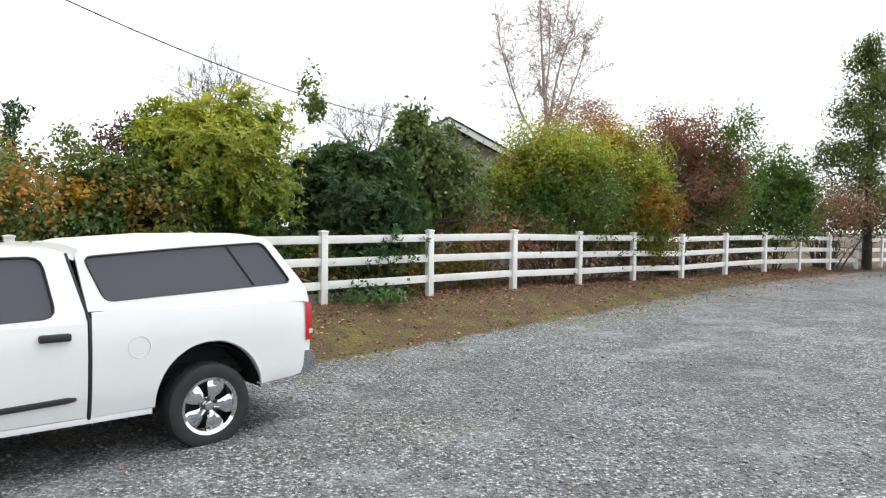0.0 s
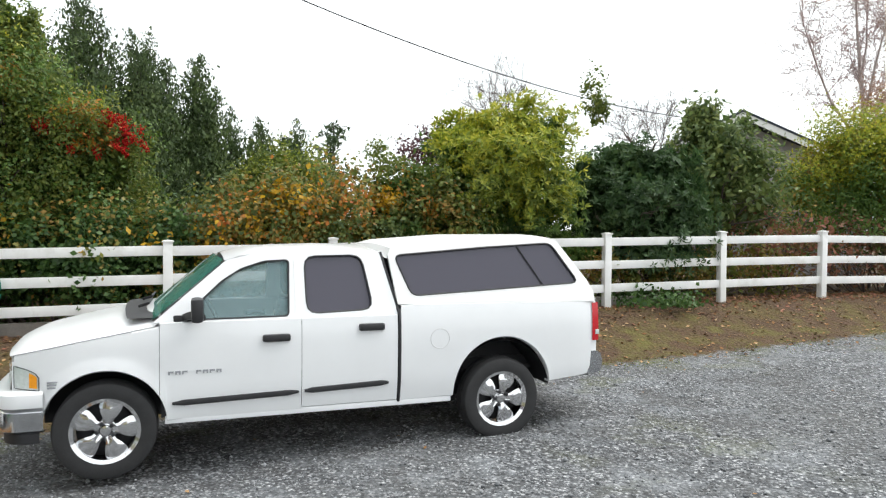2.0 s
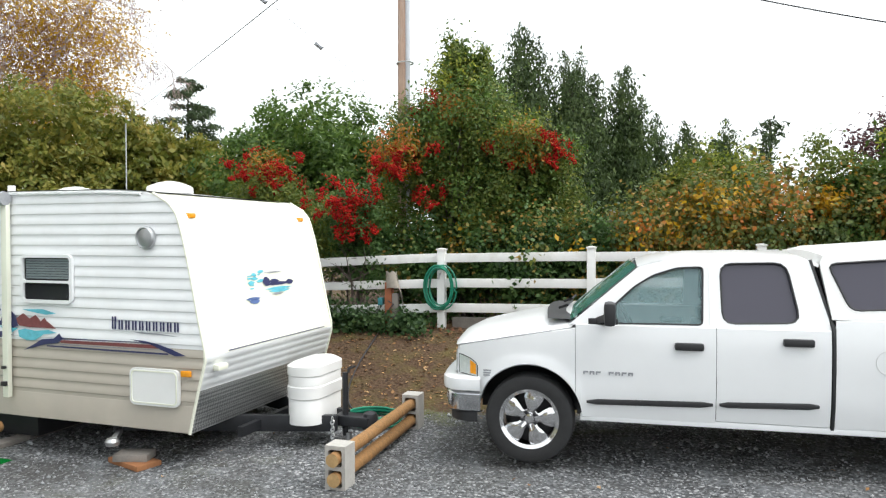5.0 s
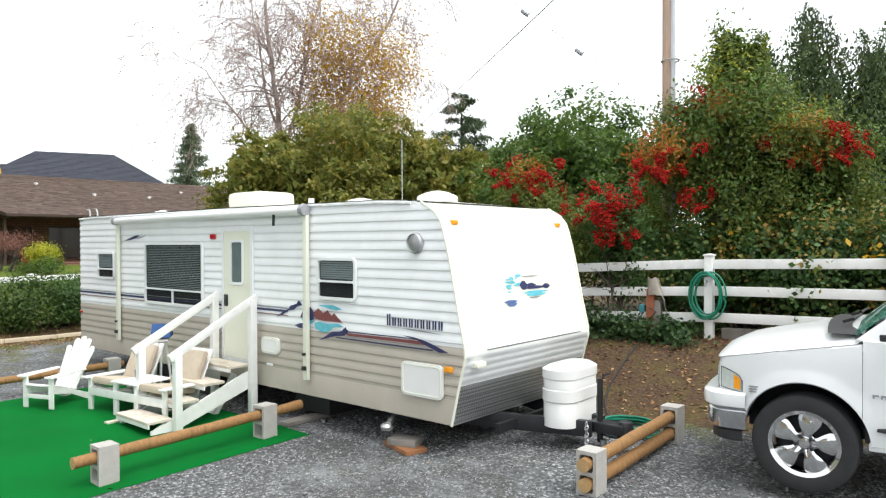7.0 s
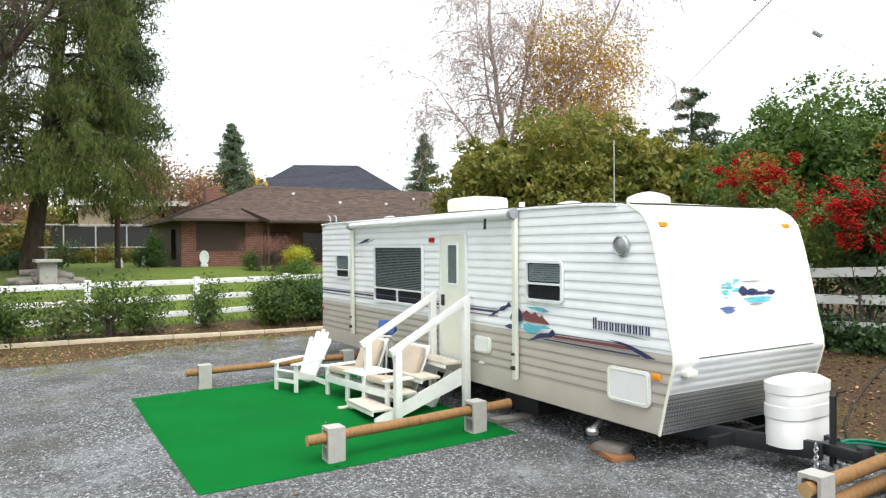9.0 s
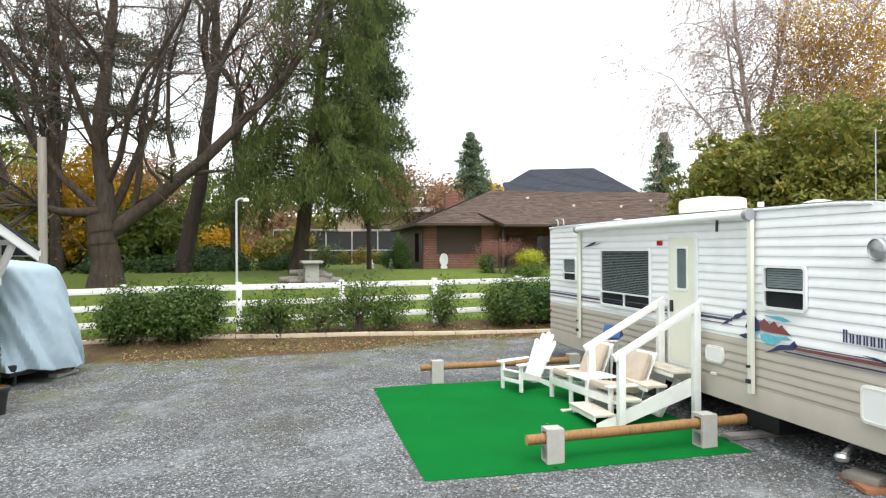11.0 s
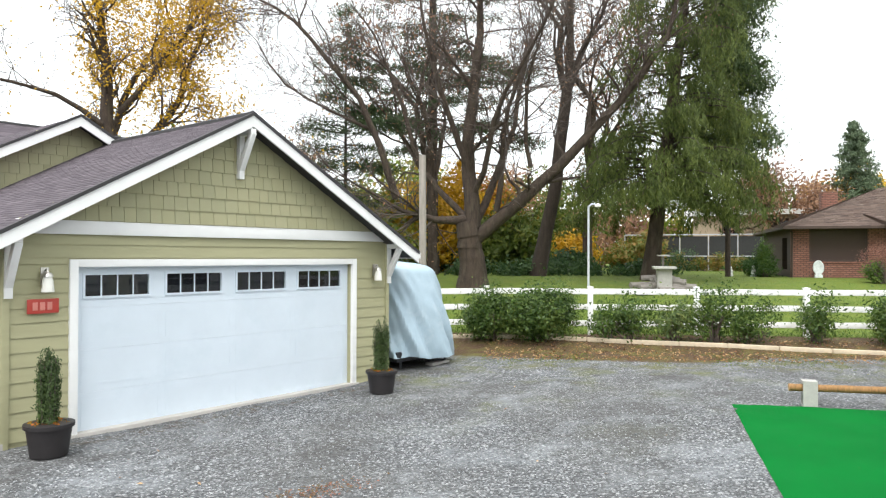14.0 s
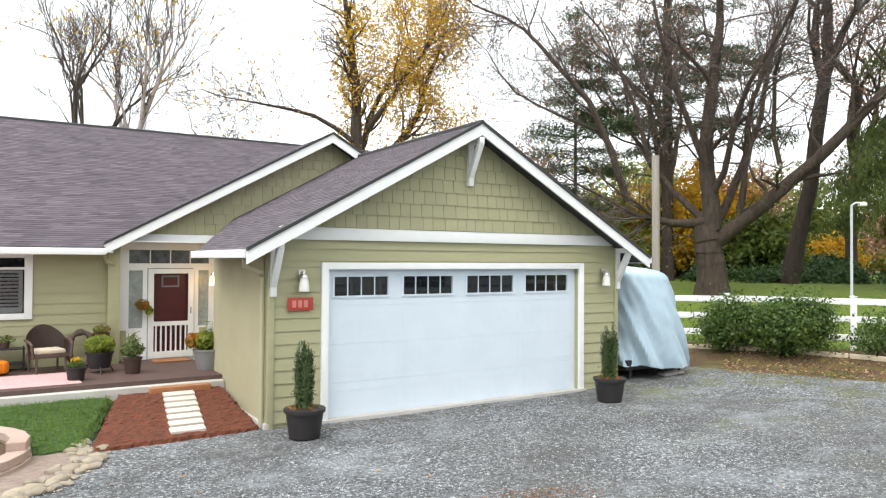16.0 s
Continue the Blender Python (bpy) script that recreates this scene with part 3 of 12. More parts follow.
    return tagged(new("ground", me), "grey crushed gravel yard with earth banks and lawn", "ground", kind="structure")


build_ground()

# ---------------- fences ----------------
def fence_run(name, pts, label, heights, tall, far_from=99):
    """A three-rail vinyl fence through the foot points of its posts."""
    f = thing(name, Matrix.Identity(4), label, "fence")
    bm = bmesh.new()
    box(bm, -0.064, 0.064, -0.064, 0.064, -0.25, tall, 0.006)
    post_me = finish("post", bm, M["vinyl"])
    bm = bmesh.new()
    lathe(bm, [(0.108, 0), (0.108, 0.022), (0.03, 0.036)], 4, Matrix.Rotation(radians(45), 4, "Z"))
    cap_me = finish("post_cap", bm, M["vinyl"])
    for i, (x, y, z) in enumerate(pts):
        a = pts[min(i + 1, len(pts) - 1)]
        b = pts[max(i - 1, 0)]
        turn = math.atan2(a[1] - b[1], a[0] - b[0])
        p = piece("post", post_me, f, Matrix.Translation((x, y, z)) @ Matrix.Rotation(turn, 4, "Z") @ Matrix.Rotation(radians(random.uniform(-0.7, 0.7)), 4, "X"))
        piece("post_cap", cap_me, p, Matrix.Translation((0, 0, tall)))
    for p, q in zip(pts, pts[1:]):
        for h in heights:
            bm = bmesh.new()
            beam(bm, (p[0], p[1], p[2] + h), (q[0], q[1], q[2] + h + random.uniform(-0.012, 0.012)), 0.04, 0.145, 0.006)
            part("rail", bm, M["vinyl"], f)
    return f


def on_ground(x, y, dz=0.0):
    return (x, y, gz(x, y) + dz)


EAST_OFF = lambda k: 0.45 * float(smooth01((k - 5) / 4))
east_pts = []
for k in range(-7, 10):
    p = EAST0 + EAST_DIR * 2.425 * k - EAST_N * EAST_OFF(k)
    east_pts.append(on_ground(*p))
for k in range(1, 8):
    east_pts.append(on_ground(6.95 + 1.9 * k, 20.75 + 1.5 * k))
fence_run("fence", east_pts, "white vinyl three-rail fence on the earth bank", (1.16, 0.75, 0.34), 1.29)
north_pts = [on_ground(*(NORTH0 + NORTH_DIR * 2.68 * k)) for k in range(-2, 6)]
fence_run("fence", north_pts, "white vinyl three-rail fence behind clipped shrubs", (1.12, 0.71, 0.30), 1.22)

# ---------------- the house with its garage ----------------
HU, HN = Vector((-0.9754, -0.2205, 0)), Vector((0.2205, -0.9754, 0))
HOUSE = Matrix((HU, HN, Vector((0, 0, 1)))).transposed().to_4x4()
HOUSE.translation = (-1.53, -9.59, 0)
house = thing("house", HOUSE, "sage green house with attached garage and dark shingle roof", "house")
PITCH = 0.55
FLAT = lambda d: (lambda u, v, w: (u, d - w, v))


def planks(parent, a0, a1, z0, z1, d, step=0.18, limit=None):
    """Lap siding boards, one by one, tilted out at the foot."""
    z = z0
    while z < z1 - 0.02:
        h = min(step, z1 - z)
        lo, hi = (a0, a1) if limit is None else limit(z + h, a0, a1)
        if hi - lo > 0.05:
            bm = bmesh.new()
            vs = [bm.verts.new(c) for c in ((lo, d - 0.022, z), (hi, d - 0.022, z), (hi, d - 0.006, z + h + 0.01), (lo, d - 0.006, z + h + 0.01),
                                            (lo, d, z), (hi, d, z), (hi, d, z + h + 0.01), (lo, d, z + h + 0.01))]
            for f in ((0, 1, 2, 3), (4, 7, 6, 5), (0, 4, 5, 1), (3, 2, 6, 7), (0, 3, 7, 4), (1, 5, 6, 2)):
                bm.faces.new([vs[i] for i in f])
            part("plank", bm, M["siding"], parent, smooth=False)
        z += h


def shakes(parent, a0, a1, z0, apex_a, apex_z, slope, d, row=0.2):
    """Shingle siding in a gable, course by course."""
    mes = []
    for w in (0.17, 0.2, 0.23):
        bm = bmesh.new()
        vs = [bm.verts.new(c) for c in ((0, -0.026, 0), (w - 0.006, -0.026, 0), (w - 0.006, -0.008, row + 0.01), (0, -0.008, row + 0.01),
                                        (0, 0, 0), (w - 0.006, 0, 0), (w - 0.006, 0, row + 0.01), (0, 0, row + 0.01))]
        for f in ((0, 1, 2, 3), (4, 7, 6, 5), (0, 4, 5, 1), (3, 2, 6, 7), (0, 3, 7, 4), (1, 5, 6, 2)):
            bm.faces.new([vs[i] for i in f])
        mes.append((w, finish("shingle", bm, M["shake"], False)))
    rng = random.Random(7)
    z, odd = z0, 0
    while z < apex_z - 0.15:
        half = (apex_z - z - row * 0.6) / slope
        x = max(a0, apex_a - half) + odd * 0.08
        while x < min(a1, apex_a + half) - 0.1:
            w, me = mes[rng.randrange(3)]
            piece("shingle", me, parent, Matrix.Translation((x, d, z + rng.uniform(-0.004, 0.004))))
            x += w
        z += row
        odd = 1 - odd


def shingled(name, parent, quad, mat, course=0.14, tab=0.3, thick=0.012, seed=1):
    """A roof slope of overlapping tabs; quad: eave start, eave end, ridge end, ridge start."""
    p0, p1, p2, p3 = [Vector(p) for p in quad]
    up0, up1 = p3 - p0, p2 - p1
    n = ((p1 - p0).cross(p3 - p0)).normalized()
    if n.z < 0:
        n = -n
    rows = max(1, int(max(up0.length, up1.length) / course))
    rng = random.Random(seed)
    V, F = [], []
    for r in range(rows):
        a, b = p0 + up0 * (r / rows), p1 + up1 * (r / rows)
        a2, b2 = p0 + up0 * min(1, (r + 1.15) / rows), p1 + up1 * min(1, (r + 1.15) / rows)
        L = (b - a).length
        if L < 0.1:
            continue
        x = -rng.uniform(0, tab)
        while x < L:
            w = tab * rng.choice((0.5, 0.75, 1.0, 1.25))
            s, e = max(0, x) / L, min(L, x + w - 0.004) / L
            x += w
            if e - s < 0.001:
                continue
            lift = thick * rng.uniform(1.2, 1.6)
            k = len(V)
            V += [a.lerp(b, s) + n * lift, a.lerp(b, e) + n * lift, a2.lerp(b2, e) + n * 0.002, a2.lerp(b2, s) + n * 0.002,
                  a.lerp(b, s) - n * 0.004, a.lerp(b, e) - n * 0.004]
            F += [(k, k + 1, k + 2, k + 3), (k + 4, k + 5, k + 1, k)]
    ob = new(name, mesh_from(name, V, F, mat))
    ob.parent = parent
    ob["kind"] = "stuff"
    return ob


def roof_deck(parent, quad, thick=0.1, mat="roof_edge"):
    bm = bmesh.new()
    hi = [bm.verts.new(Vector(p) - Vector((0, 0, 0.012))) for p in quad]
    lo = [bm.verts.new(Vector(p) - Vector((0, 0, thick))) for p in quad]
    bm.faces.new(hi)
    bm.faces.new(lo[::-1])
    for i in range(4):
        bm.faces.new((lo[i], lo[(i + 1) % 4], hi[(i + 1) % 4], hi[i]))
    part("roof_deck", bm, M[mat], parent, smooth=False)


# garage front wall
g_wall = part("garage_front_wall", (lambda b: (slab(b, [(-0.77, -0.45), (0.1, -0.45), (0.1, 1.93), (4.92, 1.93), (4.92, -0.45), (5.86, -0.45), (5.86, 2.3), (2.5, 4.15), (-0.77, 2.3)], [], 0.13, FLAT(0.15)), b)[1])(bmesh.new()), M["siding"], house, smooth=False)
planks(g_wall, -0.70, -0.002, -0.22, 2.02, 0.02)
planks(g_wall, 5.035, 5.80, -0.34, 2.00, 0.02)
planks(g_wall, -0.70, 5.80, 2.02, 2.32, 0.02, 0.17)
for a, b in ((-0.79, -0.70), (5.80, 5.88)):
    bm = bmesh.new()
    box(bm, a, b, -0.03, 0.06, -0.4, 2.32, 0.004)
    part("corner_board", bm, M["siding"], house)
bm = bmesh.new()
box(bm, -0.62, 5.82, -0.045, 0.03, 2.322, 2.5, 0.004)
part("frieze_board", bm, M["trim_white"], house, "white painted frieze board")
gable = part("gable_wall", (lambda b: (slab(b, [(-0.6, 2.502), (5.6, 2.502), (2.5, 4.1)], [], 0.05, FLAT(0.02)), b)[1])(bmesh.new()), M["siding"], house, smooth=False)
shakes(gable, -0.45, 5.5, 2.505, 2.5, 4.12, PITCH, -0.03)
# side wall of the garage and the wall ends behind
for nm, c in (("garage_side_wall", (-0.79, -0.66, 0.16, 2.8, -0.45, 2.3)), ("garage_side_wall", (5.75, 5.88, 0.16, 9.0, -0.45, 2.3)), ("return_wall", (-0.66, -0.25, 2.67, 2.8, -0.45, 2.3)),
              ("return_wall", (-0.32, -0.2, 2.8, 4.6, 0.0, 2.4)), ("rear_wall", (-9.0, 5.88, 15.0, 15.15, -0.45, 2.4)), ("end_wall", (-9.15, -9.0, 4.5, 15.15, -0.45, 2.4))):
    bm = bmesh.new()
    box(bm, *c)
    part(nm, bm, M["stucco"], house, smooth=False)
bm = bmesh.new()
box(bm, -0.83, -0.76, -0.035, 2.75, -0.4, -0.2, 0.01)
part("foundation", bm, M["slab"], house)
# door frame, jambs and the sectional door
for c in ((0.0, 0.105, -0.03, 0.16, -0.35, 2.0), (4.925, 5.03, -0.03, 0.16, -0.38, 2.0), (0.105, 4.925, -0.03, 0.16, 1.9, 2.0)):
    bm = bmesh.new()
    box(bm, *c, 0.004)
    part("door_frame", bm, M["trim_white"], house)
garage_door = thing("garage_door", HOUSE, "white sectional garage door with four small-paned windows", "garage door")
SEC = [(-0.32, 0.241), (0.243, 0.801), (0.803, 1.361), (1.363, 1.92)]
WINS = [(0.24, 1.12), (1.39, 2.29), (2.57, 3.51), (3.78, 4.73)]
for i, (z0, z1) in enumerate(SEC):
    bm = bmesh.new()
    holes = [rect(a, b, 1.51, 1.79) for a, b in WINS] if i == 3 else []
    slab(bm, rect(0.11, 4.92, z0, z1), holes, 0.045, FLAT(0.145))
    if i < 3:
        for a in np.linspace(0.16, 4.87, 5)[:-1]:
            slab(bm, rounded(a + 0.04, a + 1.14, z0 + 0.09, z1 - 0.09, 0.02), [rounded(a + 0.075, a + 1.105, z0 + 0.125, z1 - 0.125, 0.02)], 0.0025, FLAT(0.1))
    part("door_section", bm, M["garage_white"], garage_door, smooth=False)
for a, b in WINS:
    bm = bmesh.new()
    slab(bm, rect(a - 0.03, b + 0.03, 1.48, 1.82), [rect(a, b, 1.51, 1.79)], 0.018, FLAT(0.1))
    w = part("door_window", bm, M["garage_white"], garage_door, smooth=False)
    for k in range(4):
        bm = bmesh.new()
        box(bm, a + (b - a) * k / 4 + 0.008, a + (b - a) * (k + 1) / 4 - 0.008, 0.118, 0.124, 1.512, 1.788)
        part("pane", bm, M["dark_glass"], w, smooth=False)
    for k in range(1, 4):
        bm = bmesh.new()
        box(bm, a + (b - a) * k / 4 - 0.008, a + (b - a) * k / 4 + 0.008, 0.104, 0.13, 1.51, 1.79)
        part("glazing_bar", bm, M["garage_white"], w, smooth=False)
# Near-black sheet puts the unlit garage into colour behind the door panes.
bm = bmesh.new()
box(bm, 0.0, 5.03, 0.5, 0.55, -0.4, 2.2)
part("dark_backing", bm, M["dark_inside"], house, smooth=False)
bm = bmesh.new()
box(bm, -0.05, 5.08, -0.05, 0.16, -0.5, -0.25, 0.01)
part("threshold_slab", bm, M["slab"], house)

# garage roof
E0, E1, RZ, FR, BK = -1.2, 6.3, 4.2, -0.4, 9.0
z_e = RZ - PITCH * (2.5 - E0)
lq = [(E0, 2.25, z_e), (E0, FR, z_e), (2.5, FR, RZ), (2.5, BK, RZ)]
rq = [(E1, FR, RZ - PITCH * (E1 - 2.5)), (E1, BK, RZ - PITCH * (E1 - 2.5)), (2.5, BK, RZ), (2.5, FR, RZ)]
for q, sd in ((lq, 3), (rq, 4)):
    roof_deck(house, q)
    shingled("roof_shingles", house, q, M["roof_shingle"], 0.15, 0.28, 0.005, sd)
bm = bmesh.new()
rod(bm, [(2.5, FR - 0.01, RZ + 0.005), (2.5, BK, RZ + 0.005)], 0.05, 6)
part("ridge_cap", bm, M["roof_edge"], house)


def barge(parent, a0, z0, a1, z1, d, h=0.17, t=0.035):
    """A sloped white board under a gable's edge, with the dark drip edge on it."""
    bm = bmesh.new()
    slab(bm, [(a0, z0 - 0.02 - h), (a1, z1 - 0.02 - h), (a1, z1 - 0.02), (a0, z0 - 0.02)], [], t, FLAT(d))
    part("barge_board", bm, M["trim_white"], parent, smooth=False)
    bm = bmesh.new()
    slab(bm, [(a0, z0 - 0.018), (a1, z1 - 0.018), (a1, z1 + 0.034), (a0, z0 + 0.034)], [], t + 0.03, FLAT(d + 0.01))
    part("drip_edge", bm, M["roof_edge"], parent, smooth=False)


barge(house, E0, z_e, 2.5, RZ, FR + 0.012)
barge(house, 2.5, RZ, E1, RZ - PITCH * (E1 - 2.5), FR + 0.012)


def gutter(parent, a, d0, d1, z):
    bm = bmesh.new()
    box(bm, a - 0.1, a + 0.02, d0, d1, z - 0.11, z, 0.012)
    part("gutter", bm, M["trim_white"], parent)


gutter(house, E0, FR + 0.02, 2.25, z_e + 0.0)
gutter(house, E1 + 0.08, FR + 0.02, 8.0, RZ - PITCH * (E1 - 2.5))


def bracket(parent, a, d, z, s=1.0, lean=1):
    """A braced bracket under the eave: leg on the wall, arm, and strut."""
    b = new("bracket")
    b.parent = parent
    b.matrix_local = Matrix.Translation((a, d, z))
    for p, q in (((0, -0.02, 0), (0, -0.02, -0.75 * s)), ((0, 0.0, -0.045), (0, -0.36, -0.045)), ((0, -0.33, -0.06), (0, -0.03, -0.6 * s))):
        bm = bmesh.new()
        beam(bm, p, q, 0.09, 0.09, 0.004, up=(1, 0, 0))
        part("bracket_arm", bm, M["trim_white"], b)


bracket(house, -0.72, -0.0, 2.28)
bracket(house, 5.86, -0.0, 2.28)
bracket(house, 2.5, -0.06, 3.98)

# entry gable, main roof
D2 = 4.05
A2, Z2, L2 = 1.9, 4.63, -2.35
z2e = Z2 - PITCH * (A2 - L2)
R2 = A2 + (A2 - L2)
gq = [(L2, 9.4, z2e), (L2, D2, z2e), (A2, D2, Z2), (A2, 9.4, Z2)]
gq2 = [(R2, D2, z2e), (R2, 9.4, z2e), (A2, 9.4, Z2), (A2, D2, Z2)]
for q, sd in ((gq, 5), (gq2, 6)):
    roof_deck(house, q)
    shingled("roof_shingles", house, q, M["roof_shingle"], 0.15, 0.28, 0.005, sd)
barge(house, L2, z2e, A2, Z2, D2 + 0.012)
barge(house, A2, Z2, R2, z2e, D2 + 0.012)
gable2 = part("gable_wall", (lambda b: (slab(b, [(-2.1, 2.38), (R2 - 0.3, 2.38), (A2, Z2 - 0.06)], [], 0.1, FLAT(4.5)), b)[1])(bmesh.new()), M["siding"], house, smooth=False)
shakes(gable2, -1.9, 3.0, 2.5, A2, Z2 - 0.06, PITCH, 4.4)
bm = bmesh.new()
box(bm, -1.95, 1.0, 4.36, 4.41, 2.36, 2.49, 0.004)
part("frieze_board", bm, M["trim_white"], house)
RD, RIDGE = 9.45, 2.24 + PITCH * 5.4
bq = [(6.5, 15.6, 2.0), (-9.4, 15.6, 2.0), (-9.4, RD, RIDGE), (6.5, RD, RIDGE)]
mq_front = [(-9.4, 4.02, 2.23), (L2 + 0.02, 4.02, 2.23), (L2 + 9.9, RD, RIDGE), (-9.4, RD, RIDGE)]
roof_deck(house, [(-9.4, 4.02, 2.23), (L2, 4.02, 2.23), (L2, RD, RIDGE), (-9.4, RD, RIDGE)])
roof_deck(house, [(L2, 6.2, 2.23 + PITCH * 2.18), (6.5, 6.2, 2.23 + PITCH * 2.18), (6.5, RD, RIDGE), (L2, RD, RIDGE)])
shingled("roof_shingles", house, mq_front, M["roof_shingle"], 0.15, 0.28, 0.005, 8)
shingled("roof_shingles", house, [(3.0, 7.0, 2.23 + PITCH * 2.98), (6.5, 7.0, 2.23 + PITCH * 2.98), (6.5, RD, RIDGE), (3.0, RD, RIDGE)], M["roof_shingle"], 0.15, 0.28, 0.005, 9)
roof_deck(house, bq)
shingled("roof_shingles", house, bq, M["roof_shingle"], 0.3, 0.6, 0.012, 10)
bm = bmesh.new()
rod(bm, [(-9.4, RD, RIDGE), (6.5, RD, RIDGE)], 0.05, 6)
part("ridge_cap", bm, M["roof_edge"], house)
bm = bmesh.new()
box(bm, -9.4, L2 + 0.02, 3.92, 4.04, 2.10, 2.215, 0.012)
part("gutter", bm, M["trim_white"], house)
bm = bmesh.new()
box(bm, -9.4, -2.2, 4.04, 4.5, 2.14, 2.16)
box(bm, -2.2, -0.2, 4.1, 4.6, 2.335, 2.358)
part("soffit", bm, M["trim_white"], house, smooth=False)
for pts in ([(-2.35, 4.0, 2.1), (-2.3, 4.15, 1.98), (-2.12, 4.36, 1.92), (-2.1, 4.42, 1.8), (-2.1, 4.42, 0.2)], [(-1.15, -0.1, 2.06), (-1.12, -0.05, 1.95), (-0.9, -0.06, 1.86), (-0.84, 0.06, 1.8), (-0.84, 0.06, -0.22)]):
    bm = bmesh.new()
    rod(bm, pts, 0.035, 8)
    part("downpipe", bm, M["stucco"], house)
# front walls under the main roof
front_wall = part("front_wall", (lambda b: (slab(b, rect(-9.0, -2.2, -0.2, 2.3), [rect(-4.85, -3.52, 1.1, 2.04)], 0.12, FLAT(4.62)), b)[1])(bmesh.new()), M["siding"], house, smooth=False)
planks(front_wall, -9.0, -4.96, 0.17, 2.14, 4.5)
planks(front_wall, -3.4, -2.25, 0.17, 2.14, 4.5)
planks(front_wall, -4.96, -3.4, 0.17, 1.0, 4.5, 0.18)
bm = bmesh.new()
box(bm, -2.25, -2.05, 4.3, 4.66, 0.15, 2.34, 0.006)
part("pilaster", bm, M["siding"], house)
window = thing("window", HOUSE, "white framed window with open louvred shutters", "window")
for c in ((-4.97, -4.85, 1.0, 2.14), (-3.52, -3.4, 1.0, 2.14), (-4.85, -3.52, 1.0, 1.1), (-4.85, -3.52, 2.04, 2.14), (-4.21, -4.16, 1.1, 2.04), (-4.85, -3.52, 1.84, 1.88)):
    bm = bmesh.new()
    box(bm, c[0], c[1], 4.44, 4.53, c[2], c[3], 0.004)
    part("window_frame", bm, M["trim_white"], window)
for a, b in ((-4.85, -4.22), (-4.15, -3.52)):
    bm = bmesh.new()
    box(bm, a, b, 4.535, 4.54, 1.1, 2.04)
    part("pane", bm, M["win_glass"], window, smooth=False)
    sh = part("shutter", (lambda q: (slab(q, rect(a + 0.02, b - 0.02, 1.11, 1.83), [rect(a + 0.08, b - 0.08, 1.2, 1.78)], 0.03, FLAT(4.6)), q)[1])(bmesh.new()), M["trim_white"], window, smooth=False)
    for k in range(9):
        bm = bmesh.new()
        beam(bm, (a + 0.08, 4.585, 1.24 + k * 0.062), (b - 0.08, 4.585, 1.24 + k * 0.062), 0.05, 0.008, up=(0, 0.7, 0.7))
        part("slat", bm, M["trim_white"], sh, smooth=False)
# entry: wall, sidelights, transom, screen door
entry_wall = part("entry_wall", (lambda b: (slab(b, rect(-2.05, -0.2, 0.0, 2.5), [rect(-1.86, -1.62, 0.75, 1.82), rect(-1.54, -0.7, 0.17, 1.86), rect(-0.62, -0.42, 0.75, 1.82), rect(-1.86, -0.42, 1.95, 2.2)], 0.1, FLAT(4.72)), b)[1])(bmesh.new()), M["trim_white"], house, smooth=False)
for c in ((-2.05, -1.9, 0.17, 0.72), (-0.6, -0.35, 0.17, 0.72)):
    bm = bmesh.new()
    box(bm, c[0], c[1], 4.6, 4.63, c[2], c[3])
    part("panel", bm, M["siding"], entry_wall, smooth=False)
for c in ((-1.86, -1.62, 0.75, 1.82), (-0.62, -0.42, 0.75, 1.82), (-1.86, -0.42, 1.95, 2.2)):
    bm = bmesh.new()
    box(bm, c[0], c[1], 4.66, 4.668, c[2], c[3])
    part("pane", bm, M["curtain_reflection_glass"] if c[2] < 1 else M["transom_glass"], entry_wall, smooth=False)
for a in (-1.5, -1.14, -0.78):
    bm = bmesh.new()
    box(bm, a, a + 0.02, 4.645, 4.68, 1.95, 2.2)
    part("glazing_bar", bm, M["trim_white"], entry_wall, smooth=False)
# Second near-black sheet, for the unlit rooms behind window and entry.
bm = bmesh.new()
box(bm, -8.9, -0.3, 5.2, 5.25, 0.0, 2.4)
part("dark_backing", bm, M["dark_inside"], house, smooth=False)
front_door = thing("front_door", HOUSE, "maroon front door behind a white slatted screen door", "door")
bm = bmesh.new()
box(bm, -1.53, -0.71, 4.7, 4.74, 0.17, 1.86)
part("door_leaf", bm, M["maroon"], front_door, "maroon painted door", smooth=False)
bm = bmesh.new()
slab(bm, rect(-1.28, -0.96, 1.5, 1.72), [rect(-1.25, -0.99, 1.53, 1.69)], 0.015, FLAT(4.7))
part("door_panel_frame", bm, M["grey_trim"], front_door, smooth=False)
screen = part("screen_door", (lambda b: (slab(b, rect(-1.53, -0.71, 0.18, 1.85), [rect(-1.43, -0.81, 0.86, 1.76), rect(-1.43, -0.81, 0.3, 0.78)], 0.03, FLAT(4.62)), b)[1])(bmesh.new()), M["white_paint"], front_door, "white screen door", smooth=False)
for k in range(7):
    a = -1.43 + 0.62 * (k + 0.5) / 7
    bm = bmesh.new()
    box(bm, a - 0.014, a + 0.014, 4.595, 4.615, 0.3, 0.78)
    part("baluster", bm, M["white_paint"], screen, smooth=False)
bm = bmesh.new()
rod(bm, [(-0.77, 4.57, 1.0), (-0.77, 4.55, 1.02), (-0.77, 4.55, 1.1), (-0.77, 4.57, 1.12)], 0.008, 6)
part("door_handle", bm, M["black_plastic"], screen)


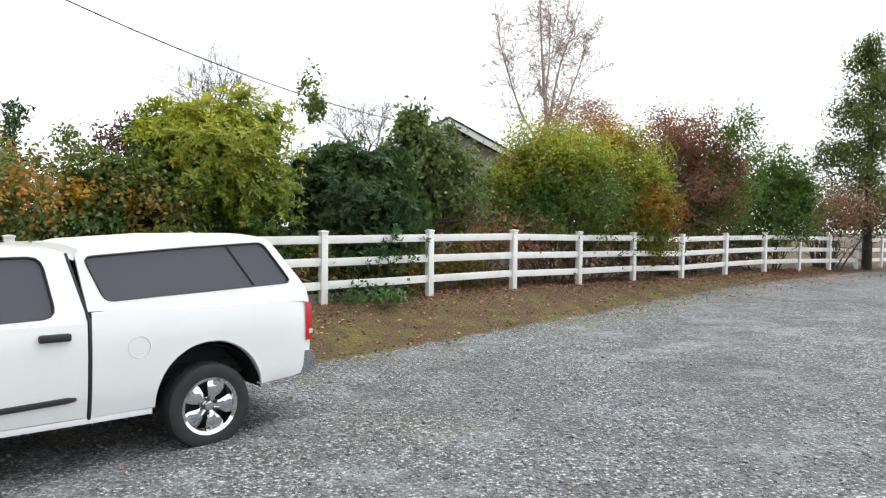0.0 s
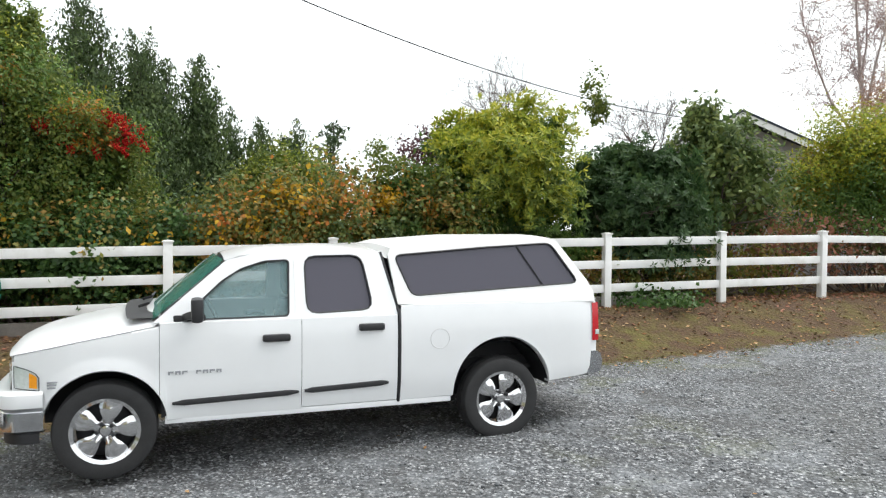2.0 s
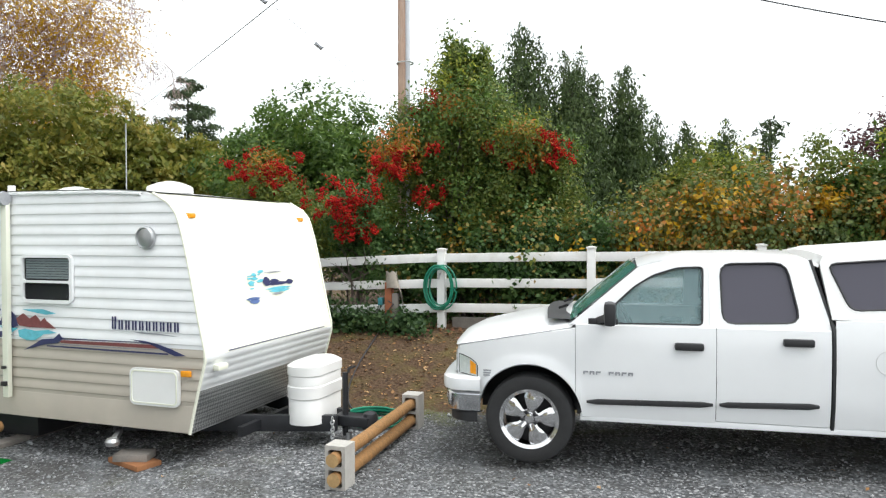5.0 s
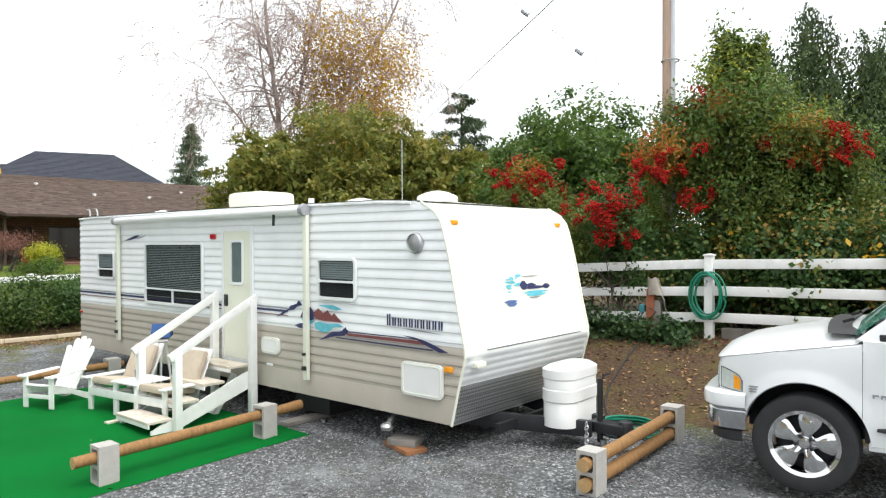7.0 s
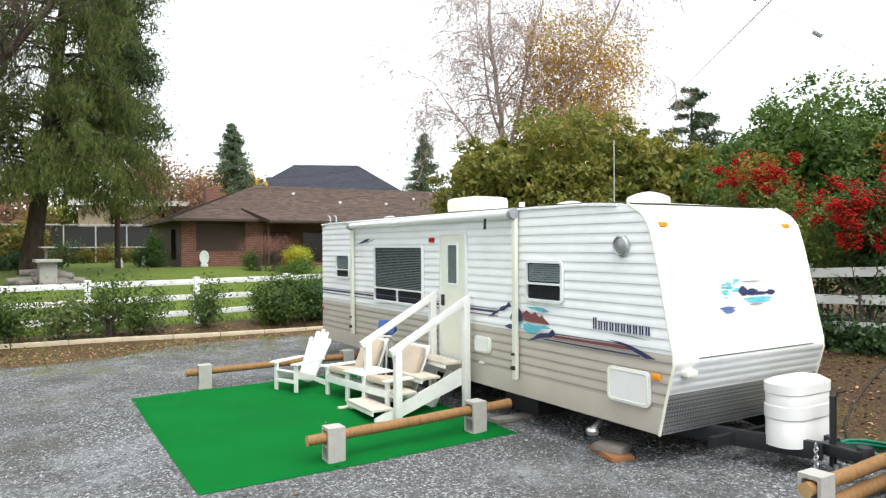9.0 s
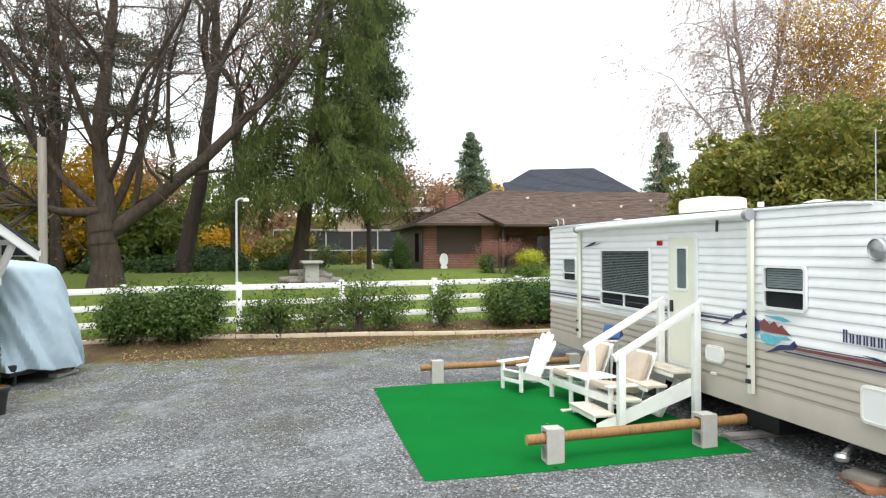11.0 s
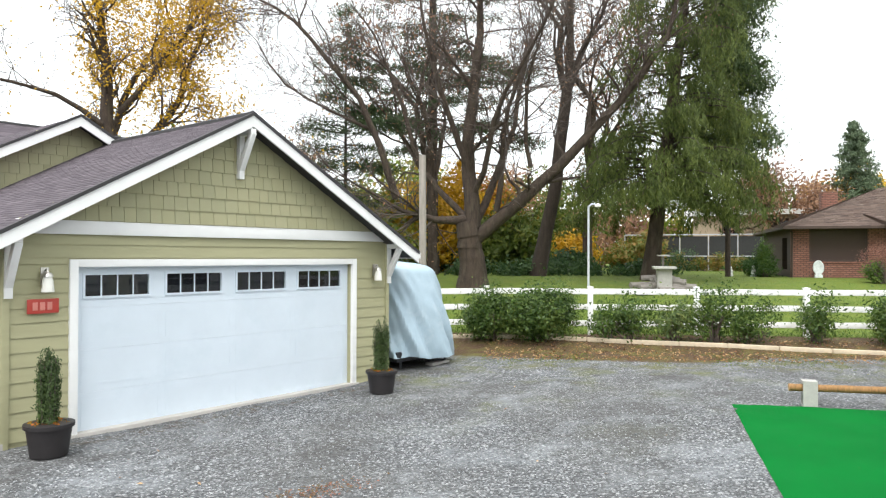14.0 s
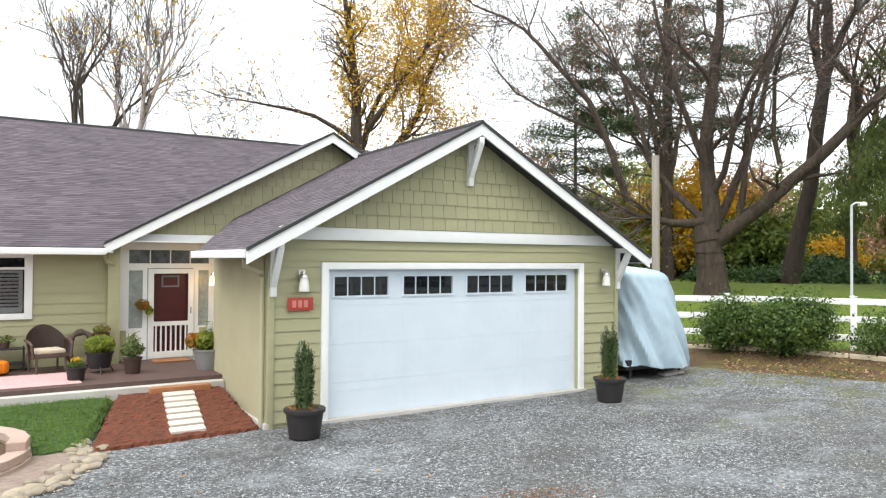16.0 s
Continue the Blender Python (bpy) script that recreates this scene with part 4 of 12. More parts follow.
def wall_lamp(m, lit=False):
    o = thing("wall_lamp", m, "lit brass porch lamp beside the door" if lit else "nickel wall lamp with a frosted glass shade", "lamp")
    bm = bmesh.new()
    box(bm, -0.05, 0.05, -0.02, 0.0, 0.0, 0.22, 0.004)
    part("back_plate", bm, M["brass_lamp"], o)
    bm = bmesh.new()
    rod(bm, [(0, -0.01, 0.18), (0, -0.08, 0.2), (0, -0.1, 0.15)], 0.012, 8)
    part("arm", bm, M["brass_lamp"], o)
    bm = bmesh.new()
    lathe(bm, [(0.035, 0.16), (0.06, 0.13), (0.065, 0.1)], 12, Matrix.Translation((0, -0.1, 0)))
    part("cap", bm, M["brass_lamp"], o)
    bm = bmesh.new()
    lathe(bm, [(0.05, 0.1), (0.062, 0.06), (0.075, -0.08), (0.07, -0.085)], 14, Matrix.Translation((0, -0.1, 0)))
    part("shade", bm, M["lamp_lit"] if lit else M["frosted"], o)
    return o


wall_lamp(HOUSE @ Matrix.Translation((-0.31, -0.03, 1.68)))
wall_lamp(HOUSE @ Matrix.Translation((5.48, -0.03, 1.68)))
wall_lamp(HOUSE @ Matrix.Translation((-0.34, 4.2, 1.62)) @ Matrix.Rotation(radians(-90), 4, "Z"), True)
lp = bpy.data.lights.new("porch_lamp_light", "POINT")
lp.energy, lp.color, lp.shadow_soft_size = 2.2, (1.0, 0.6, 0.25), 0.06
lpo = new("porch_lamp_light", lp)
lpo.matrix_world = HOUSE @ Matrix.Translation((-0.62, 4.15, 1.6))
sign = thing("house_sign", HOUSE @ Matrix.Translation((-0.325, -0.03, 1.42)), "small red sign plate with raised bars", "sign")
bm = bmesh.new()
box(bm, -0.185, 0.185, -0.015, 0.0, -0.09, 0.09, 0.004)
part("plate", bm, M["red_sign"], sign)
for k in range(3):
    bm = bmesh.new()
    box(bm, -0.1 + k * 0.085 - 0.025, -0.1 + k * 0.085 + 0.035, -0.021, -0.015, -0.05, 0.05, 0.003)
    part("raised_bar", bm, M["sign_bar"], sign)
# porch, mulch bed, stepping stones, lawn patch
porch = thing("porch", HOUSE, "raised porch with brown boards and a concrete edge", "porch", kind="structure")
bm = bmesh.new()
box(bm, -9.0, -0.8, 2.2, 4.62, -0.3, 0.165)
part("porch_floor", bm, M["porch_floor"], porch, smooth=False)
bm = bmesh.new()
box(bm, -9.0, -0.8, 2.02, 2.2, -0.35, 0.10, 0.015)
part("porch_edge", bm, M["slab"], porch)


def bed(name, corners, mat, label, category, rough=0.02, n=40, seed=1):
    """A shallow heaped bed inside four corners given as (a, d, z) of the house."""
    rng = np.random.RandomState(seed)
    c = [Vector(p) for p in corners]
    V, F = [], []
    for i in range(n + 1):
        for j in range(n + 1):
            s, t = i / n, j / n
            p = c[0].lerp(c[1], s).lerp(c[3].lerp(c[2], s), t)
            edge = min(s, t, 1 - s, 1 - t) * n
            p = p + Vector((rng.uniform(-0.03, 0.03), rng.uniform(-0.03, 0.03), rng.uniform(0, rough) if edge > 0 else -0.08))
            V.append(p)
    for i in range(n):
        for j in range(n):
            k = i * (n + 1) + j
            F.append((k, k + 1, k + n + 2, k + n + 1))
    ob = new(name, mesh_from(name, V, F, mat))
    ob.matrix_world = HOUSE
    return tagged(ob, label, category, kind="structure")


bed("mulch_bed", [(-2.98, -0.12, -0.25), (-0.84, 0.02, -0.25), (-0.84, 2.02, 0.02), (-2.4, 2.02, 0.02)], M["mulch"], "red bark mulch bed beside the garage wall", "mulch", 0.014)
bed("lawn", [(-8.0, -0.05, -0.2), (-3.02, 0.0, -0.25), (-2.42, 2.02, 0.0), (-8.0, 2.02, 0.0)], (lambda m: m)(plain("short lawn", (0.04, 0.08, 0.014), 0.95, 0, 0.35, 8, 120, 0.8, 0.02)), "short green lawn patch before the porch", "lawn", 0.01, 60)
for k in range(7):
    t = k / 6
    st = thing("stepping_stone", HOUSE @ Matrix.Translation((-1.57 - 0.2 * t, 1.72 - 1.5 * t, -0.03 - 0.2 * t)) @ Matrix.Rotation(radians(7.5), 4, "X"), "pale square concrete stepping stone in the mulch", "stepping stone", "stepping stones to the porch")
    bm = bmesh.new()
    box(bm, -0.22, 0.22, -0.088, 0.088, -0.04, 0.05, 0.006)
    part("paver", bm, plain("pale paver", (0.5, 0.46, 0.4), 0.9, 0, 0.1, 6, 60, 0.2) if k == 0 else bpy.data.materials["pale paver"], st)
bm = bmesh.new()
box(bm, -1.95, -1.05, 1.86, 2.02, -0.05, 0.09, 0.02)
ob = tagged(new("porch_step", finish("porch_step", bm, M["board"])), "weathered wooden step against the porch", "step")
ob.matrix_world = HOUSE

# ---------------- travel trailer ----------------
TRL = Matrix((Vector((0.8, 0.6, 0)), Vector((-0.6, 0.8, 0)), Vector((0, 0, 1)))).transposed().to_4x4()
TRL.translation = (-6.88, 1.773, 0)
TL, TW = 8.68, 2.5
trailer = thing("travel_trailer", TRL, "white and tan ribbed travel trailer with stripe decals", "trailer")


def front_s(z):
    """Where the nose stands, along the trailer, at a height."""
    return float(np.interp(z, [0.19, 0.6, 0.93, 1.32, 1.78, 2.05, 2.28, 2.42, 2.5, 2.545], [-0.03, -0.13, -0.222, -0.13, -0.035, 0.03, 0.1, 0.22, 0.4, 0.9]))


def roof_z(s):
    return float(np.interp(s, [-0.3, 0.03, 0.1, 0.22, 0.4, 0.9, 4.0, 8.5, 8.68], [2.0, 2.1, 2.31, 2.44, 2.515, 2.545, 2.56, 2.545, 2.45]))


def foot_z(s):
    return 0.19 + 0.03 * s / TL


def ribbed_rows(z0, z1, pitch=0.105):
    rows, z = [], z0
    while z < z1:
        for dz, o in ((0.0, 0.0), (0.034, 0.0), (0.044, 0.009), (0.09, 0.009)):
            if z + dz < z1:
                rows.append((z + dz, o))
        z += pitch
    rows.append((z1, 0.0))
    return rows


def side_sheet(name, rows, mat, label, y=0.0, sign=-1):
    """A sheet along the trailer's side, from the nose to the tail, its top cut by the roof."""
    bm = bmesh.new()
    ss = np.concatenate([np.linspace(0, 0.06, 5), np.linspace(0.1, 1, 22)])
    prev = None
    for z, o in rows:
        line = []
        for k in ss:
            s0 = front_s(z)
            s = s0 + (TL - s0) * k
            line.append(bm.verts.new((-s, y + sign * o, min(z, roof_z(s) - 0.01) if z > 0.5 else max(z, foot_z(s)))))
        if prev:
            for i in range(len(ss) - 1):
                bm.faces.new((prev[i], prev[i + 1], line[i + 1], line[i]))
        prev = line
    return part(name, bm, mat, trailer, label)


side_sheet("side_wall", ribbed_rows(1.0, 2.54), M["rv_white"], "white ribbed siding")
side_sheet("side_wall", ribbed_rows(0.46, 1.0), M["rv_tan"], "tan ribbed siding")
side_sheet("skirt", [(0.19, -0.01), (0.2, 0.004), (0.45, 0.004), (0.46, 0.0)], M["rv_tan"], "smooth tan lower panel")
side_sheet("side_wall", ribbed_rows(0.19, 2.54), M["rv_white"], "", TW, 1)


def nose(name, z0, z1, mat, label, ribs=False, y0=-0.006, y1=TW + 0.006, out=0.006):
    bm = bmesh.new()
    rows = ribbed_rows(z0, z1, 0.075) if ribs else [(z, 0.0) for z in np.linspace(z0, z1, 26)]
    prev = None
    for z, o in rows:
        s = front_s(z)
        line = [bm.verts.new((-s + o + out, y, z)) for y in np.linspace(y0, y1, 13)]
        if prev:
            for i in range(12):
                bm.faces.new((prev[i], prev[i + 1], line[i + 1], line[i]))
        prev = line
    return part(name, bm, mat, trailer, label)


def tread_plate():
    m, nt, bs = shader("aluminium tread plate")
    v = coords(nt, (1, 1, 1))
    rot = nt.nodes.new("ShaderNodeMapping")
    rot.inputs["Rotation"].default_value = (radians(45), 0, 0)
    nt.links.new(v, rot.inputs["Vector"])
    ch = node(nt, "ShaderNodeTexChecker", Scale=36.0)
    nt.links.new(rot.outputs["Vector"], ch.inputs["Vector"])
    c = mixc(nt, ch.outputs["Fac"], (0.27, 0.28, 0.28), (0.6, 0.61, 0.61))
    nt.links.new(c, bs.inputs["Base Color"])
    bs.inputs["Metallic"].default_value, bs.inputs["Roughness"].default_value = 0.85, 0.34
    bump(nt, bs, ch.outputs["Fac"], 0.4, 0.004)
    return m


M["tread_plate"] = tread_plate()
nose("stone_guard", 0.19, 0.6, M["tread_plate"], "aluminium tread plate", y0=0.02, y1=TW - 0.02, out=0.014)
nose("front_wall", 0.6, 0.93, M["rv_white"], "white ribbed lower front", True)
cap = nose("front_cap", 0.93, 2.52, M["rv_cap"], "smooth cream front cap")
for y in (0.0, TW):
    bm = bmesh.new()
    zs = list(np.linspace(0.19, 2.49, 24))
    rod(bm, [(-front_s(z) + 0.012, y, z) for z in zs], 0.016, 6)
    part("corner_trim", bm, M["rv_cap"], trailer)
bm = bmesh.new()
ss = [0.5, 0.7, 0.9, 2, 4, 6, 8, 8.5, 8.6, 8.68]
prev = None
for s in ss:
    line = [bm.verts.new((-s, y, roof_z(s) - 0.004 + 0.05 * min(1, max(0, (s - 0.5) / 1.2)) * (1 - (2 * y / TW - 1) ** 2))) for y in np.linspace(-0.02, TW + 0.02, 11)]
    if prev:
        for i in range(10):
            bm.faces.new((prev[i], prev[i + 1], line[i + 1], line[i]))
    prev = line
part("roof", bm, M["canopy_white"], trailer)
bm = bmesh.new()
box(bm, -TL - 0.0, -TL + 0.02, 0, TW, 0.22, 2.5, 0.008)
part("rear_wall", bm, M["rv_white"], trailer)
bm = bmesh.new()
box(bm, -TL + 0.1, -0.15, 0.03, TW - 0.03, 0.2, 0.24)
part("underfloor", bm, M["dark_inside"], trailer, smooth=False)
bm = bmesh.new()
rod(bm, [(-TL, -0.012, 2.5)] + [(-s, -0.012, roof_z(s) - 0.035) for s in (8, 6, 4, 2, 1, 0.5)], 0.018, 6)
part("roof_rail", bm, M["rv_white"], trailer)
SIDE = lambda y: (lambda u, v, w: (-u, y - w, v))


def rv_window(s0, s1, z0, z1, split, frame=0.035, blinds=True, halves=1):
    """A rounded window: frame, panes, and the blind behind the upper one."""
    w = new("window")
    w.parent = trailer
    bm = bmesh.new()
    inner = [rounded(s0 + frame, s1 - frame, split + 0.012, z1 - frame, 0.03)]
    ww = (s1 - s0 - 2 * frame) / halves
    for k in range(halves):
        inner.append(rounded(s0 + frame + k * ww + (0.01 if k else 0), s0 + frame + (k + 1) * ww - (0.01 if k < halves - 1 else 0), z0 + frame, split - 0.012, 0.025))
    slab(bm, rounded(s0, s1, z0, z1, 0.07), inner, 0.03, SIDE(-0.012))
    part("window_frame", bm, M["rv_white"], w)
    bm = bmesh.new()
    box(bm, -s1 + 0.03, -s0 - 0.03, -0.022, -0.018, z0 + 0.03, z1 - 0.03)
    part("pane", bm, M["rv_glass"], w, smooth=False)
    # No opening is cut: a near-black sheet stands in for the unlit room.
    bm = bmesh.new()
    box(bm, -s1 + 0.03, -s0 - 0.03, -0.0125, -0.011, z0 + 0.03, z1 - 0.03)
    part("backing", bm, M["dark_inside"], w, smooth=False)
    if blinds:
        bm = bmesh.new()
        z = split + 0.03
        while z < z1 - 0.05:
            box(bm, -s1 + frame + 0.02, -s0 - frame, -0.0165, -0.0145, z, z + (0.01 if halves > 1 else 0.021))
            z += 0.026
        part("blind", bm, M["blind"], w, smooth=False)
    return w


rv_window(1.34, 2.03, 1.39, 1.89, 1.61)
rv_window(4.55, 6.26, 1.12, 2.08, 1.36, 0.04, True, 2)
rv_window(7.3, 7.93, 1.46, 1.92, 1.63)
# entry door
door = new("door")
door.parent = trailer
bm = bmesh.new()
slab(bm, rounded(3.34, 4.07, 0.46, 2.28, 0.05), [rounded(3.39, 4.02, 0.5, 2.23, 0.04)], 0.028, SIDE(-0.01))
part("door_frame", bm, M["rv_white"], door)
bm = bmesh.new()
slab(bm, rounded(3.395, 4.015, 0.505, 2.225, 0.035), [rounded(3.58, 3.83, 1.53, 2.08, 0.02)], 0.022, SIDE(-0.008))
part("door_leaf", bm, M["rv_cap"], door)
bm = bmesh.new()
box(bm, -3.84, -3.57, -0.024, -0.018, 1.52, 2.09)
part("door_pane", bm, plain("grey green frosted pane", (0.13, 0.17, 0.17), 0.15, 0, 0.1), door, "grey green frosted pane", smooth=False)
bm = bmesh.new()
slab(bm, rounded(3.55, 3.86, 1.5, 2.11, 0.03), [rounded(3.585, 3.825, 1.535, 2.075, 0.02)], 0.01, SIDE(-0.03))
part("pane_frame", bm, M["rv_white"], door)
bm = bmesh.new()
box(bm, -3.98, -3.92, -0.06, -0.03, 1.2, 1.36, 0.008)
part("latch", bm, M["black_plastic"], door)
# hatches, lamps, small fittings
for s0, s1, z0, z1, nm in ((0.05, 0.63, 0.44, 0.80, "storage_hatch"), (2.78, 3.15, 0.64, 0.85, "service_hatch")):
    bm = bmesh.new()
    slab(bm, rounded(s0, s1, z0, z1, 0.06), [], 0.03, SIDE(-0.01))
    h = part(nm, bm, M["canopy_white"], trailer, "white rounded hatch door")
    bm = bmesh.new()
    slab(bm, rounded(s0 + 0.02, s1 - 0.02, z0 + 0.02, z1 - 0.02, 0.045), [rounded(s0 + 0.032, s1 - 0.032, z0 + 0.032, z1 - 0.032, 0.04)], 0.006, SIDE(-0.04))
    part("hatch_rim", bm, M["rv_cap"], h)
bm = bmesh.new()
lathe(bm, [(0.11, 0), (0.11, 0.03), (0.095, 0.045), (0.09, 0.03), (0.02, 0.05)], 20, Matrix.Translation((-0.43, -0.012, 2.06)) @ Matrix.Rotation(radians(90), 4, "X"))
part("vent_dome", bm, M["steel"], trailer, "round metal vent")
for y in (0.16, TW - 0.28):
    bm = bmesh.new()
    box(bm, -0.14, -0.07, y, y + 0.1, 2.25, 2.3, 0.012)
    part("marker_lamp", bm, M["amber_lens"], trailer, "amber marker lamp")
bm = bmesh.new()
box(bm, -0.03, 0.08, -0.04, -0.01, 0.74, 0.8, 0.012)
part("marker_lamp", bm, M["amber_lens"], trailer, "amber marker lamp")
bm = bmesh.new()
box(bm, -4.36, -4.24, -0.04, -0.008, 2.12, 2.19, 0.012)
part("porch_lamp", bm, M["red_lens"], trailer, "orange porch lamp")
bm = bmesh.new()
box(bm, -8.66, -8.58, -0.035, -0.01, 0.82, 0.86, 0.008)
part("marker_lamp", bm, M["red_lens"], trailer, "red marker lamp")
bm = bmesh.new()
box(bm, 0.19, 0.27, 0.14, 0.3, 0.78, 0.84, 0.02)
part("bracket_box", bm, M["rv_cap"], trailer)
bm = bmesh.new()
beam(bm, (-2.98, -0.02, 0.42), (-2.98, -0.02, 0.56), 0.025, 0.03)
beam(bm, (-3.03, -0.03, 0.5), (-2.93, -0.03, 0.5), 0.03, 0.025)
part("water_inlet", bm, M["canopy_white"], trailer)
# awning: roll, arms, feet
bm = bmesh.new()
rod(bm, [(-7.15, -0.09, 2.43), (-2.2, -0.09, 2.46)], 0.055, 12)
part("awning_roll", bm, M["canopy_white"], trailer, "rolled white awning")
for s, z0, z1 in ((7.1, 0.46, 2.44), (2.2, 0.4, 2.47)):
    bm = bmesh.new()
    beam(bm, (-s, -0.06, z0), (-s, -0.06, z1), 0.05, 0.075, 0.006, up=(1, 0, 0))
    a = part("awning_arm", bm, M["rv_cap"], trailer)
    bm = bmesh.new()
    box(bm, -s - 0.03, -s + 0.03, -0.12, -0.03, z0 + 0.12, z0 + 0.17, 0.008)
    part("arm_catch", bm, M["black_plastic"], a)
    bm = bmesh.new()
    box(bm, -s - 0.02, -s + 0.02, -0.12, -0.03, z0 + 0.3, z0 + 0.33, 0.006)
    part("arm_catch", bm, M["black_plastic"], a)
    bm = bmesh.new()
    lathe(bm, [(0.07, -0.04), (0.075, 0), (0.07, 0.04)], 12, Matrix.Translation((-s, -0.09, z1 - 0.005)) @ Matrix.Rotation(radians(90), 4, "Y"))
    part("awning_end", bm, M["decal_grey"], a)
bm = bmesh.new()
beam(bm, (-2.75, -0.13, 2.28), (-2.74, -0.13, 2.42), 0.02, 0.03, up=(1, 0, 0))
part("awning_strap", bm, M["black_plastic"], trailer)
# roof fittings
ac = new("air_conditioner")
ac.parent = trailer
bm = bmesh.new()
box(bm, -5.3, -4.45, 0.85, 1.55, 2.6, 2.86, 0.09)
part("cover", bm, M["rv_cap"], ac, "white roof air conditioner")
bm = bmesh.new()
box(bm, -5.5, -4.4, 0.8, 1.65, 2.56, 2.62, 0.02)
part("base", bm, M["canopy_white"], ac)
for s, r in ((1.0, 0.25), (2.35, 0.26), (7.6, 0.2)):
    bm = bmesh.new()
    lathe(bm, [(r, 2.55), (r, 2.61), (r * 0.95, 2.63), (r * 0.55, 2.67), (0.04, 2.69)], 18, Matrix.Translation((-s, 1.0, 0.0 if s < 2 else -0.03)))
    part("roof_vent", bm, M["canopy_white"], trailer)
bm = bmesh.new()
rod(bm, [(-2.9, 0.6, 2.55), (-2.9, 0.6, 2.66)], 0.04, 8)
part("vent_pipe", bm, M["canopy_white"], trailer)
bm = bmesh.new()
rod(bm, [(-2.45, 1.9, 2.55), (-2.45, 1.9, 3.55)], 0.008, 6)
part("aerial", bm, M["steel"], trailer)
for s in (8.55, 8.25):
    bm = bmesh.new()
    rod(bm, [(-s, 0.12, 2.5), (-s, 0.12, 2.62), (-s - 0.04, 0.12, 2.67), (-s - 0.12, 0.12, 2.68)], 0.014, 6)
    part("ladder_top", bm, M["steel"], trailer)


# decals, cut from thin film on the side
def decal(parent, poly, mat, y=-0.014, name="decal"):
    bm = bmesh.new()
    slab(bm, poly, [], 0.002, SIDE(y))
    return part(name, bm, M[mat], parent, smooth=False)


for z, h, m in ((1.19, 0.03, "decal_navy"), (1.235, 0.012, "decal_grey"), (1.145, 0.012, "decal_maroon")):
    decal(trailer, rect(4.08, TL - 0.02, z, z + h), m)
    decal(trailer, rect(2.62, 3.32, z, z + h), m)
decal(trailer, [(2.85, 1.123), (2.72, 1.194), (2.6, 1.239), (2.56, 1.278), (2.44, 1.309), (2.4, 1.355), (2.33, 1.299), (2.42, 1.279), (2.5, 1.233), (2.6, 1.219), (2.72, 1.157)], "decal_navy", -0.0145)
decal(trailer, [(2.02, 0.895), (1.89, 0.953), (1.77, 1.017), (1.61, 1.031), (1.54, 1.086), (1.49, 1.035), (1.56, 0.985), (1.68, 0.973), (1.79, 0.952), (1.89, 0.923)], "decal_navy", -0.0167)
decal(trailer, [(2.13, 1.211), (2.02, 1.277), (1.93, 1.225), (1.85, 1.265), (1.78, 1.201), (1.73, 1.239), (1.7, 1.208), (1.58, 1.132), (1.75, 1.136), (1.93, 1.133), (2.07, 1.145)], "decal_maroon", -0.0189)
decal(trailer, [(2.36, 1.147), (2.26, 1.32), (2.2, 1.307), (2.12, 1.247), (2.09, 1.144), (2.17, 1.115)], "decal_navy", -0.0211)
decal(trailer, [(2.1, 1.096), (2.0, 1.116), (1.86, 1.1), (1.68, 1.115), (1.57, 1.088), (1.75, 1.068), (1.86, 1.002), (1.98, 0.998), (2.08, 1.029)], "decal_teal", -0.0145)
decal(trailer, [(2.04, 1.317), (1.75, 1.326), (1.58, 1.288), (1.71, 1.27), (1.85, 1.288)], "decal_teal", -0.0167)
decal(trailer, [(2.48, 1.042), (2.36, 1.076), (2.23, 1.086), (2.17, 1.044), (2.28, 1.011), (2.38, 1.014)], "decal_navy", -0.0189)
decal(trailer, [(2.34, 1.137), (2.21, 1.123), (2.09, 1.118), (2.17, 1.075), (2.3, 1.097)], "decal_teal", -0.0211)
decal(trailer, [(1.55, 1.019), (0.34, 1.027), (0.27, 0.995), (0.31, 0.991), (1.51, 0.989)], "decal_maroon", -0.0145)
decal(trailer, [(1.54, 1.037), (0.59, 1.047), (0.37, 1.037), (0.37, 1.031), (0.59, 1.039), (1.54, 1.028)], "decal_navy", -0.0167)
decal(trailer, [(1.7, 0.96), (0.88, 0.956), (0.19, 0.953), (0.18, 0.938), (0.88, 0.939), (1.7, 0.947)], "decal_navy", -0.0189)
decal(trailer, [(0.63, 1.067), (0.47, 1.062), (0.31, 1.038), (0.15, 0.996), (-0.02, 0.939), (0.1, 0.93), (0.26, 0.981), (0.39, 1.03)], "decal_navy", -0.0211)
decal(trailer, [(1.53, 0.981), (0.88, 0.981), (0.26, 0.985), (0.26, 0.977), (0.88, 0.972), (1.53, 0.972)], "decal_grey", -0.0145)
decal(trailer, [(6.2, 2.22), (6.6, 2.19), (7.0, 2.1), (6.75, 2.12), (6.55, 2.15), (6.45, 2.2)], "decal_navy", -0.0145)
decal(trailer, [(6.2, 2.2), (6.45, 2.16), (6.6, 2.13), (6.4, 2.15)], "decal_grey", -0.0145)
# maker's mark as plain upright bars
for k in range(10):
    a, h = 0.86 - k * 0.083, 0.125 if k == 0 else 0.09
    for o, w in ((0.0, 0.02), (0.034, 0.02)):
        decal(trailer, rect(a - o - w, a - o, 1.16, 1.16 + h), "decal_navy", -0.0185, "mark_bar")
decal(trailer, [(0.05, 1.115), (0.5, 1.13), (0.62, 1.145), (0.3, 1.14)], "decal_grey", -0.0165)


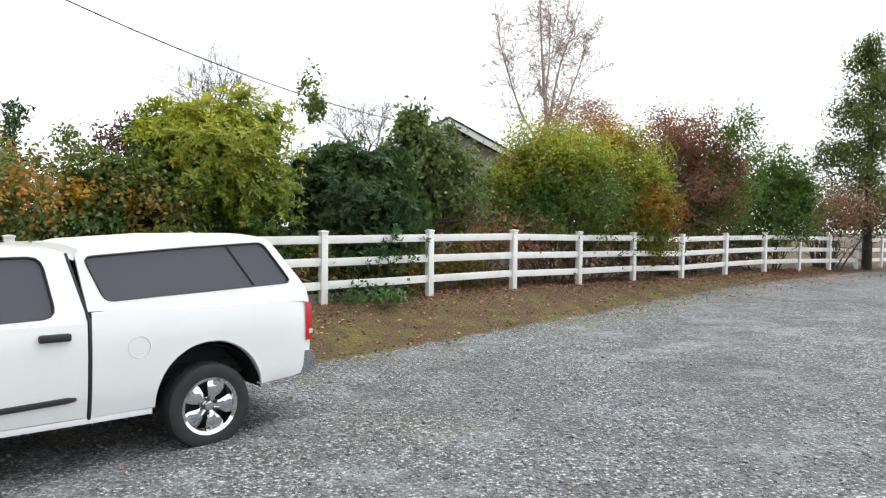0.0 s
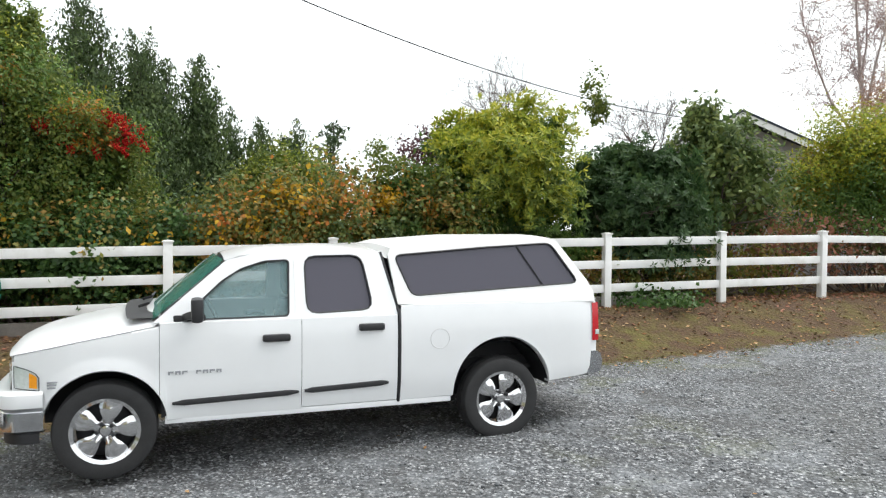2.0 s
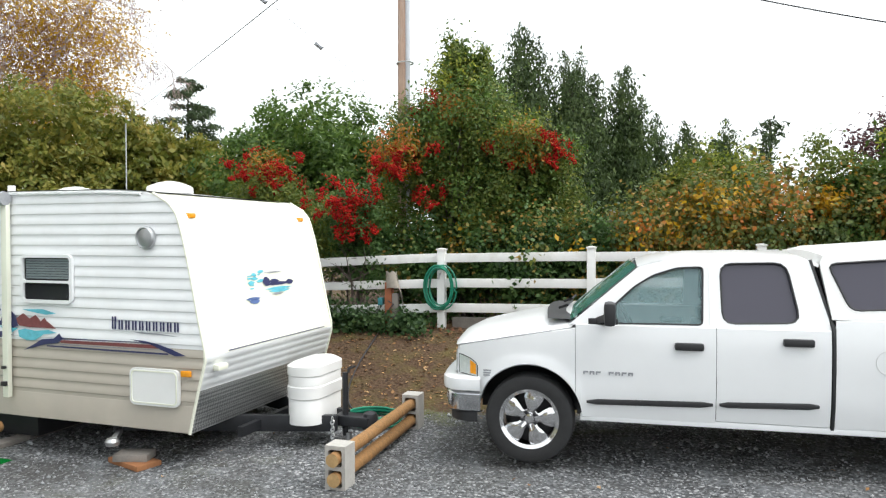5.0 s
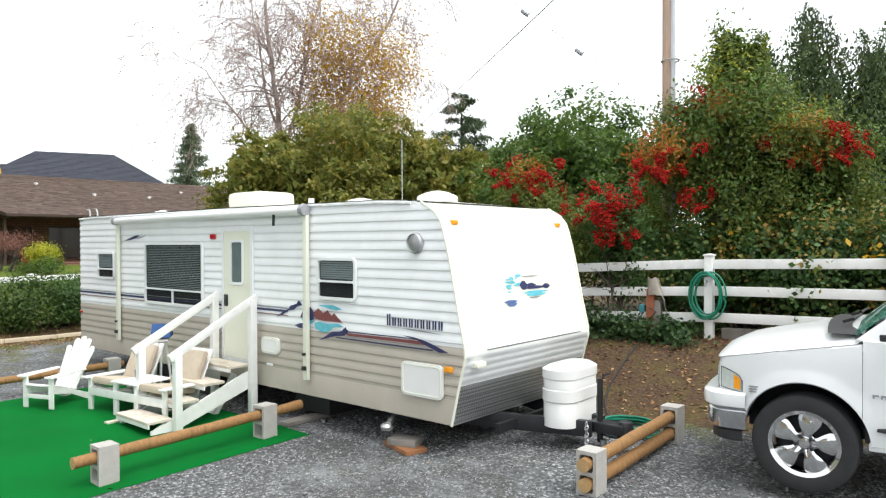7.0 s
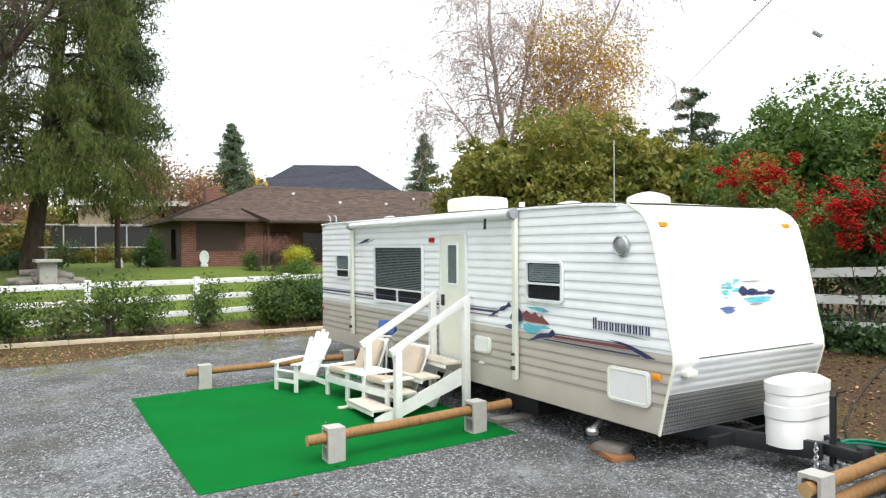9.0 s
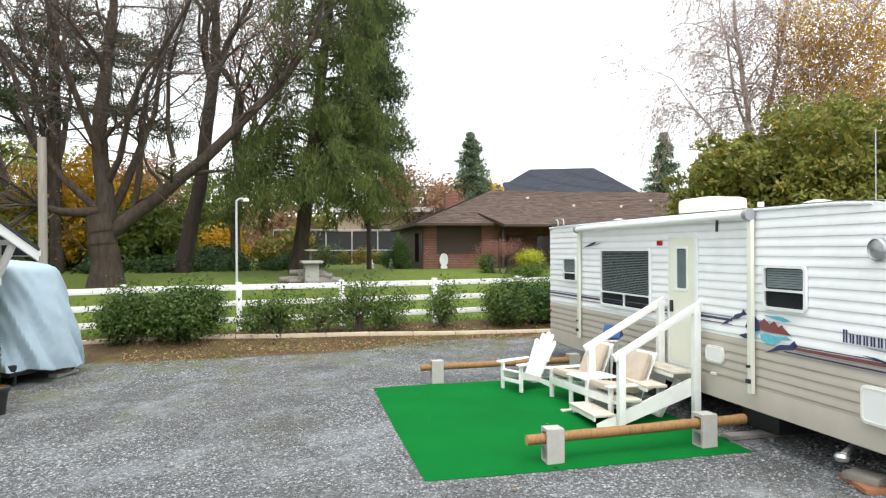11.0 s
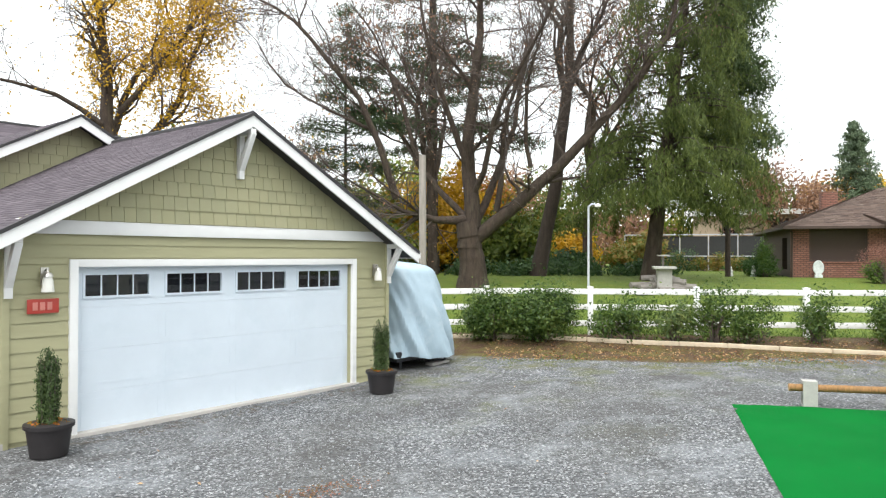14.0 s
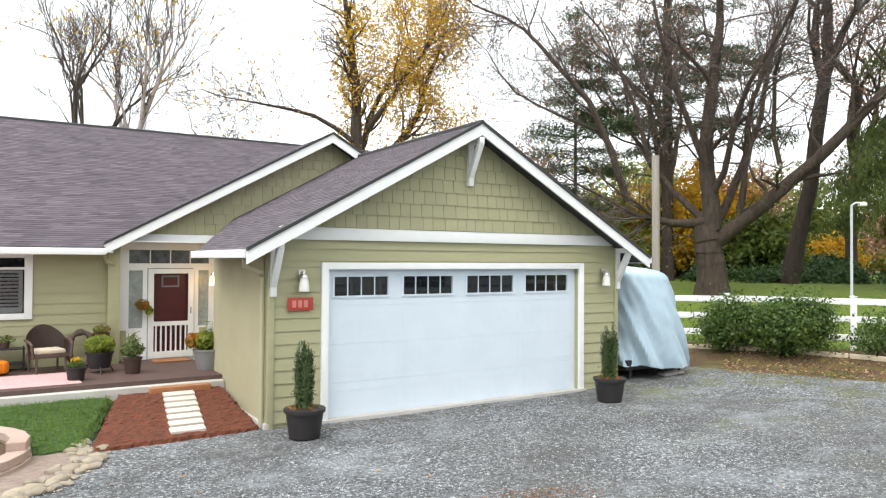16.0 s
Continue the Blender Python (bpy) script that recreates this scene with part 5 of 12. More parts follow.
def cap_decal(y0, y1, z0, z1, mat, lift):
    bm = bmesh.new()
    n = 4
    vs = []
    for i in range(n + 1):
        z = z0 + (z1 - z0) * i / n
        q = math.sin(math.pi * min(0.9, max(0.12, i / n)))
        mid, half = (y0 + y1) / 2, (y1 - y0) / 2 * q
        vs.append([bm.verts.new((-front_s(z) + 0.009 + lift, mid + sg * half, z)) for sg in (-1, 1)])
    for a, b in zip(vs, vs[1:]):
        bm.faces.new((a[0], a[1], b[1], b[0]))
    part("decal", bm, M[mat], cap, smooth=False)


rng = random.Random(11)
for k in range(16):
    y, z = 0.86 + rng.random() * 0.24, 1.5 + rng.random() * 0.17
    cap_decal(y, y + rng.uniform(0.05, 0.14), z, z + rng.uniform(0.012, 0.04), "decal_teal", 0.001 + 0.0012 * (k % 4))
for y0, y1, z0, z1, m in ((1.18, 1.75, 1.47, 1.5, "decal_teal"), (1.25, 1.7, 1.44, 1.475, "decal_teal"), (1.3, 1.55, 1.415, 1.435, "decal_grey"), (1.16, 1.32, 1.52, 1.62, "decal_navy"), (1.2, 1.72, 1.52, 1.555, "decal_navy"), (1.28, 1.5, 1.54, 1.59, "decal_navy"), (1.62, 1.8, 1.515, 1.57, "decal_navy"), (0.8, 1.08, 1.385, 1.42, "decal_blue"), (0.86, 1.06, 1.35, 1.4, "decal_blue"), (1.2, 1.6, 1.66, 1.675, "decal_grey")):
    cap_decal(y0, y1, z0, z1, m, 0.004)
bm = bmesh.new()
box(bm, 0.1, 0.232, 0.36, TW - 0.2, 0.942, 0.95)
part("trim_strip", bm, M["decal_navy"], trailer)
# chassis: A-frame tongue, coupler, jack, gas bottle cover
for y in (0.35, TW - 0.35):
    bm = bmesh.new()
    beam(bm, (-1.2, y, 0.12), (1.02, TW / 2 + (0.12 if y > 1 else -0.12), 0.1), 0.07, 0.17, 0.006)
    part("tongue_rail", bm, M["black_steel"], trailer)
bm = bmesh.new()
for x in (-0.6, 0.25):
    beam(bm, (x, 0.5, 0.1), (x, TW - 0.5, 0.1), 0.06, 0.1)
part("cross_member", bm, M["black_steel"], trailer)
for y in (0.5, TW - 0.5):
    bm = bmesh.new()
    beam(bm, (-8.3, y, 0.14), (-1.0, y, 0.14), 0.08, 0.14)
    part("frame_rail", bm, M["black_steel"], trailer)
bm = bmesh.new()
box(bm, 0.95, 1.36, TW / 2 - 0.1, TW / 2 + 0.1, 0.06, 0.17, 0.02)
lathe(bm, [(0.09, 0.04), (0.095, 0.1), (0.07, 0.2), (0.03, 0.22)], 14, Matrix.Translation((1.34, TW / 2, 0)))
part("coupler", bm, M["black_steel"], trailer)
bm = bmesh.new()
rod(bm, [(1.06, TW / 2 - 0.02, -0.05), (1.06, TW / 2 - 0.02, 0.62)], 0.032, 10)
rod(bm, [(1.1, TW / 2 - 0.02, 0.62), (1.1, TW / 2 - 0.02, 0.66), (1.1, TW / 2 + 0.12, 0.66)], 0.014, 8)
part("jack", bm, M["black_steel"], trailer)
bm = bmesh.new()
lathe(bm, [(0.09, -0.2), (0.09, -0.18), (0.04, -0.17), (0.035, -0.02)], 12, Matrix.Translation((1.1, TW / 2 - 0.02, 0)))
part("jack_foot", bm, M["steel"], trailer)
gas = new("gas_bottle_cover")
gas.parent = trailer
for z0, z1, g, nm in ((0.1, 0.365, 0.0, "cover_base"), (0.365, 0.505, 0.012, "cover_band"), (0.505, 0.605, 0.0, "cover_band"), (0.605, 0.72, 0.012, "cover_lid")):
    bm = bmesh.new()
    rings = []
    for z, q in ((z0, 0.0), (z0 + 0.01, g), (z1 - 0.012, g), (z1, -0.006)):
        pts = rounded(0.5 - q, 0.88 + q, TW / 2 - 0.36 - q, TW / 2 + 0.36 + q, 0.17 + q, 6)
        if z == z1 and z1 > 0.7:
            pts = rounded(0.56, 0.82, TW / 2 - 0.3, TW / 2 + 0.3, 0.13, 6)
        rings.append([bm.verts.new((u, v, z + (0.03 if z == z1 and z1 > 0.7 else 0))) for u, v in pts])
    for a, b in zip(rings, rings[1:]):
        for i in range(len(a)):
            bm.faces.new((a[i], a[(i + 1) % len(a)], b[(i + 1) % len(b)], b[i]))
    bm.faces.new(rings[0][::-1])
    bm.faces.new(rings[-1])
    part(nm, bm, M["canopy_white"], gas, "white moulded gas bottle cover")
bm = bmesh.new()
for k in range(9):
    t = k / 8
    c = Vector((1.0, TW / 2 - 0.2, 0.16 - 0.3 * t))
    rod(bm, [c + Vector((math.cos(a) * 0.018, 0.012 * math.sin(a) * (k % 2), math.sin(a) * 0.028)) if k % 2 else c + Vector((0.0, math.cos(a) * 0.018, math.sin(a) * 0.028)) for a in np.linspace(0, 2 * math.pi, 9)[:-1]], 0.006, 5, closed=True)
part("safety_chain", bm, M["steel"], trailer)
# wheels under the body, stabiliser
for s in (4.7, 5.6):
    for y in (0.16, TW - 0.16):
        bm = bmesh.new()
        lathe(bm, [(0.17, -0.1), (0.3, -0.09), (0.34, -0.05), (0.34, 0.05), (0.3, 0.09), (0.17, 0.1)], 22, Matrix.Translation((-s, y, 0.05)) @ Matrix.Rotation(radians(90), 4, "X"))
        part("wheel", bm, M["tyre"], trailer)
bm = bmesh.new()
beam(bm, (-0.9, 0.12, 0.12), (-0.75, -0.12, 0.1), 0.05, 0.05)
lathe(bm, [(0.06, 0.05), (0.07, 0.09), (0.05, 0.12)], 10, Matrix.Translation((-0.75, -0.14, 0)))
part("stabiliser", bm, M["steel"], trailer)
bm = bmesh.new()
box(bm, -2.9, -2.2, 0.3, 0.9, -0.12, 0.22, 0.03)
part("holding_tank", bm, M["black_plastic"], trailer)

# ---------------- pickup truck ----------------
UT, LT = Vector((-0.7412, -0.6713, 0)), Vector((0.6713, -0.7412, 0))
TRK = Matrix((UT, LT, Vector((0, 0, 1)))).transposed().to_4x4()
TRK.translation = Vector((-3.505, 5.48, 0.0)) - LT * 0.955
truck = thing("pickup_truck", TRK, "white crew-cab pickup truck with a white bed canopy, parked on gravel", "truck")
FWX, RWX, WR = 1.785, -1.785, 0.405


def side_y(z, x=0.0):
    y = float(np.interp(z, [0.35, 0.5, 0.62, 0.66, 0.95, 1.12, 1.2, 1.3, 1.4], [0.93, 0.965, 0.985, 0.995, 1.005, 1.004, 0.998, 0.988, 0.972]))
    if x > 2.0:
        y -= 0.16 * ((x - 2.0) / 0.5) ** 2
    if x < -2.6:
        y -= 0.05 * ((-2.6 - x) / 0.3) ** 2
    for c in (FWX, RWX):
        r = math.hypot(x - c, z - 0.42)
        if 0.46 < r < 0.6 and z > 0.42:
            y += 0.022 * (1 - (r - 0.46) / 0.14)
    return y


def foot_line(x):
    """The lower edge of the body: sills, wheel arches, ends."""
    z = float(np.interp(x, [-2.9, -2.3, -1.25, -0.7, 1.3, 2.2, 2.5], [0.6, 0.54, 0.47, 0.46, 0.42, 0.5, 0.5]))
    for c, r, h in ((FWX, 0.475, 0.43), (RWX, 0.52, 0.5)):
        if abs(x - c) < r:
            z = max(z, h + math.sqrt(max(0, r * r - (x - c) ** 2)))
    return z


def belt(x):
    return float(np.interp(x, [-2.9, -0.74, -0.7, 1.368, 1.372, 1.6, 2.0, 2.23, 2.43, 2.5], [1.35, 1.38, 1.29, 1.29, 1.255, 1.216, 1.147, 1.1, 1.055, 1.035]))


def stations(x0, x1):
    xs = set(np.linspace(x0, x1, 14))
    for c, r in ((FWX, 0.475), (RWX, 0.52)):
        for a in np.linspace(0, math.pi, 25):
            q = c + r * math.cos(a)
            if x0 < q < x1:
                xs.add(q)
        for q in (c - r - 0.002, c + r + 0.002):
            if x0 < q < x1:
                xs.add(q)
    return sorted(xs)


def side_panel(name, x0, x1, label="", low=None, both=True):
    for sg in ((1, -1) if both else (1,)):
        bm = bmesh.new()
        prev = None
        for x in stations(x0, x1):
            zb, zt = (foot_line(x) if low is None else max(low, foot_line(x))), belt(x)
            zs = [zb, zb + 0.012] + list(np.linspace(zb + 0.03, zt - 0.03, 12)) + [zt - 0.01, zt]
            col = []
            for i, z in enumerate(zs):
                inset = 0.02 if i in (0, len(zs) - 1) else 0.0
                col.append(bm.verts.new((x, sg * (side_y(z, x) - inset), z)))
            col.append(bm.verts.new((x, sg * (side_y(zt, x) - 0.1), zt)))
            col.insert(0, bm.verts.new((x, sg * (side_y(zb, x) - 0.1), zb)))
            if prev:
                for i in range(len(col) - 1):
                    bm.faces.new((prev[i], prev[i + 1], col[i + 1], col[i]))
            prev = col
        part(name, bm, M["truck_white"], truck, label)


side_panel("bed_side", -2.86, -0.735)
side_panel("rear_door", -0.70, 0.186, low=0.47)
side_panel("front_door", 0.191, 1.366, low=0.45)
side_panel("fender", 1.370, 2.45)
for sg in (1, -1):
    bm = bmesh.new()
    box(bm, -1.25, 1.33, sg * 0.9 - 0.055, sg * 0.9 + 0.055, 0.42, 0.475, 0.012)
    part("sill", bm, M["truck_white"], truck)
# hood, with a crown, and the front end
NOSE = lambda y: 2.47 + 0.11 * (1 - (y / 0.9) ** 2)
bm = bmesh.new()
prev = None
for u in np.linspace(0, 1, 22):
    line = []
    for t in np.linspace(-1, 1, 25):
        x = 1.36 + u * (NOSE(0.86 * t) - 1.36)
        yy = (side_y(belt(x), min(x, 2.45)) - 0.012) * t
        crown = float(np.interp(u, [0, 0.2, 0.6, 0.85, 0.95, 1.0], [0.13, 0.115, 0.105, 0.1, 0.07, 0.0]))
        line.append(bm.verts.new((x, yy, belt(x) + 0.006 + crown * (1 - abs(t) ** 3.2))))
    if prev:
        for i in range(24):
            bm.faces.new((prev[i], prev[i + 1], line[i + 1], line[i]))
    prev = line
part("hood", bm, M["truck_white"], truck)
for sg in (1, -1):
    bm = bmesh.new()
    rod(bm, [(x, sg * (side_y(belt(x), x) - 0.004), belt(x) + 0.002) for x in np.linspace(1.58, 2.45, 9)], 0.004, 4)
    part("hood_seam", bm, M["decal_grey"], truck)
bm = bmesh.new()
slab(bm, [(-0.86, 0.74), (0.86, 0.74), (0.87, 1.0), (0.6, 1.05), (-0.6, 1.05), (-0.87, 1.0)], [rect(-0.48, -0.03, 0.78, 0.99), rect(0.03, 0.48, 0.78, 0.99)], 0.08, lambda u, v, w: (NOSE(u) - 0.09 + w, u, v))
part("grille_surround", bm, M["truck_white"], truck)
bm = bmesh.new()
box(bm, 2.42, 2.46, -0.5, 0.5, 0.76, 1.02)
part("grille", bm, M["black_plastic"], truck, smooth=False)


def lamp_outline(x):
    """Lower and upper edge of the headlight where it wraps on to the fender."""
    t = (x - 2.262) / 0.19
    return 0.772 + 0.018 * t, 0.875 + 0.1 * math.sqrt(max(0.0, t)) * (1 - 0.06 * t)


for sg in (1, -1):
    hl = new("headlight")
    hl.parent = truck
    for nm, x0, x1, lift, inset, mt, lab in (("lens", 2.262, 2.452, 0.004, 0.0, "clear_lens", ""), ("turn_signal", 2.276, 2.335, 0.009, 0.018, "amber_lens", "amber turn signal")):
        bm = bmesh.new()
        prev = None
        for x in np.linspace(x0, x1, 9):
            lo, hi = lamp_outline(x)
            col = [bm.verts.new((x, sg * (side_y(z, x) + lift), z)) for z in np.linspace(lo + inset, hi - inset, 7)]
            if prev:
                for i in range(6):
                    bm.faces.new((prev[i], prev[i + 1], col[i + 1], col[i]))
            prev = col
        if nm == "lens":
            prev = None
            for yy in np.linspace(0.868, 0.5, 6):
                col = [bm.verts.new((NOSE(yy) + 0.004, sg * yy, z)) for z in np.linspace(0.79, 0.965, 4)]
                if prev:
                    for i in range(3):
                        bm.faces.new((prev[i], prev[i + 1], col[i + 1], col[i]))
                prev = col
        part(nm, bm, M[mt], hl, lab)
    bm = bmesh.new()
    xs = np.linspace(2.262, 2.452, 9)
    loop = [(x, sg * (side_y(lamp_outline(x)[1], x) + 0.003), lamp_outline(x)[1]) for x in xs] + [(x, sg * (side_y(lamp_outline(x)[0], x) + 0.003), lamp_outline(x)[0]) for x in xs[::-1]]
    rod(bm, loop, 0.004, 5, closed=True)
    part("lamp_seal", bm, M["black_plastic"], hl)
# bumpers
def bumper(name, x, z0, z1, mat, sgn, wrap):
    bm = bmesh.new()
    prev = None
    for y in np.linspace(-0.99, 0.99, 23):
        back = wrap * abs(y / 0.99) ** 4
        col = []
        for t, o in ((0, 0.0), (0.12, 0.05), (0.5, 0.075), (0.88, 0.05), (1, 0.0)):
            col.append(bm.verts.new((x - sgn * back + sgn * o, y, z0 + (z1 - z0) * t)))
        col.append(bm.verts.new((x - sgn * (back + 0.12), y * 0.97, z1)))
        col.append(bm.verts.new((x - sgn * (back + 0.12), y * 0.97, z0)))
        if prev:
            for i in range(len(col)):
                j = (i + 1) % len(col)
                bm.faces.new((prev[i], prev[j], col[j], col[i]))
        else:
            bm.faces.new(col)
        prev = col
    bm.faces.new(prev[::-1])
    return part(name, bm, M[mat], truck)


def wrapped_bumper(name, z0, z1, mat, pull, end, bulge):
    """A bar across the nose that turns the corners and runs back along the fenders."""
    plan = [(2.66 - 0.05 * (y / 0.72) ** 2 - pull, y) for y in np.linspace(0, 0.72, 7)]
    plan += [(2.40 - pull + 0.21 * math.cos(a), 0.72 + (0.268 - pull * 0.3) * math.sin(a)) for a in np.linspace(0.2, math.pi / 2, 7)]
    plan += [(x, 0.985 - pull * 0.3) for x in np.linspace(2.36 - pull, end, 3)]
    plan = [(x, -y) for x, y in plan[:0:-1]] + plan
    bm = bmesh.new()
    prev = None
    for k, (x, y) in enumerate(plan):
        a, b = plan[max(0, k - 1)], plan[min(len(plan) - 1, k + 1)]
        n = Vector((b[1] - a[1], a[0] - b[0])).normalized()
        col = [bm.verts.new((x + n.x * o, y + n.y * o, z0 + (z1 - z0) * t)) for t, o in ((0, -0.1), (0, -0.02), (0.1, bulge * 0.6), (0.45, bulge), (0.85, bulge * 0.7), (1, -0.015), (1, -0.1))]
        if prev:
            for i in range(len(col) - 1):
                bm.faces.new((prev[i], prev[i + 1], col[i + 1], col[i]))
        prev = col
    return part(name, bm, M[mat], truck)


wrapped_bumper("front_bumper", 0.44, 0.636, "chrome_bumper", 0.02, 2.23, 0.012)
wrapped_bumper("bumper_cover", 0.632, 0.772, "truck_white", 0.0, 2.23, 0.022)
wrapped_bumper("front_valance", 0.345, 0.446, "black_plastic", 0.06, 2.26, 0.005)
bumper("rear_bumper", -2.97, 0.6, 0.83, "chrome_bumper", -1, 0.12)
# tailgate and lamps
bm = bmesh.new()
slab(bm, rect(-0.8, 0.8, 0.72, 1.36), [], 0.05, lambda u, v, w: (-2.84 - w, u, v))
part("tailgate", bm, M["truck_white"], truck)
for sg in (1, -1):
    tl = new("tail_light")
    tl.parent = truck
    bm = bmesh.new()
    prev = None
    for x in np.linspace(-2.80, -2.885, 4):
        col = [bm.verts.new((x, sg * (side_y(z, x) + 0.008), z)) for z in np.linspace(0.94, 1.33, 8)]
        if prev:
            for i in range(7):
                bm.faces.new((prev[i], prev[i + 1], col[i + 1], col[i]))
        prev = col
    a = [bm.verts.new((-2.893, sg * yy, z)) for yy, z in ((0.94, 0.94), (0.94, 1.33), (0.8, 1.33), (0.8, 0.94))]
    bm.faces.new(a)
    part("lens", bm, M["red_lens"], tl)
    bm = bmesh.new()
    box(bm, -2.885, -2.84, sg * 0.965 - 0.02, sg * 0.965 + 0.02, 1.0, 1.05, 0.006)
    part("reverse_lamp", bm, M["clear_lens"], tl)
# cab: pillars and window frames, roof, glass
def soft(poly, r=0.05, n=4):
    """The outline with its corners rounded off."""
    out = []
    for i, p in enumerate(poly):
        p, a, b = Vector(p), Vector(poly[i - 1]), Vector(poly[(i + 1) % len(poly)])
        ra, rb = min(r, (a - p).length * 0.45), min(r, (b - p).length * 0.45)
        s0, s1 = p + (a - p).normalized() * ra, p + (b - p).normalized() * rb
        out += [tuple(s0.lerp(p, t).lerp(p.lerp(s1, t), t)) for t in np.linspace(0, 1, n)]
    return out


def tumble(sg, base=0.972, lean=0.27, z0=1.29):
    return lambda u, v, w: (u, sg * (base - (v - z0) * lean - 0.035 + w), v)


CAB_FW = soft([(1.1, 1.3), (0.3, 1.305), (0.285, 1.795), (0.5, 1.785), (0.7, 1.72), (0.86, 1.62), (1.03, 1.46)], 0.035)
CAB_RW = soft([(0.135, 1.32), (-0.475, 1.34), (-0.385, 1.835), (0.145, 1.825)], 0.1)
CAB = [(1.42, 1.285), (-0.71, 1.285), (-0.62, 1.7), (-0.575, 1.85), (-0.5, 1.875), (-0.1, 1.885), (0.35, 1.875), (0.6, 1.855), (0.82, 1.8), (1.1, 1.56)]
for sg in (1, -1):
    bm = bmesh.new()
    slab(bm, CAB, [CAB_FW, CAB_RW], 0.035, tumble(sg))
    frame_side = part("cab_side", bm, M["truck_white"], truck)
    for poly, m, nm in ((CAB_FW, "car_glass", "front_side_window"), (CAB_RW, "tint_glass", "rear_side_window")):
        bm = bmesh.new()
        cx, cz = np.mean([p[0] for p in poly]), np.mean([p[1] for p in poly])
        slab(bm, [(cx + (x - cx) * 1.04, cz + (z - cz) * 1.04) for x, z in poly], [], 0.004, (lambda f: (lambda u, v, w: f(u, v, w + 0.012)))(tumble(sg)))
        part(nm, bm, M[m], truck, smooth=False)
        bm = bmesh.new()
        f = tumble(sg)
        rod(bm, [f(x, z, 0.034) for x, z in poly], 0.009, 5, closed=True)
        part("window_seal", bm, M["black_plastic"], truck)
    bm = bmesh.new()
    f = tumble(sg)
    beam(bm, Vector(f(0.235, 1.31, 0.033)), Vector(f(0.235, 1.8, 0.033)), 0.012, 0.012)
    part("pillar_strip", bm, M["canopy_white"], truck)
bm = bmesh.new()
prev = None
for x, z in [(0.84, 1.795), (0.7, 1.835), (0.6, 1.855), (0.35, 1.875), (-0.1, 1.885), (-0.5, 1.875), (-0.575, 1.85), (-0.6, 1.8)]:
    half = 0.972 - (z - 1.29) * 0.27
    line = [bm.verts.new((x, half * t, z + 0.045 * (1 - t * t))) for t in np.linspace(-1, 1, 13)]
    if prev:
        for i in range(12):
            bm.faces.new((prev[i], prev[i + 1], line[i + 1], line[i]))
    prev = line
part("roof", bm, M["truck_white"], truck)
bm = bmesh.new()
prev = None
for t in np.linspace(0, 1, 8):
    line = []
    for q in np.linspace(-1, 1, 11):
        x = 1.42 + (0.84 - 1.42) * t + 0.1 * (1 - q * q) * (1 - 0.4 * t)
        z = 1.31 + (1.8 - 1.31) * t + 0.03 * (1 - q * q) * t
        line.append(bm.verts.new((x, q * (0.947 - (z - 1.29) * 0.27), z)))
    if prev:
        for i in range(10):
            bm.faces.new((prev[i], prev[i + 1], line[i + 1], line[i]))
    prev = line
part("windscreen", bm, M["wind_glass"], truck)
bm = bmesh.new()
prev = None
for x in (1.34, 1.5, 1.62):
    line = [bm.verts.new((x + 0.06 * (1 - q * q), q * 0.9, 1.32 + 0.045 * (1 - q * q))) for q in np.linspace(-1, 1, 9)]
    if prev:
        for i in range(8):
            bm.faces.new((prev[i], prev[i + 1], line[i + 1], line[i]))
    prev = line
part("cowl", bm, M["black_plastic"], truck)
for y in (0.5, -0.2):
    bm = bmesh.new()
    rod(bm, [(1.55, y, 1.38), (1.47, y + 0.05, 1.41), (1.46, y - 0.5, 1.4)], 0.012, 6)
    part("wiper", bm, M["black_plastic"], truck)
bm = bmesh.new()
slab(bm, rect(-0.78, 0.78, 1.3, 1.82), [], 0.01, lambda u, v, w: (-0.6 - w - (v - 1.3) * -0.1, u * (1 - (v - 1.3) * 0.25), v))
part("rear_window", bm, M["tint_glass"], truck)
# inside: dash, seats, wheel
bm = bmesh.new()
box(bm, 1.0, 1.38, -0.85, 0.85, 0.95, 1.3, 0.06)
part("dashboard", bm, M["grey_trim"], truck)
for x in (0.25, -0.5):
    for y in (0.42, -0.42):
        bm = bmesh.new()
        box(bm, x - 0.02, x + 0.5, y - 0.26, y + 0.26, 0.75, 0.92, 0.05)
        box(bm, x - 0.16, x + 0.0, y - 0.26, y + 0.26, 0.8, 1.2, 0.05)
        box(bm, x - 0.14, x - 0.04, y - 0.12, y + 0.12, 1.2, 1.33, 0.035)
        part("seat", bm, M["grey_trim"], truck)
bm = bmesh.new()
mt = Matrix.Translation((0.9, 0.42, 1.27)) @ Matrix.Rotation(radians(-62), 4, "Y")
rod(bm, [mt @ Vector((0.19 * math.cos(a), 0.19 * math.sin(a), 0)) for a in np.linspace(0, 2 * math.pi, 25)[:-1]], 0.015, 6, closed=True)
for a in (0, 120, 240):
    rod(bm, [mt @ Vector((0, 0, 0)), mt @ Vector((0.19 * math.cos(radians(a)), 0.19 * math.sin(radians(a)), 0))], 0.018, 6)
part("steering_wheel", bm, M["grey_trim"], truck)
bm = bmesh.new()
box(bm, -0.68, 1.36, -0.88, 0.88, 0.46, 0.62)
part("cab_floor", bm, M["dark_inside"], truck, smooth=False)
bm = bmesh.new()
box(bm, -0.735, -0.70, -0.9, 0.9, 0.48, 1.3)
box(bm, -0.735, -0.70, -0.78, 0.78, 1.3, 1.8)
box(bm, -2.8, -0.75, -0.55, 0.55, 0.62, 0.75)
box(bm, -2.25, 2.3, -0.5, -0.35, 0.4, 0.58)
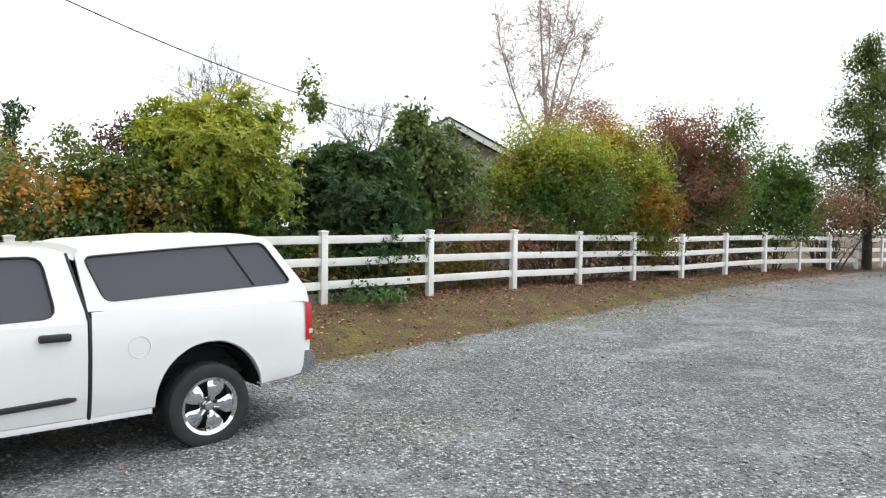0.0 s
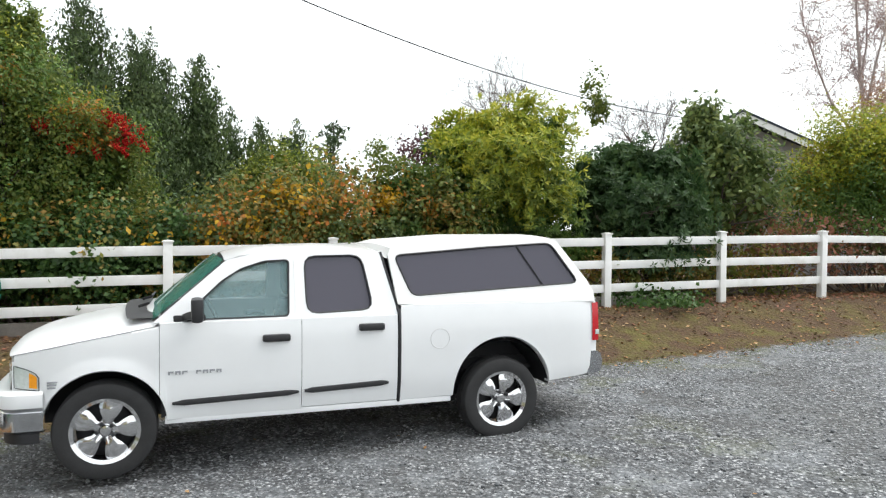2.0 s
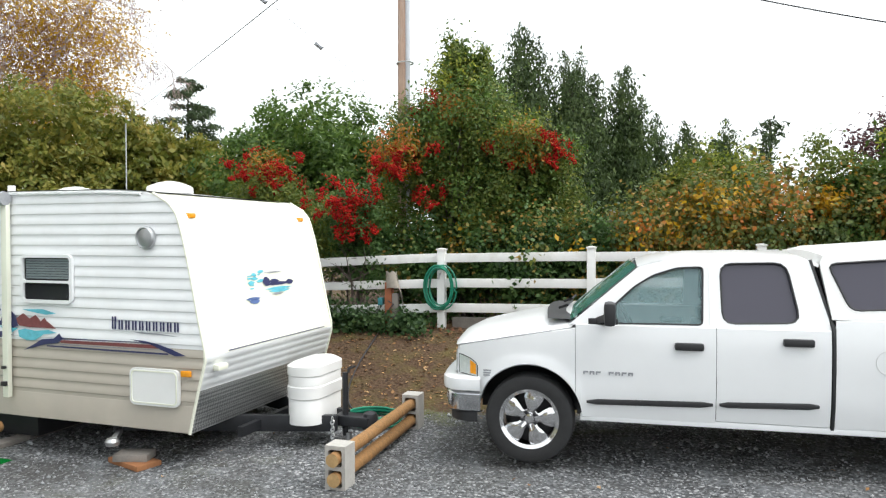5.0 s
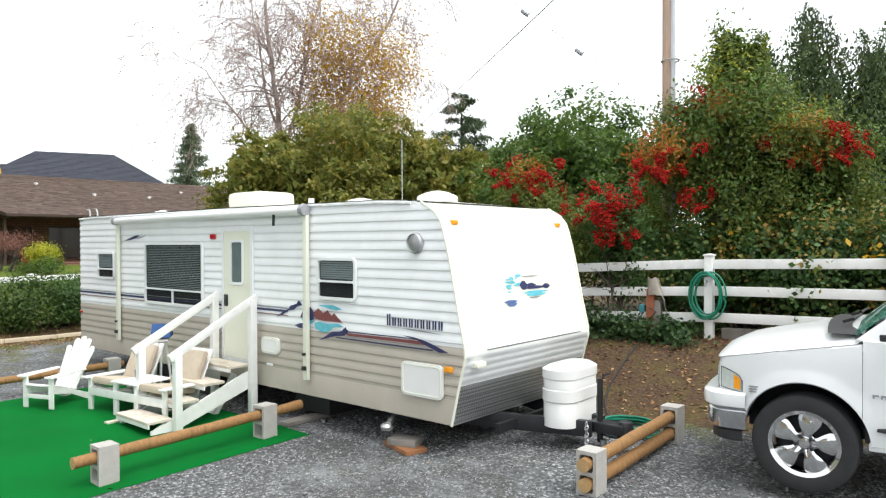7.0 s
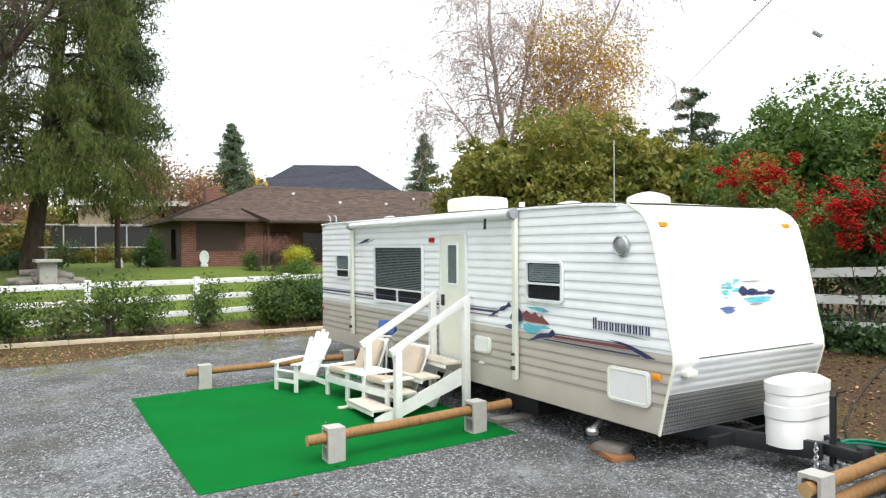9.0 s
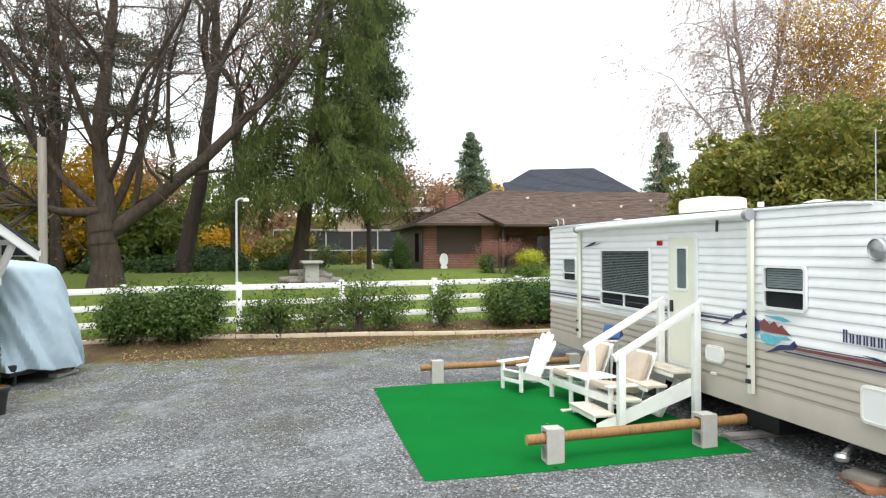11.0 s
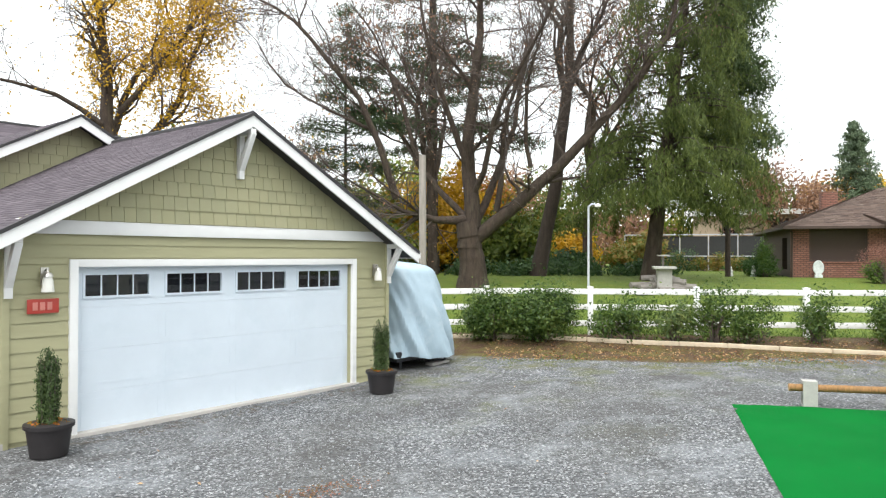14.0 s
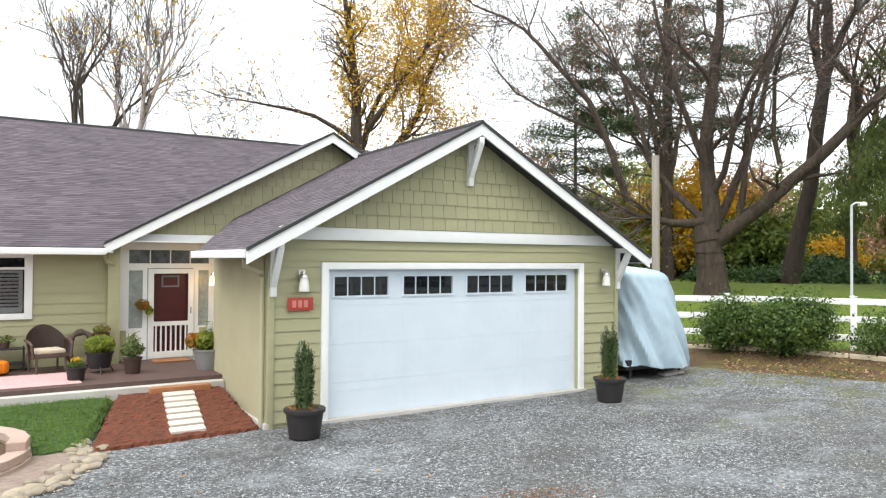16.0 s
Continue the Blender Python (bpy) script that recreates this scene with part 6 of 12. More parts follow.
box(bm, -2.25, 2.3, 0.35, 0.5, 0.4, 0.58)
box(bm, 1.4, 2.3, -0.5, 0.5, 0.5, 1.0)
part("chassis", bm, M["dark_inside"], truck, smooth=False)
# Unseen dark plates added to deepen the shade under the truck.
bm = bmesh.new()
for x0, x1, z in ((-1.2, 1.28, 0.43), (-2.82, -2.36, 0.56), (-2.36, -1.2, 0.62)):
    box(bm, x0, x1, -0.88 if z < 0.6 else -0.6, 0.88 if z < 0.6 else 0.6, z, z + 0.03)
part("underbody", bm, M["dark_inside"], truck, smooth=False)
for sg in (1, -1):
    bm = bmesh.new()
    pts = [(-0.72, sg * (side_y(z) - 0.008), z) for z in np.linspace(0.46, 1.3, 8)]
    pts += [(-0.72 + (z - 1.3) * 0.26, sg * (0.962 - (z - 1.29) * 0.27), z) for z in np.linspace(1.36, 1.86, 8)]
    rod(bm, pts, 0.017, 6)
    part("cab_gap_seal", bm, M["black_plastic"], truck)
# wheel wells
for c, r in ((FWX, 0.49), (RWX, 0.53)):
    for sg in (1, -1):
        bm = bmesh.new()
        prev = None
        for a in np.linspace(0.12, math.pi - 0.12, 20):
            col = [bm.verts.new((c + r * math.cos(a), sg * y, 0.45 + r * math.sin(a))) for y in (0.5, 0.955)]
            if prev:
                bm.faces.new((prev[0], prev[1], col[1], col[0]))
            prev = col
        part("wheel_well", bm, M["black_plastic"], truck)
        bm = bmesh.new()
        slab(bm, [(c + r * math.cos(a), 0.45 + r * math.sin(a)) for a in np.linspace(0.1, math.pi - 0.1, 20)], [], 0.01, (lambda s: (lambda u, v, w: (u, s * (0.5 - w), v)))(sg))
        part("well_wall", bm, M["dark_inside"], truck)
# canopy over the bed
CAN = [(-0.71, 1.375), (-2.83, 1.345), (-2.83, 1.45), (-2.77, 1.56), (-2.47, 1.96), (-2.39, 1.995), (-1.5, 1.99), (-0.8, 1.94), (-0.67, 1.9), (-0.64, 1.84)]
CANW = soft([(-0.855, 1.452), (-2.66, 1.54), (-2.385, 1.945), (-1.6, 1.9), (-0.7, 1.83)], 0.07)
canopy = new("bed_canopy")
canopy.parent = truck
for sg in (1, -1):
    f = tumble(sg, 0.972, 0.27, 1.35)
    bm = bmesh.new()
    slab(bm, CAN, [CANW], 0.04, f)
    part("canopy_side", bm, M["canopy_white"], canopy)
    bm = bmesh.new()
    slab(bm, [(-1.74 + (x + 1.74) * 1.01, 1.7 + (z - 1.7) * 1.03) for x, z in CANW], [], 0.004, (lambda f: (lambda u, v, w: f(u, v, w + 0.022)))(f))
    part("canopy_window", bm, M["tint_glass"], canopy, "dark tinted glass", smooth=False)
    bm = bmesh.new()
    rod(bm, [f(x, z, 0.04) for x, z in CANW], 0.009, 5, closed=True)
    part("window_seal", bm, M["black_plastic"], canopy)
    bm = bmesh.new()
    beam(bm, Vector(f(-2.0, 1.915, 0.032)), Vector(f(-2.25, 1.525, 0.032)), 0.012, 0.014)
    part("window_divider", bm, M["black_plastic"], canopy)
    bm = bmesh.new()
    rod(bm, [f(x, 1.385 - 0.03 * (-0.8 - x) / 2, 0.0385) for x in (-0.8, -2.8)], 0.003, 4)
    part("seam", bm, M["seam_grey"], canopy)
bm = bmesh.new()
prev = None
for x, z in [(-0.63, 1.8), (-0.67, 1.9), (-0.8, 1.94), (-1.5, 1.99), (-2.39, 1.995), (-2.47, 1.96), (-2.77, 1.56), (-2.85, 1.36)]:
    half = 0.972 - (z - 1.35) * 0.27
    line = [bm.verts.new((x, half * t, z + 0.035 * (1 - t * t))) for t in np.linspace(-1, 1, 13)]
    if prev:
        for i in range(12):
            bm.faces.new((prev[i], prev[i + 1], line[i + 1], line[i]))
    prev = line
part("canopy_roof", bm, M["canopy_white"], canopy)
bm = bmesh.new()
slab(bm, rounded(-0.62, 0.62, 1.5, 1.9, 0.05), [], 0.006, lambda u, v, w: (-2.84 + (v - 1.45) * 0.62 - w - 0.03, u, v))
part("rear_glass", bm, M["tint_glass"], canopy, smooth=False)
# trim on the near and far sides
for sg in (1, -1):
    for x0, x1, z0, z1 in ((0.215, 1.27, 0.625, 0.60), (-0.61, 0.165, 0.655, 0.63)):
        bm = bmesh.new()
        n = 12
        prev = None
        for t in np.linspace(0, 1, n):
            x, z = x0 + (x1 - x0) * t, z0 + (z1 - z0) * t
            h = 0.028 * min(1, 6 * min(t + 0.08, 1.08 - t))
            y = side_y(z, x)
            col = [bm.verts.new((x, sg * (y + o), z + q * h)) for o, q in ((-0.005, -1), (0.016, -0.7), (0.02, 0), (0.016, 0.7), (-0.005, 1))]
            if prev:
                for i in range(4):
                    bm.faces.new((prev[i], prev[i + 1], col[i + 1], col[i]))
            prev = col
        part("rub_strip", bm, M["black_plastic"], truck)
    for x, z in ((0.41, 1.12), (-0.45, 1.18)):
        bm = bmesh.new()
        y = side_y(z, x)
        box(bm, x - 0.12, x + 0.12, sg * (y + 0.012) - 0.03, sg * (y + 0.012) + 0.03, z - 0.032, z + 0.032, 0.02)
        part("door_handle", bm, M["black_plastic"], truck)
    # model badge as plain bars
    for k in range(8):
        if k == 3:
            continue
        x = 1.3 - k * 0.055
        bm = bmesh.new()
        y = side_y(0.87)
        box(bm, x - 0.042, x, sg * (y + 0.003) - 0.004, sg * (y + 0.003) + 0.004, 0.862, 0.876)
        box(bm, x - 0.012, x, sg * (y + 0.003) - 0.004, sg * (y + 0.003) + 0.004, 0.846, 0.876)
        if k % 2:
            box(bm, x - 0.042, x - 0.03, sg * (y + 0.003) - 0.004, sg * (y + 0.003) + 0.004, 0.846, 0.862)
        part("badge_bar", bm, M["decal_grey"], truck)
    bm = bmesh.new()
    for k in range(3):
        box(bm, 2.12, 2.2, sg * (side_y(0.82, 2.16) + 0.002) - 0.006, sg * (side_y(0.82, 2.16) + 0.002) + 0.006, 0.79 + k * 0.022, 0.803 + k * 0.022)
    part("fender_emblem", bm, M["decal_grey"], truck)
    mir = new("door_mirror")
    mir.parent = truck
    bm = bmesh.new()
    box(bm, 1.0, 1.26, sg * 0.955 - 0.02, sg * 0.955 + 0.02, 1.27, 1.34, 0.015)
    beam(bm, (1.15, sg * 0.95, 1.32), (1.08, sg * 1.08, 1.36), 0.09, 0.06, 0.01)
    part("mirror_arm", bm, M["black_plastic"], mir)
    bm = bmesh.new()
    box(bm, 1.02, 1.12, sg * 1.14 - 0.11, sg * 1.14 + 0.11, 1.3, 1.5, 0.035)
    part("mirror_head", bm, M["black_plastic"], mir)
bm = bmesh.new()
rod(bm, [(-1.12 + 0.095 * math.cos(a), side_y(1.04 + 0.095 * math.sin(a)) + 0.002, 1.04 + 0.095 * math.sin(a)) for a in np.linspace(0, 2 * math.pi, 25)[:-1]], 0.0035, 4, closed=True)
part("fuel_flap", bm, M["seam_grey"], truck)
bm = bmesh.new()
box(bm, -2.73, -2.68, 0.905, 0.93, 1.47, 1.5, 0.005)
part("side_marker", bm, M["red_lens"], truck)


# wheels
def wheel_meshes():
    out = {}
    bm = bmesh.new()
    lathe(bm, [(0.272, -0.12), (0.3, -0.125), (0.36, -0.13), (0.39, -0.118), (0.403, -0.09), (0.405, -0.03), (0.4, -0.028), (0.4, -0.02), (0.405, -0.018), (0.405, 0.018), (0.4, 0.02), (0.4, 0.028), (0.405, 0.03), (0.403, 0.09), (0.39, 0.118), (0.36, 0.13), (0.3, 0.125), (0.272, 0.12)], 48, Matrix.Rotation(radians(90), 4, "X"), False)
    out["tyre"] = finish("tyre", bm, M["tyre"])
    bm = bmesh.new()
    lathe(bm, [(0.272, -0.118), (0.275, -0.1), (0.258, -0.095), (0.245, -0.07), (0.24, 0.1), (0.272, 0.115)], 48, Matrix.Rotation(radians(90), 4, "X"), False)
    out["rim"] = finish("rim", bm, M["chrome"])
    bm = bmesh.new()
    lathe(bm, [(0.235, -0.02), (0.2, -0.02), (0.01, -0.018)], 32, Matrix.Rotation(radians(90), 4, "X"))
    out["brake"] = finish("brake", bm, M["dark_inside"])
    bm = bmesh.new()
    prev = None
    prof = [(0.05, 0.036, 0.075), (0.1, 0.044, 0.088), (0.14, 0.068, 0.092), (0.19, 0.088, 0.087), (0.235, 0.084, 0.08), (0.262, 0.07, 0.084)]
    for r, w, h in prof:
        col = [bm.verts.new((x, -y, r)) for x, y in ((-w, h - 0.04), (-w, h - 0.006), (-w * 0.55, h + 0.008), (0, h + 0.004), (w * 0.55, h + 0.008), (w, h - 0.006), (w, h - 0.04))]
        if prev:
            for i in range(6):
                bm.faces.new((prev[i], prev[i + 1], col[i + 1], col[i]))
        prev = col
    out["spoke"] = finish("spoke", bm, M["chrome"])
    bm = bmesh.new()
    lathe(bm, [(0.095, 0.0), (0.085, 0.02), (0.045, 0.03), (0.044, 0.045), (0.042, 0.055), (0.01, 0.06)], 20, Matrix.Translation((0, -0.045, 0)) @ Matrix.Rotation(radians(90), 4, "X"))
    out["hub"] = finish("hub", bm, M["chrome"])
    bm = bmesh.new()
    lathe(bm, [(0.017, 0), (0.017, 0.03), (0.009, 0.036)], 8, Matrix.Rotation(radians(90), 4, "X"))
    out["wheel_nut"] = finish("wheel_nut", bm, M["black_steel"])
    return out


WM = wheel_meshes()


def add_wheel(x, sg, spin):
    w = new("wheel")
    w.parent = truck
    w.matrix_local = Matrix.Translation((x, sg * 0.85, WR)) @ (Matrix.Rotation(math.pi, 4, "Z") if sg > 0 else Matrix.Identity(4)) @ Matrix.Rotation(radians(spin), 4, "Y")
    for nm in ("tyre", "rim", "brake", "hub"):
        piece(nm, WM[nm], w)
    for k in range(5):
        piece("spoke", WM["spoke"], w, Matrix.Rotation(radians(72 * k), 4, "Y"))
        piece("wheel_nut", WM["wheel_nut"], w, Matrix.Rotation(radians(72 * k + 36), 4, "Y") @ Matrix.Translation((0, -0.085, 0.066)))


for x, sg, sp in ((FWX, 1, 12), (RWX, 1, 20), (FWX, -1, 0), (RWX, -1, 40)):
    add_wheel(x, sg, sp)

# ---------------- parking barriers: blocks and logs ----------------
def block_mesh():
    bm = bmesh.new()
    slab(bm, rect(-0.097, 0.097, 0.0, 0.395), [rounded(-0.065, 0.065, 0.035, 0.18, 0.02), rounded(-0.065, 0.065, 0.215, 0.36, 0.02)], 0.194, lambda u, v, w: (w - 0.097, u, v))
    return finish("concrete_block", bm, M["concrete"], False)


BLOCK = block_mesh()


def barrier(pts, logs, label):
    """Concrete blocks on end with round logs pushed through their cells."""
    p, q = Vector(pts[0]), Vector(pts[-1])
    turn = math.atan2(q.y - p.y, q.x - p.x)
    for x, y in pts:
        ob = tagged(new("concrete_block", BLOCK), "grey hollow concrete block standing on end", "block", "barrier blocks")
        ob.matrix_world = Matrix.Translation((x, y, gz(x, y) - 0.01)) @ Matrix.Rotation(turn + radians(random.uniform(-3, 3)), 4, "Z")
    d = (q - p).normalized()
    for lo, hi, h, r in logs:
        a, b = p + d * lo, p + d * hi
        bm = bmesh.new()
        n = 10
        za, zb = gz(p.x, p.y), gz(q.x, q.y)
        L = (q - p).length
        cs = []
        for k in range(n):
            t = lo + (hi - lo) * k / (n - 1)
            c = p + d * t
            cs.append((c.x, c.y, za + (zb - za) * t / L + h - 0.01 + random.uniform(-0.003, 0.003)))
        rod(bm, cs, [r * random.uniform(0.96, 1.04) for _ in cs], 14, False)
        log = thing("log", Matrix.Identity(4), label, "log", "barrier logs")
        part("log_body", bm, M["log"], log)
        for e, s in ((cs[0], -1), (cs[-1], 1)):
            bm = bmesh.new()
            bmesh.ops.create_circle(bm, cap_ends=True, segments=14, radius=r, matrix=Matrix.Translation(e) @ Matrix.Rotation(turn, 4, "Z") @ Matrix.Rotation(radians(90), 4, "Y"))
            part("log_end", bm, M["log_end"], log)


barrier([(-7.184, -1.55), (-8.289, -0.08)], [(-0.3, 2.35, 0.287, 0.058)], "brown weathered round log resting in concrete blocks")
barrier([(-5.584, 2.754), (-6.80, 4.26)], [(-0.16, 2.05, 0.287, 0.06), (-0.14, 2.0, 0.107, 0.062)], "brown peeled round log resting in concrete blocks")
barrier([(-10.40, -4.42), (-11.9, -2.5)], [(-0.28, 2.6, 0.287, 0.055)], "brown weathered round log resting in concrete blocks")

# ---------------- turf carpet ----------------
def build_carpet():
    c = [Vector((-6.11, -2.57)), Vector((-8.27, 0.43)), Vector((-11.88, -2.25)), Vector((-9.72, -5.25))]
    n, m_ = 40, 56
    V, F = [], []
    for i in range(n + 1):
        for j in range(m_ + 1):
            s, t = i / n, j / m_
            p = c[0].lerp(c[1], s).lerp(c[3].lerp(c[2], s), t)
            wave = 0.006 * math.sin(7 * p.x + 2 * p.y) + 0.004 * math.sin(11 * p.y - 3 * p.x)
            edge = min(i, j, n - i, m_ - j) == 0
            V.append((p.x, p.y, gz(p.x, p.y) + (0.006 if edge else 0.024 + wave)))
    for i in range(n):
        for j in range(m_):
            k = i * (m_ + 1) + j
            F.append((k, k + 1, k + m_ + 2, k + m_ + 1))
    me = mesh_from("turf_carpet", V, F, M["carpet"], True)
    return tagged(new("turf_carpet", me), "bright green artificial turf carpet on the gravel", "carpet")


build_carpet()

# ---------------- entry stairs of the trailer ----------------
def trl(s, off, z):
    return TRL @ Vector((-s, off, z))


def build_stairs():
    base, top = trl(3.66, -1.58, 0), trl(3.66, -0.1, 0)
    y = (top - base).normalized()
    x = Vector((y.y, -y.x, 0))
    m = Matrix((x, y, Vector((0, 0, 1)))).transposed().to_4x4()
    g = gz(base.x, base.y) + 0.02
    m.translation = Vector((base.x, base.y, g))
    st = thing("entry_stairs", m, "white wooden stairs with handrails and worn treads at the trailer door", "stairs")
    W, RUN, H = 0.4, 1.48, 0.66
    for sg in (-1, 1):
        bm = bmesh.new()
        slab(bm, [(0.1, 0.0), (0.42, 0.0), (RUN, H - 0.3), (RUN, H - 0.1), (RUN - 0.08, H - 0.1), (0.1, 0.04)], [], 0.035, lambda u, v, w: (sg * (W - 0.04 + w), u, v))
        part("stringer", bm, M["white_paint"], st)
        for yy, z1 in ((0.4, 0.93), (RUN - 0.03, 1.5)):
            bm = bmesh.new()
            box(bm, sg * (W + 0.046) - 0.045, sg * (W + 0.046) + 0.045, yy - 0.045, yy + 0.045, 0.0, z1, 0.006)
            part("post", bm, M["white_paint"], st)
        bm = bmesh.new()
        beam(bm, (sg * (W + 0.046), 0.3, 0.87), (sg * (W + 0.046), RUN + 0.04, 1.53), 0.05, 0.095, 0.008)
        part("handrail", bm, M["white_paint"], st)
    for k in range(4):
        z = 0.16 + k * 0.168
        bm = bmesh.new()
        box(bm, -W, W, 0.05 + k * 0.36, 0.35 + k * 0.36, z - 0.035, z, 0.006)
        part("tread", bm, M["tread"], st, "worn bare wooden tread")
        bm = bmesh.new()
        box(bm, -W, W, 0.056 + k * 0.36, 0.075 + k * 0.36, z - 0.08, z - 0.036, 0.003)
        part("tread_nosing", bm, M["white_paint"], st)
    bm = bmesh.new()
    beam(bm, (-W - 0.1, -0.02, 0.02), (-W - 0.1, 1.3, 0.02), 0.09, 0.04)
    part("foot_board", bm, M["tread"], st)
    bm = bmesh.new()
    beam(bm, (0.1, 1.1, 0.0), (0.1, 1.4, 0.5), 0.08, 0.05)
    part("brace", bm, M["white_paint"], st)


build_stairs()
bm = bmesh.new()
box(bm, -0.75, 0.75, -0.09, 0.09, 0, 0.05, 0.006)
plank_ob = tagged(new("board", finish("board", bm, M["grey_wood"])), "grey weathered board lying beside the trailer", "board")
plank_ob.matrix_world = Matrix.Translation((-9.15, 0.72, gz(-9.15, 0.72))) @ Matrix.Rotation(radians(127), 4, "Z")
for k, (w, mt, dz, rz) in enumerate(((0.26, "board", 0.0, 20), (0.17, "grey_wood", 0.05, 55))):
    bm = bmesh.new()
    box(bm, -w, w, -0.13 + 0.02 * k, 0.13 - 0.02 * k, 0, 0.05 + 0.02 * k, 0.006)
    o = tagged(new("jack_board", finish("jack_board", bm, M[mt])), "short orange brown board under the trailer corner" if k == 0 else "short grey wood offcut on a board", "board")
    o.matrix_world = Matrix.Translation((-7.46, 1.42, gz(-7.46, 1.42) + dz)) @ Matrix.Rotation(radians(rz), 4, "Z")

# ---------------- garden chairs ----------------
def slat(bm, p, q, w, t=0.02, up=(0, 0, 1)):
    beam(bm, p, q, w, t, 0.003, up)


def adirondack(m, label):
    """A slatted garden chair: it faces along its own -y."""
    c = thing("garden_chair", m, label, "chair", "garden chairs on the turf")
    for sg in (-1, 1):
        bm = bmesh.new()
        beam(bm, (sg * 0.3, -0.33, 0.0), (sg * 0.3, -0.33, 0.52), 0.03, 0.1, 0.004, up=(1, 0, 0))
        part("leg", bm, M["white_paint"], c)
        bm = bmesh.new()
        slab(bm, [(-0.36, 0.25), (-0.36, 0.38), (-0.2, 0.37), (0.55, 0.1), (0.62, 0.0), (0.5, 0.0), (0.1, 0.18)], [], 0.025, lambda u, v, w: (sg * 0.26 + w * sg, u, v))
        part("side_rail", bm, M["white_paint"], c)
        bm = bmesh.new()
        slab(bm, [(sg * 0.24, -0.42), (sg * 0.4, -0.42), (sg * 0.42, -0.2), (sg * 0.36, 0.38), (sg * 0.28, 0.38)], [], 0.025, lambda u, v, w: (u, v, 0.52 + w + 0.03 * (v + 0.4)))
        part("armrest", bm, M["white_paint"], c)
    for k in range(6):
        bm = bmesh.new()
        y = -0.33 + k * 0.105
        slat(bm, (-0.28, y, 0.385 - k * 0.028), (0.28, y, 0.385 - k * 0.028), 0.085, 0.02)
        part("seat_slat", bm, M["white_paint"], c)
    for k in range(5):
        x = -0.23 + k * 0.115
        top = 0.93 + (0.1 if k == 2 else 0.06 if k in (1, 3) else -0.06)
        lean = (top - 0.2) * 0.56
        bm = bmesh.new()
        slat(bm, (x * 0.8, 0.2, 0.2), (x * 1.2, 0.2 + lean, top), 0.118, 0.02, up=(0, 1, 0.5))
        lathe(bm, [(0.058, -0.01), (0.058, 0.01)], 14, Matrix.Translation((x * 1.2, 0.2 + lean, top)) @ Matrix.Rotation(radians(61), 4, "X"))
        part("back_slat", bm, M["white_paint"], c)
    for z, y in ((0.42, 0.345), (0.8, 0.56)):
        bm = bmesh.new()
        slat(bm, (-0.3, y, z), (0.3, y, z), 0.025, 0.07)
        part("back_rail", bm, M["white_paint"], c)
    bm = bmesh.new()
    slat(bm, (-0.29, -0.345, 0.2), (0.29, -0.345, 0.2), 0.02, 0.07)
    part("front_rail", bm, M["white_paint"], c)
    return c


FACE = math.atan2(-0.8, 0.6) + math.pi / 2
adirondack(Matrix.Translation((-10.48, -2.93, gz(-10.5, -2.9) + 0.02)) @ Matrix.Rotation(FACE + radians(22), 4, "Z") @ Matrix.Diagonal((0.74, 0.78, 0.8, 1)), "white slatted wooden garden chair on green turf")


def settee(m):
    """Two cushioned seats joined by a small table."""
    c = thing("garden_settee", m, "white wooden double garden seat with beige cushions", "bench")
    for x in (-0.86, -0.24, 0.24, 0.86):
        bm = bmesh.new()
        beam(bm, (x, -0.33, 0.0), (x, -0.33, 0.5), 0.04, 0.09, 0.004, up=(1, 0, 0))
        part("leg", bm, M["white_paint"], c)
        bm = bmesh.new()
        slab(bm, [(-0.36, 0.25), (-0.36, 0.38), (-0.2, 0.37), (0.5, 0.12), (0.6, 0.0), (0.48, 0.0), (0.1, 0.18)], [], 0.025, lambda u, v, w: (x + w, u, v))
        part("side_rail", bm, M["white_paint"], c)
    bm = bmesh.new()
    slat(bm, (-0.88, -0.35, 0.31), (0.88, -0.35, 0.31), 0.03, 0.12)
    part("front_rail", bm, M["white_paint"], c)
    for x in (-0.9, 0.9):
        bm = bmesh.new()
        box(bm, x - 0.07, x + 0.07, -0.42, 0.36, 0.5, 0.525, 0.006)
        part("armrest", bm, M["white_paint"], c)
    bm = bmesh.new()
    box(bm, -0.27, 0.27, -0.4, 0.25, 0.5, 0.525, 0.006)
    part("table_board", bm, M["white_paint"], c)
    for cx in (-0.56, 0.56):
        for k in range(5):
            bm = bmesh.new()
            y = -0.32 + k * 0.12
            slat(bm, (cx - 0.28, y, 0.36 - k * 0.03), (cx + 0.28, y, 0.36 - k * 0.03), 0.1, 0.02)
            part("seat_slat", bm, M["white_paint"], c)
        for k in range(4):
            x = cx - 0.2 + k * 0.133
            bm = bmesh.new()
            slat(bm, (x, 0.22, 0.2), (x, 0.56, 0.96), 0.11, 0.02, up=(0, 1, 0.4))
            part("back_slat", bm, M["white_paint"], c)
        bm = bmesh.new()
        box(bm, cx - 0.27, cx + 0.27, -0.36, 0.22, 0.0, 0.11, 0.045, Matrix.Translation((0, 0, 0.375)) @ Matrix.Rotation(radians(-9), 4, "X"))
        part("seat_cushion", bm, M["cushion"], c, "beige seat cushion")
        bm = bmesh.new()
        box(bm, cx - 0.26, cx + 0.26, -0.05, 0.06, 0.0, 0.58, 0.05, Matrix.Translation((0, 0.2, 0.42)) @ Matrix.Rotation(radians(-24), 4, "X"))
        part("back_cushion", bm, M["cushion"], c, "beige back cushion")
    return c


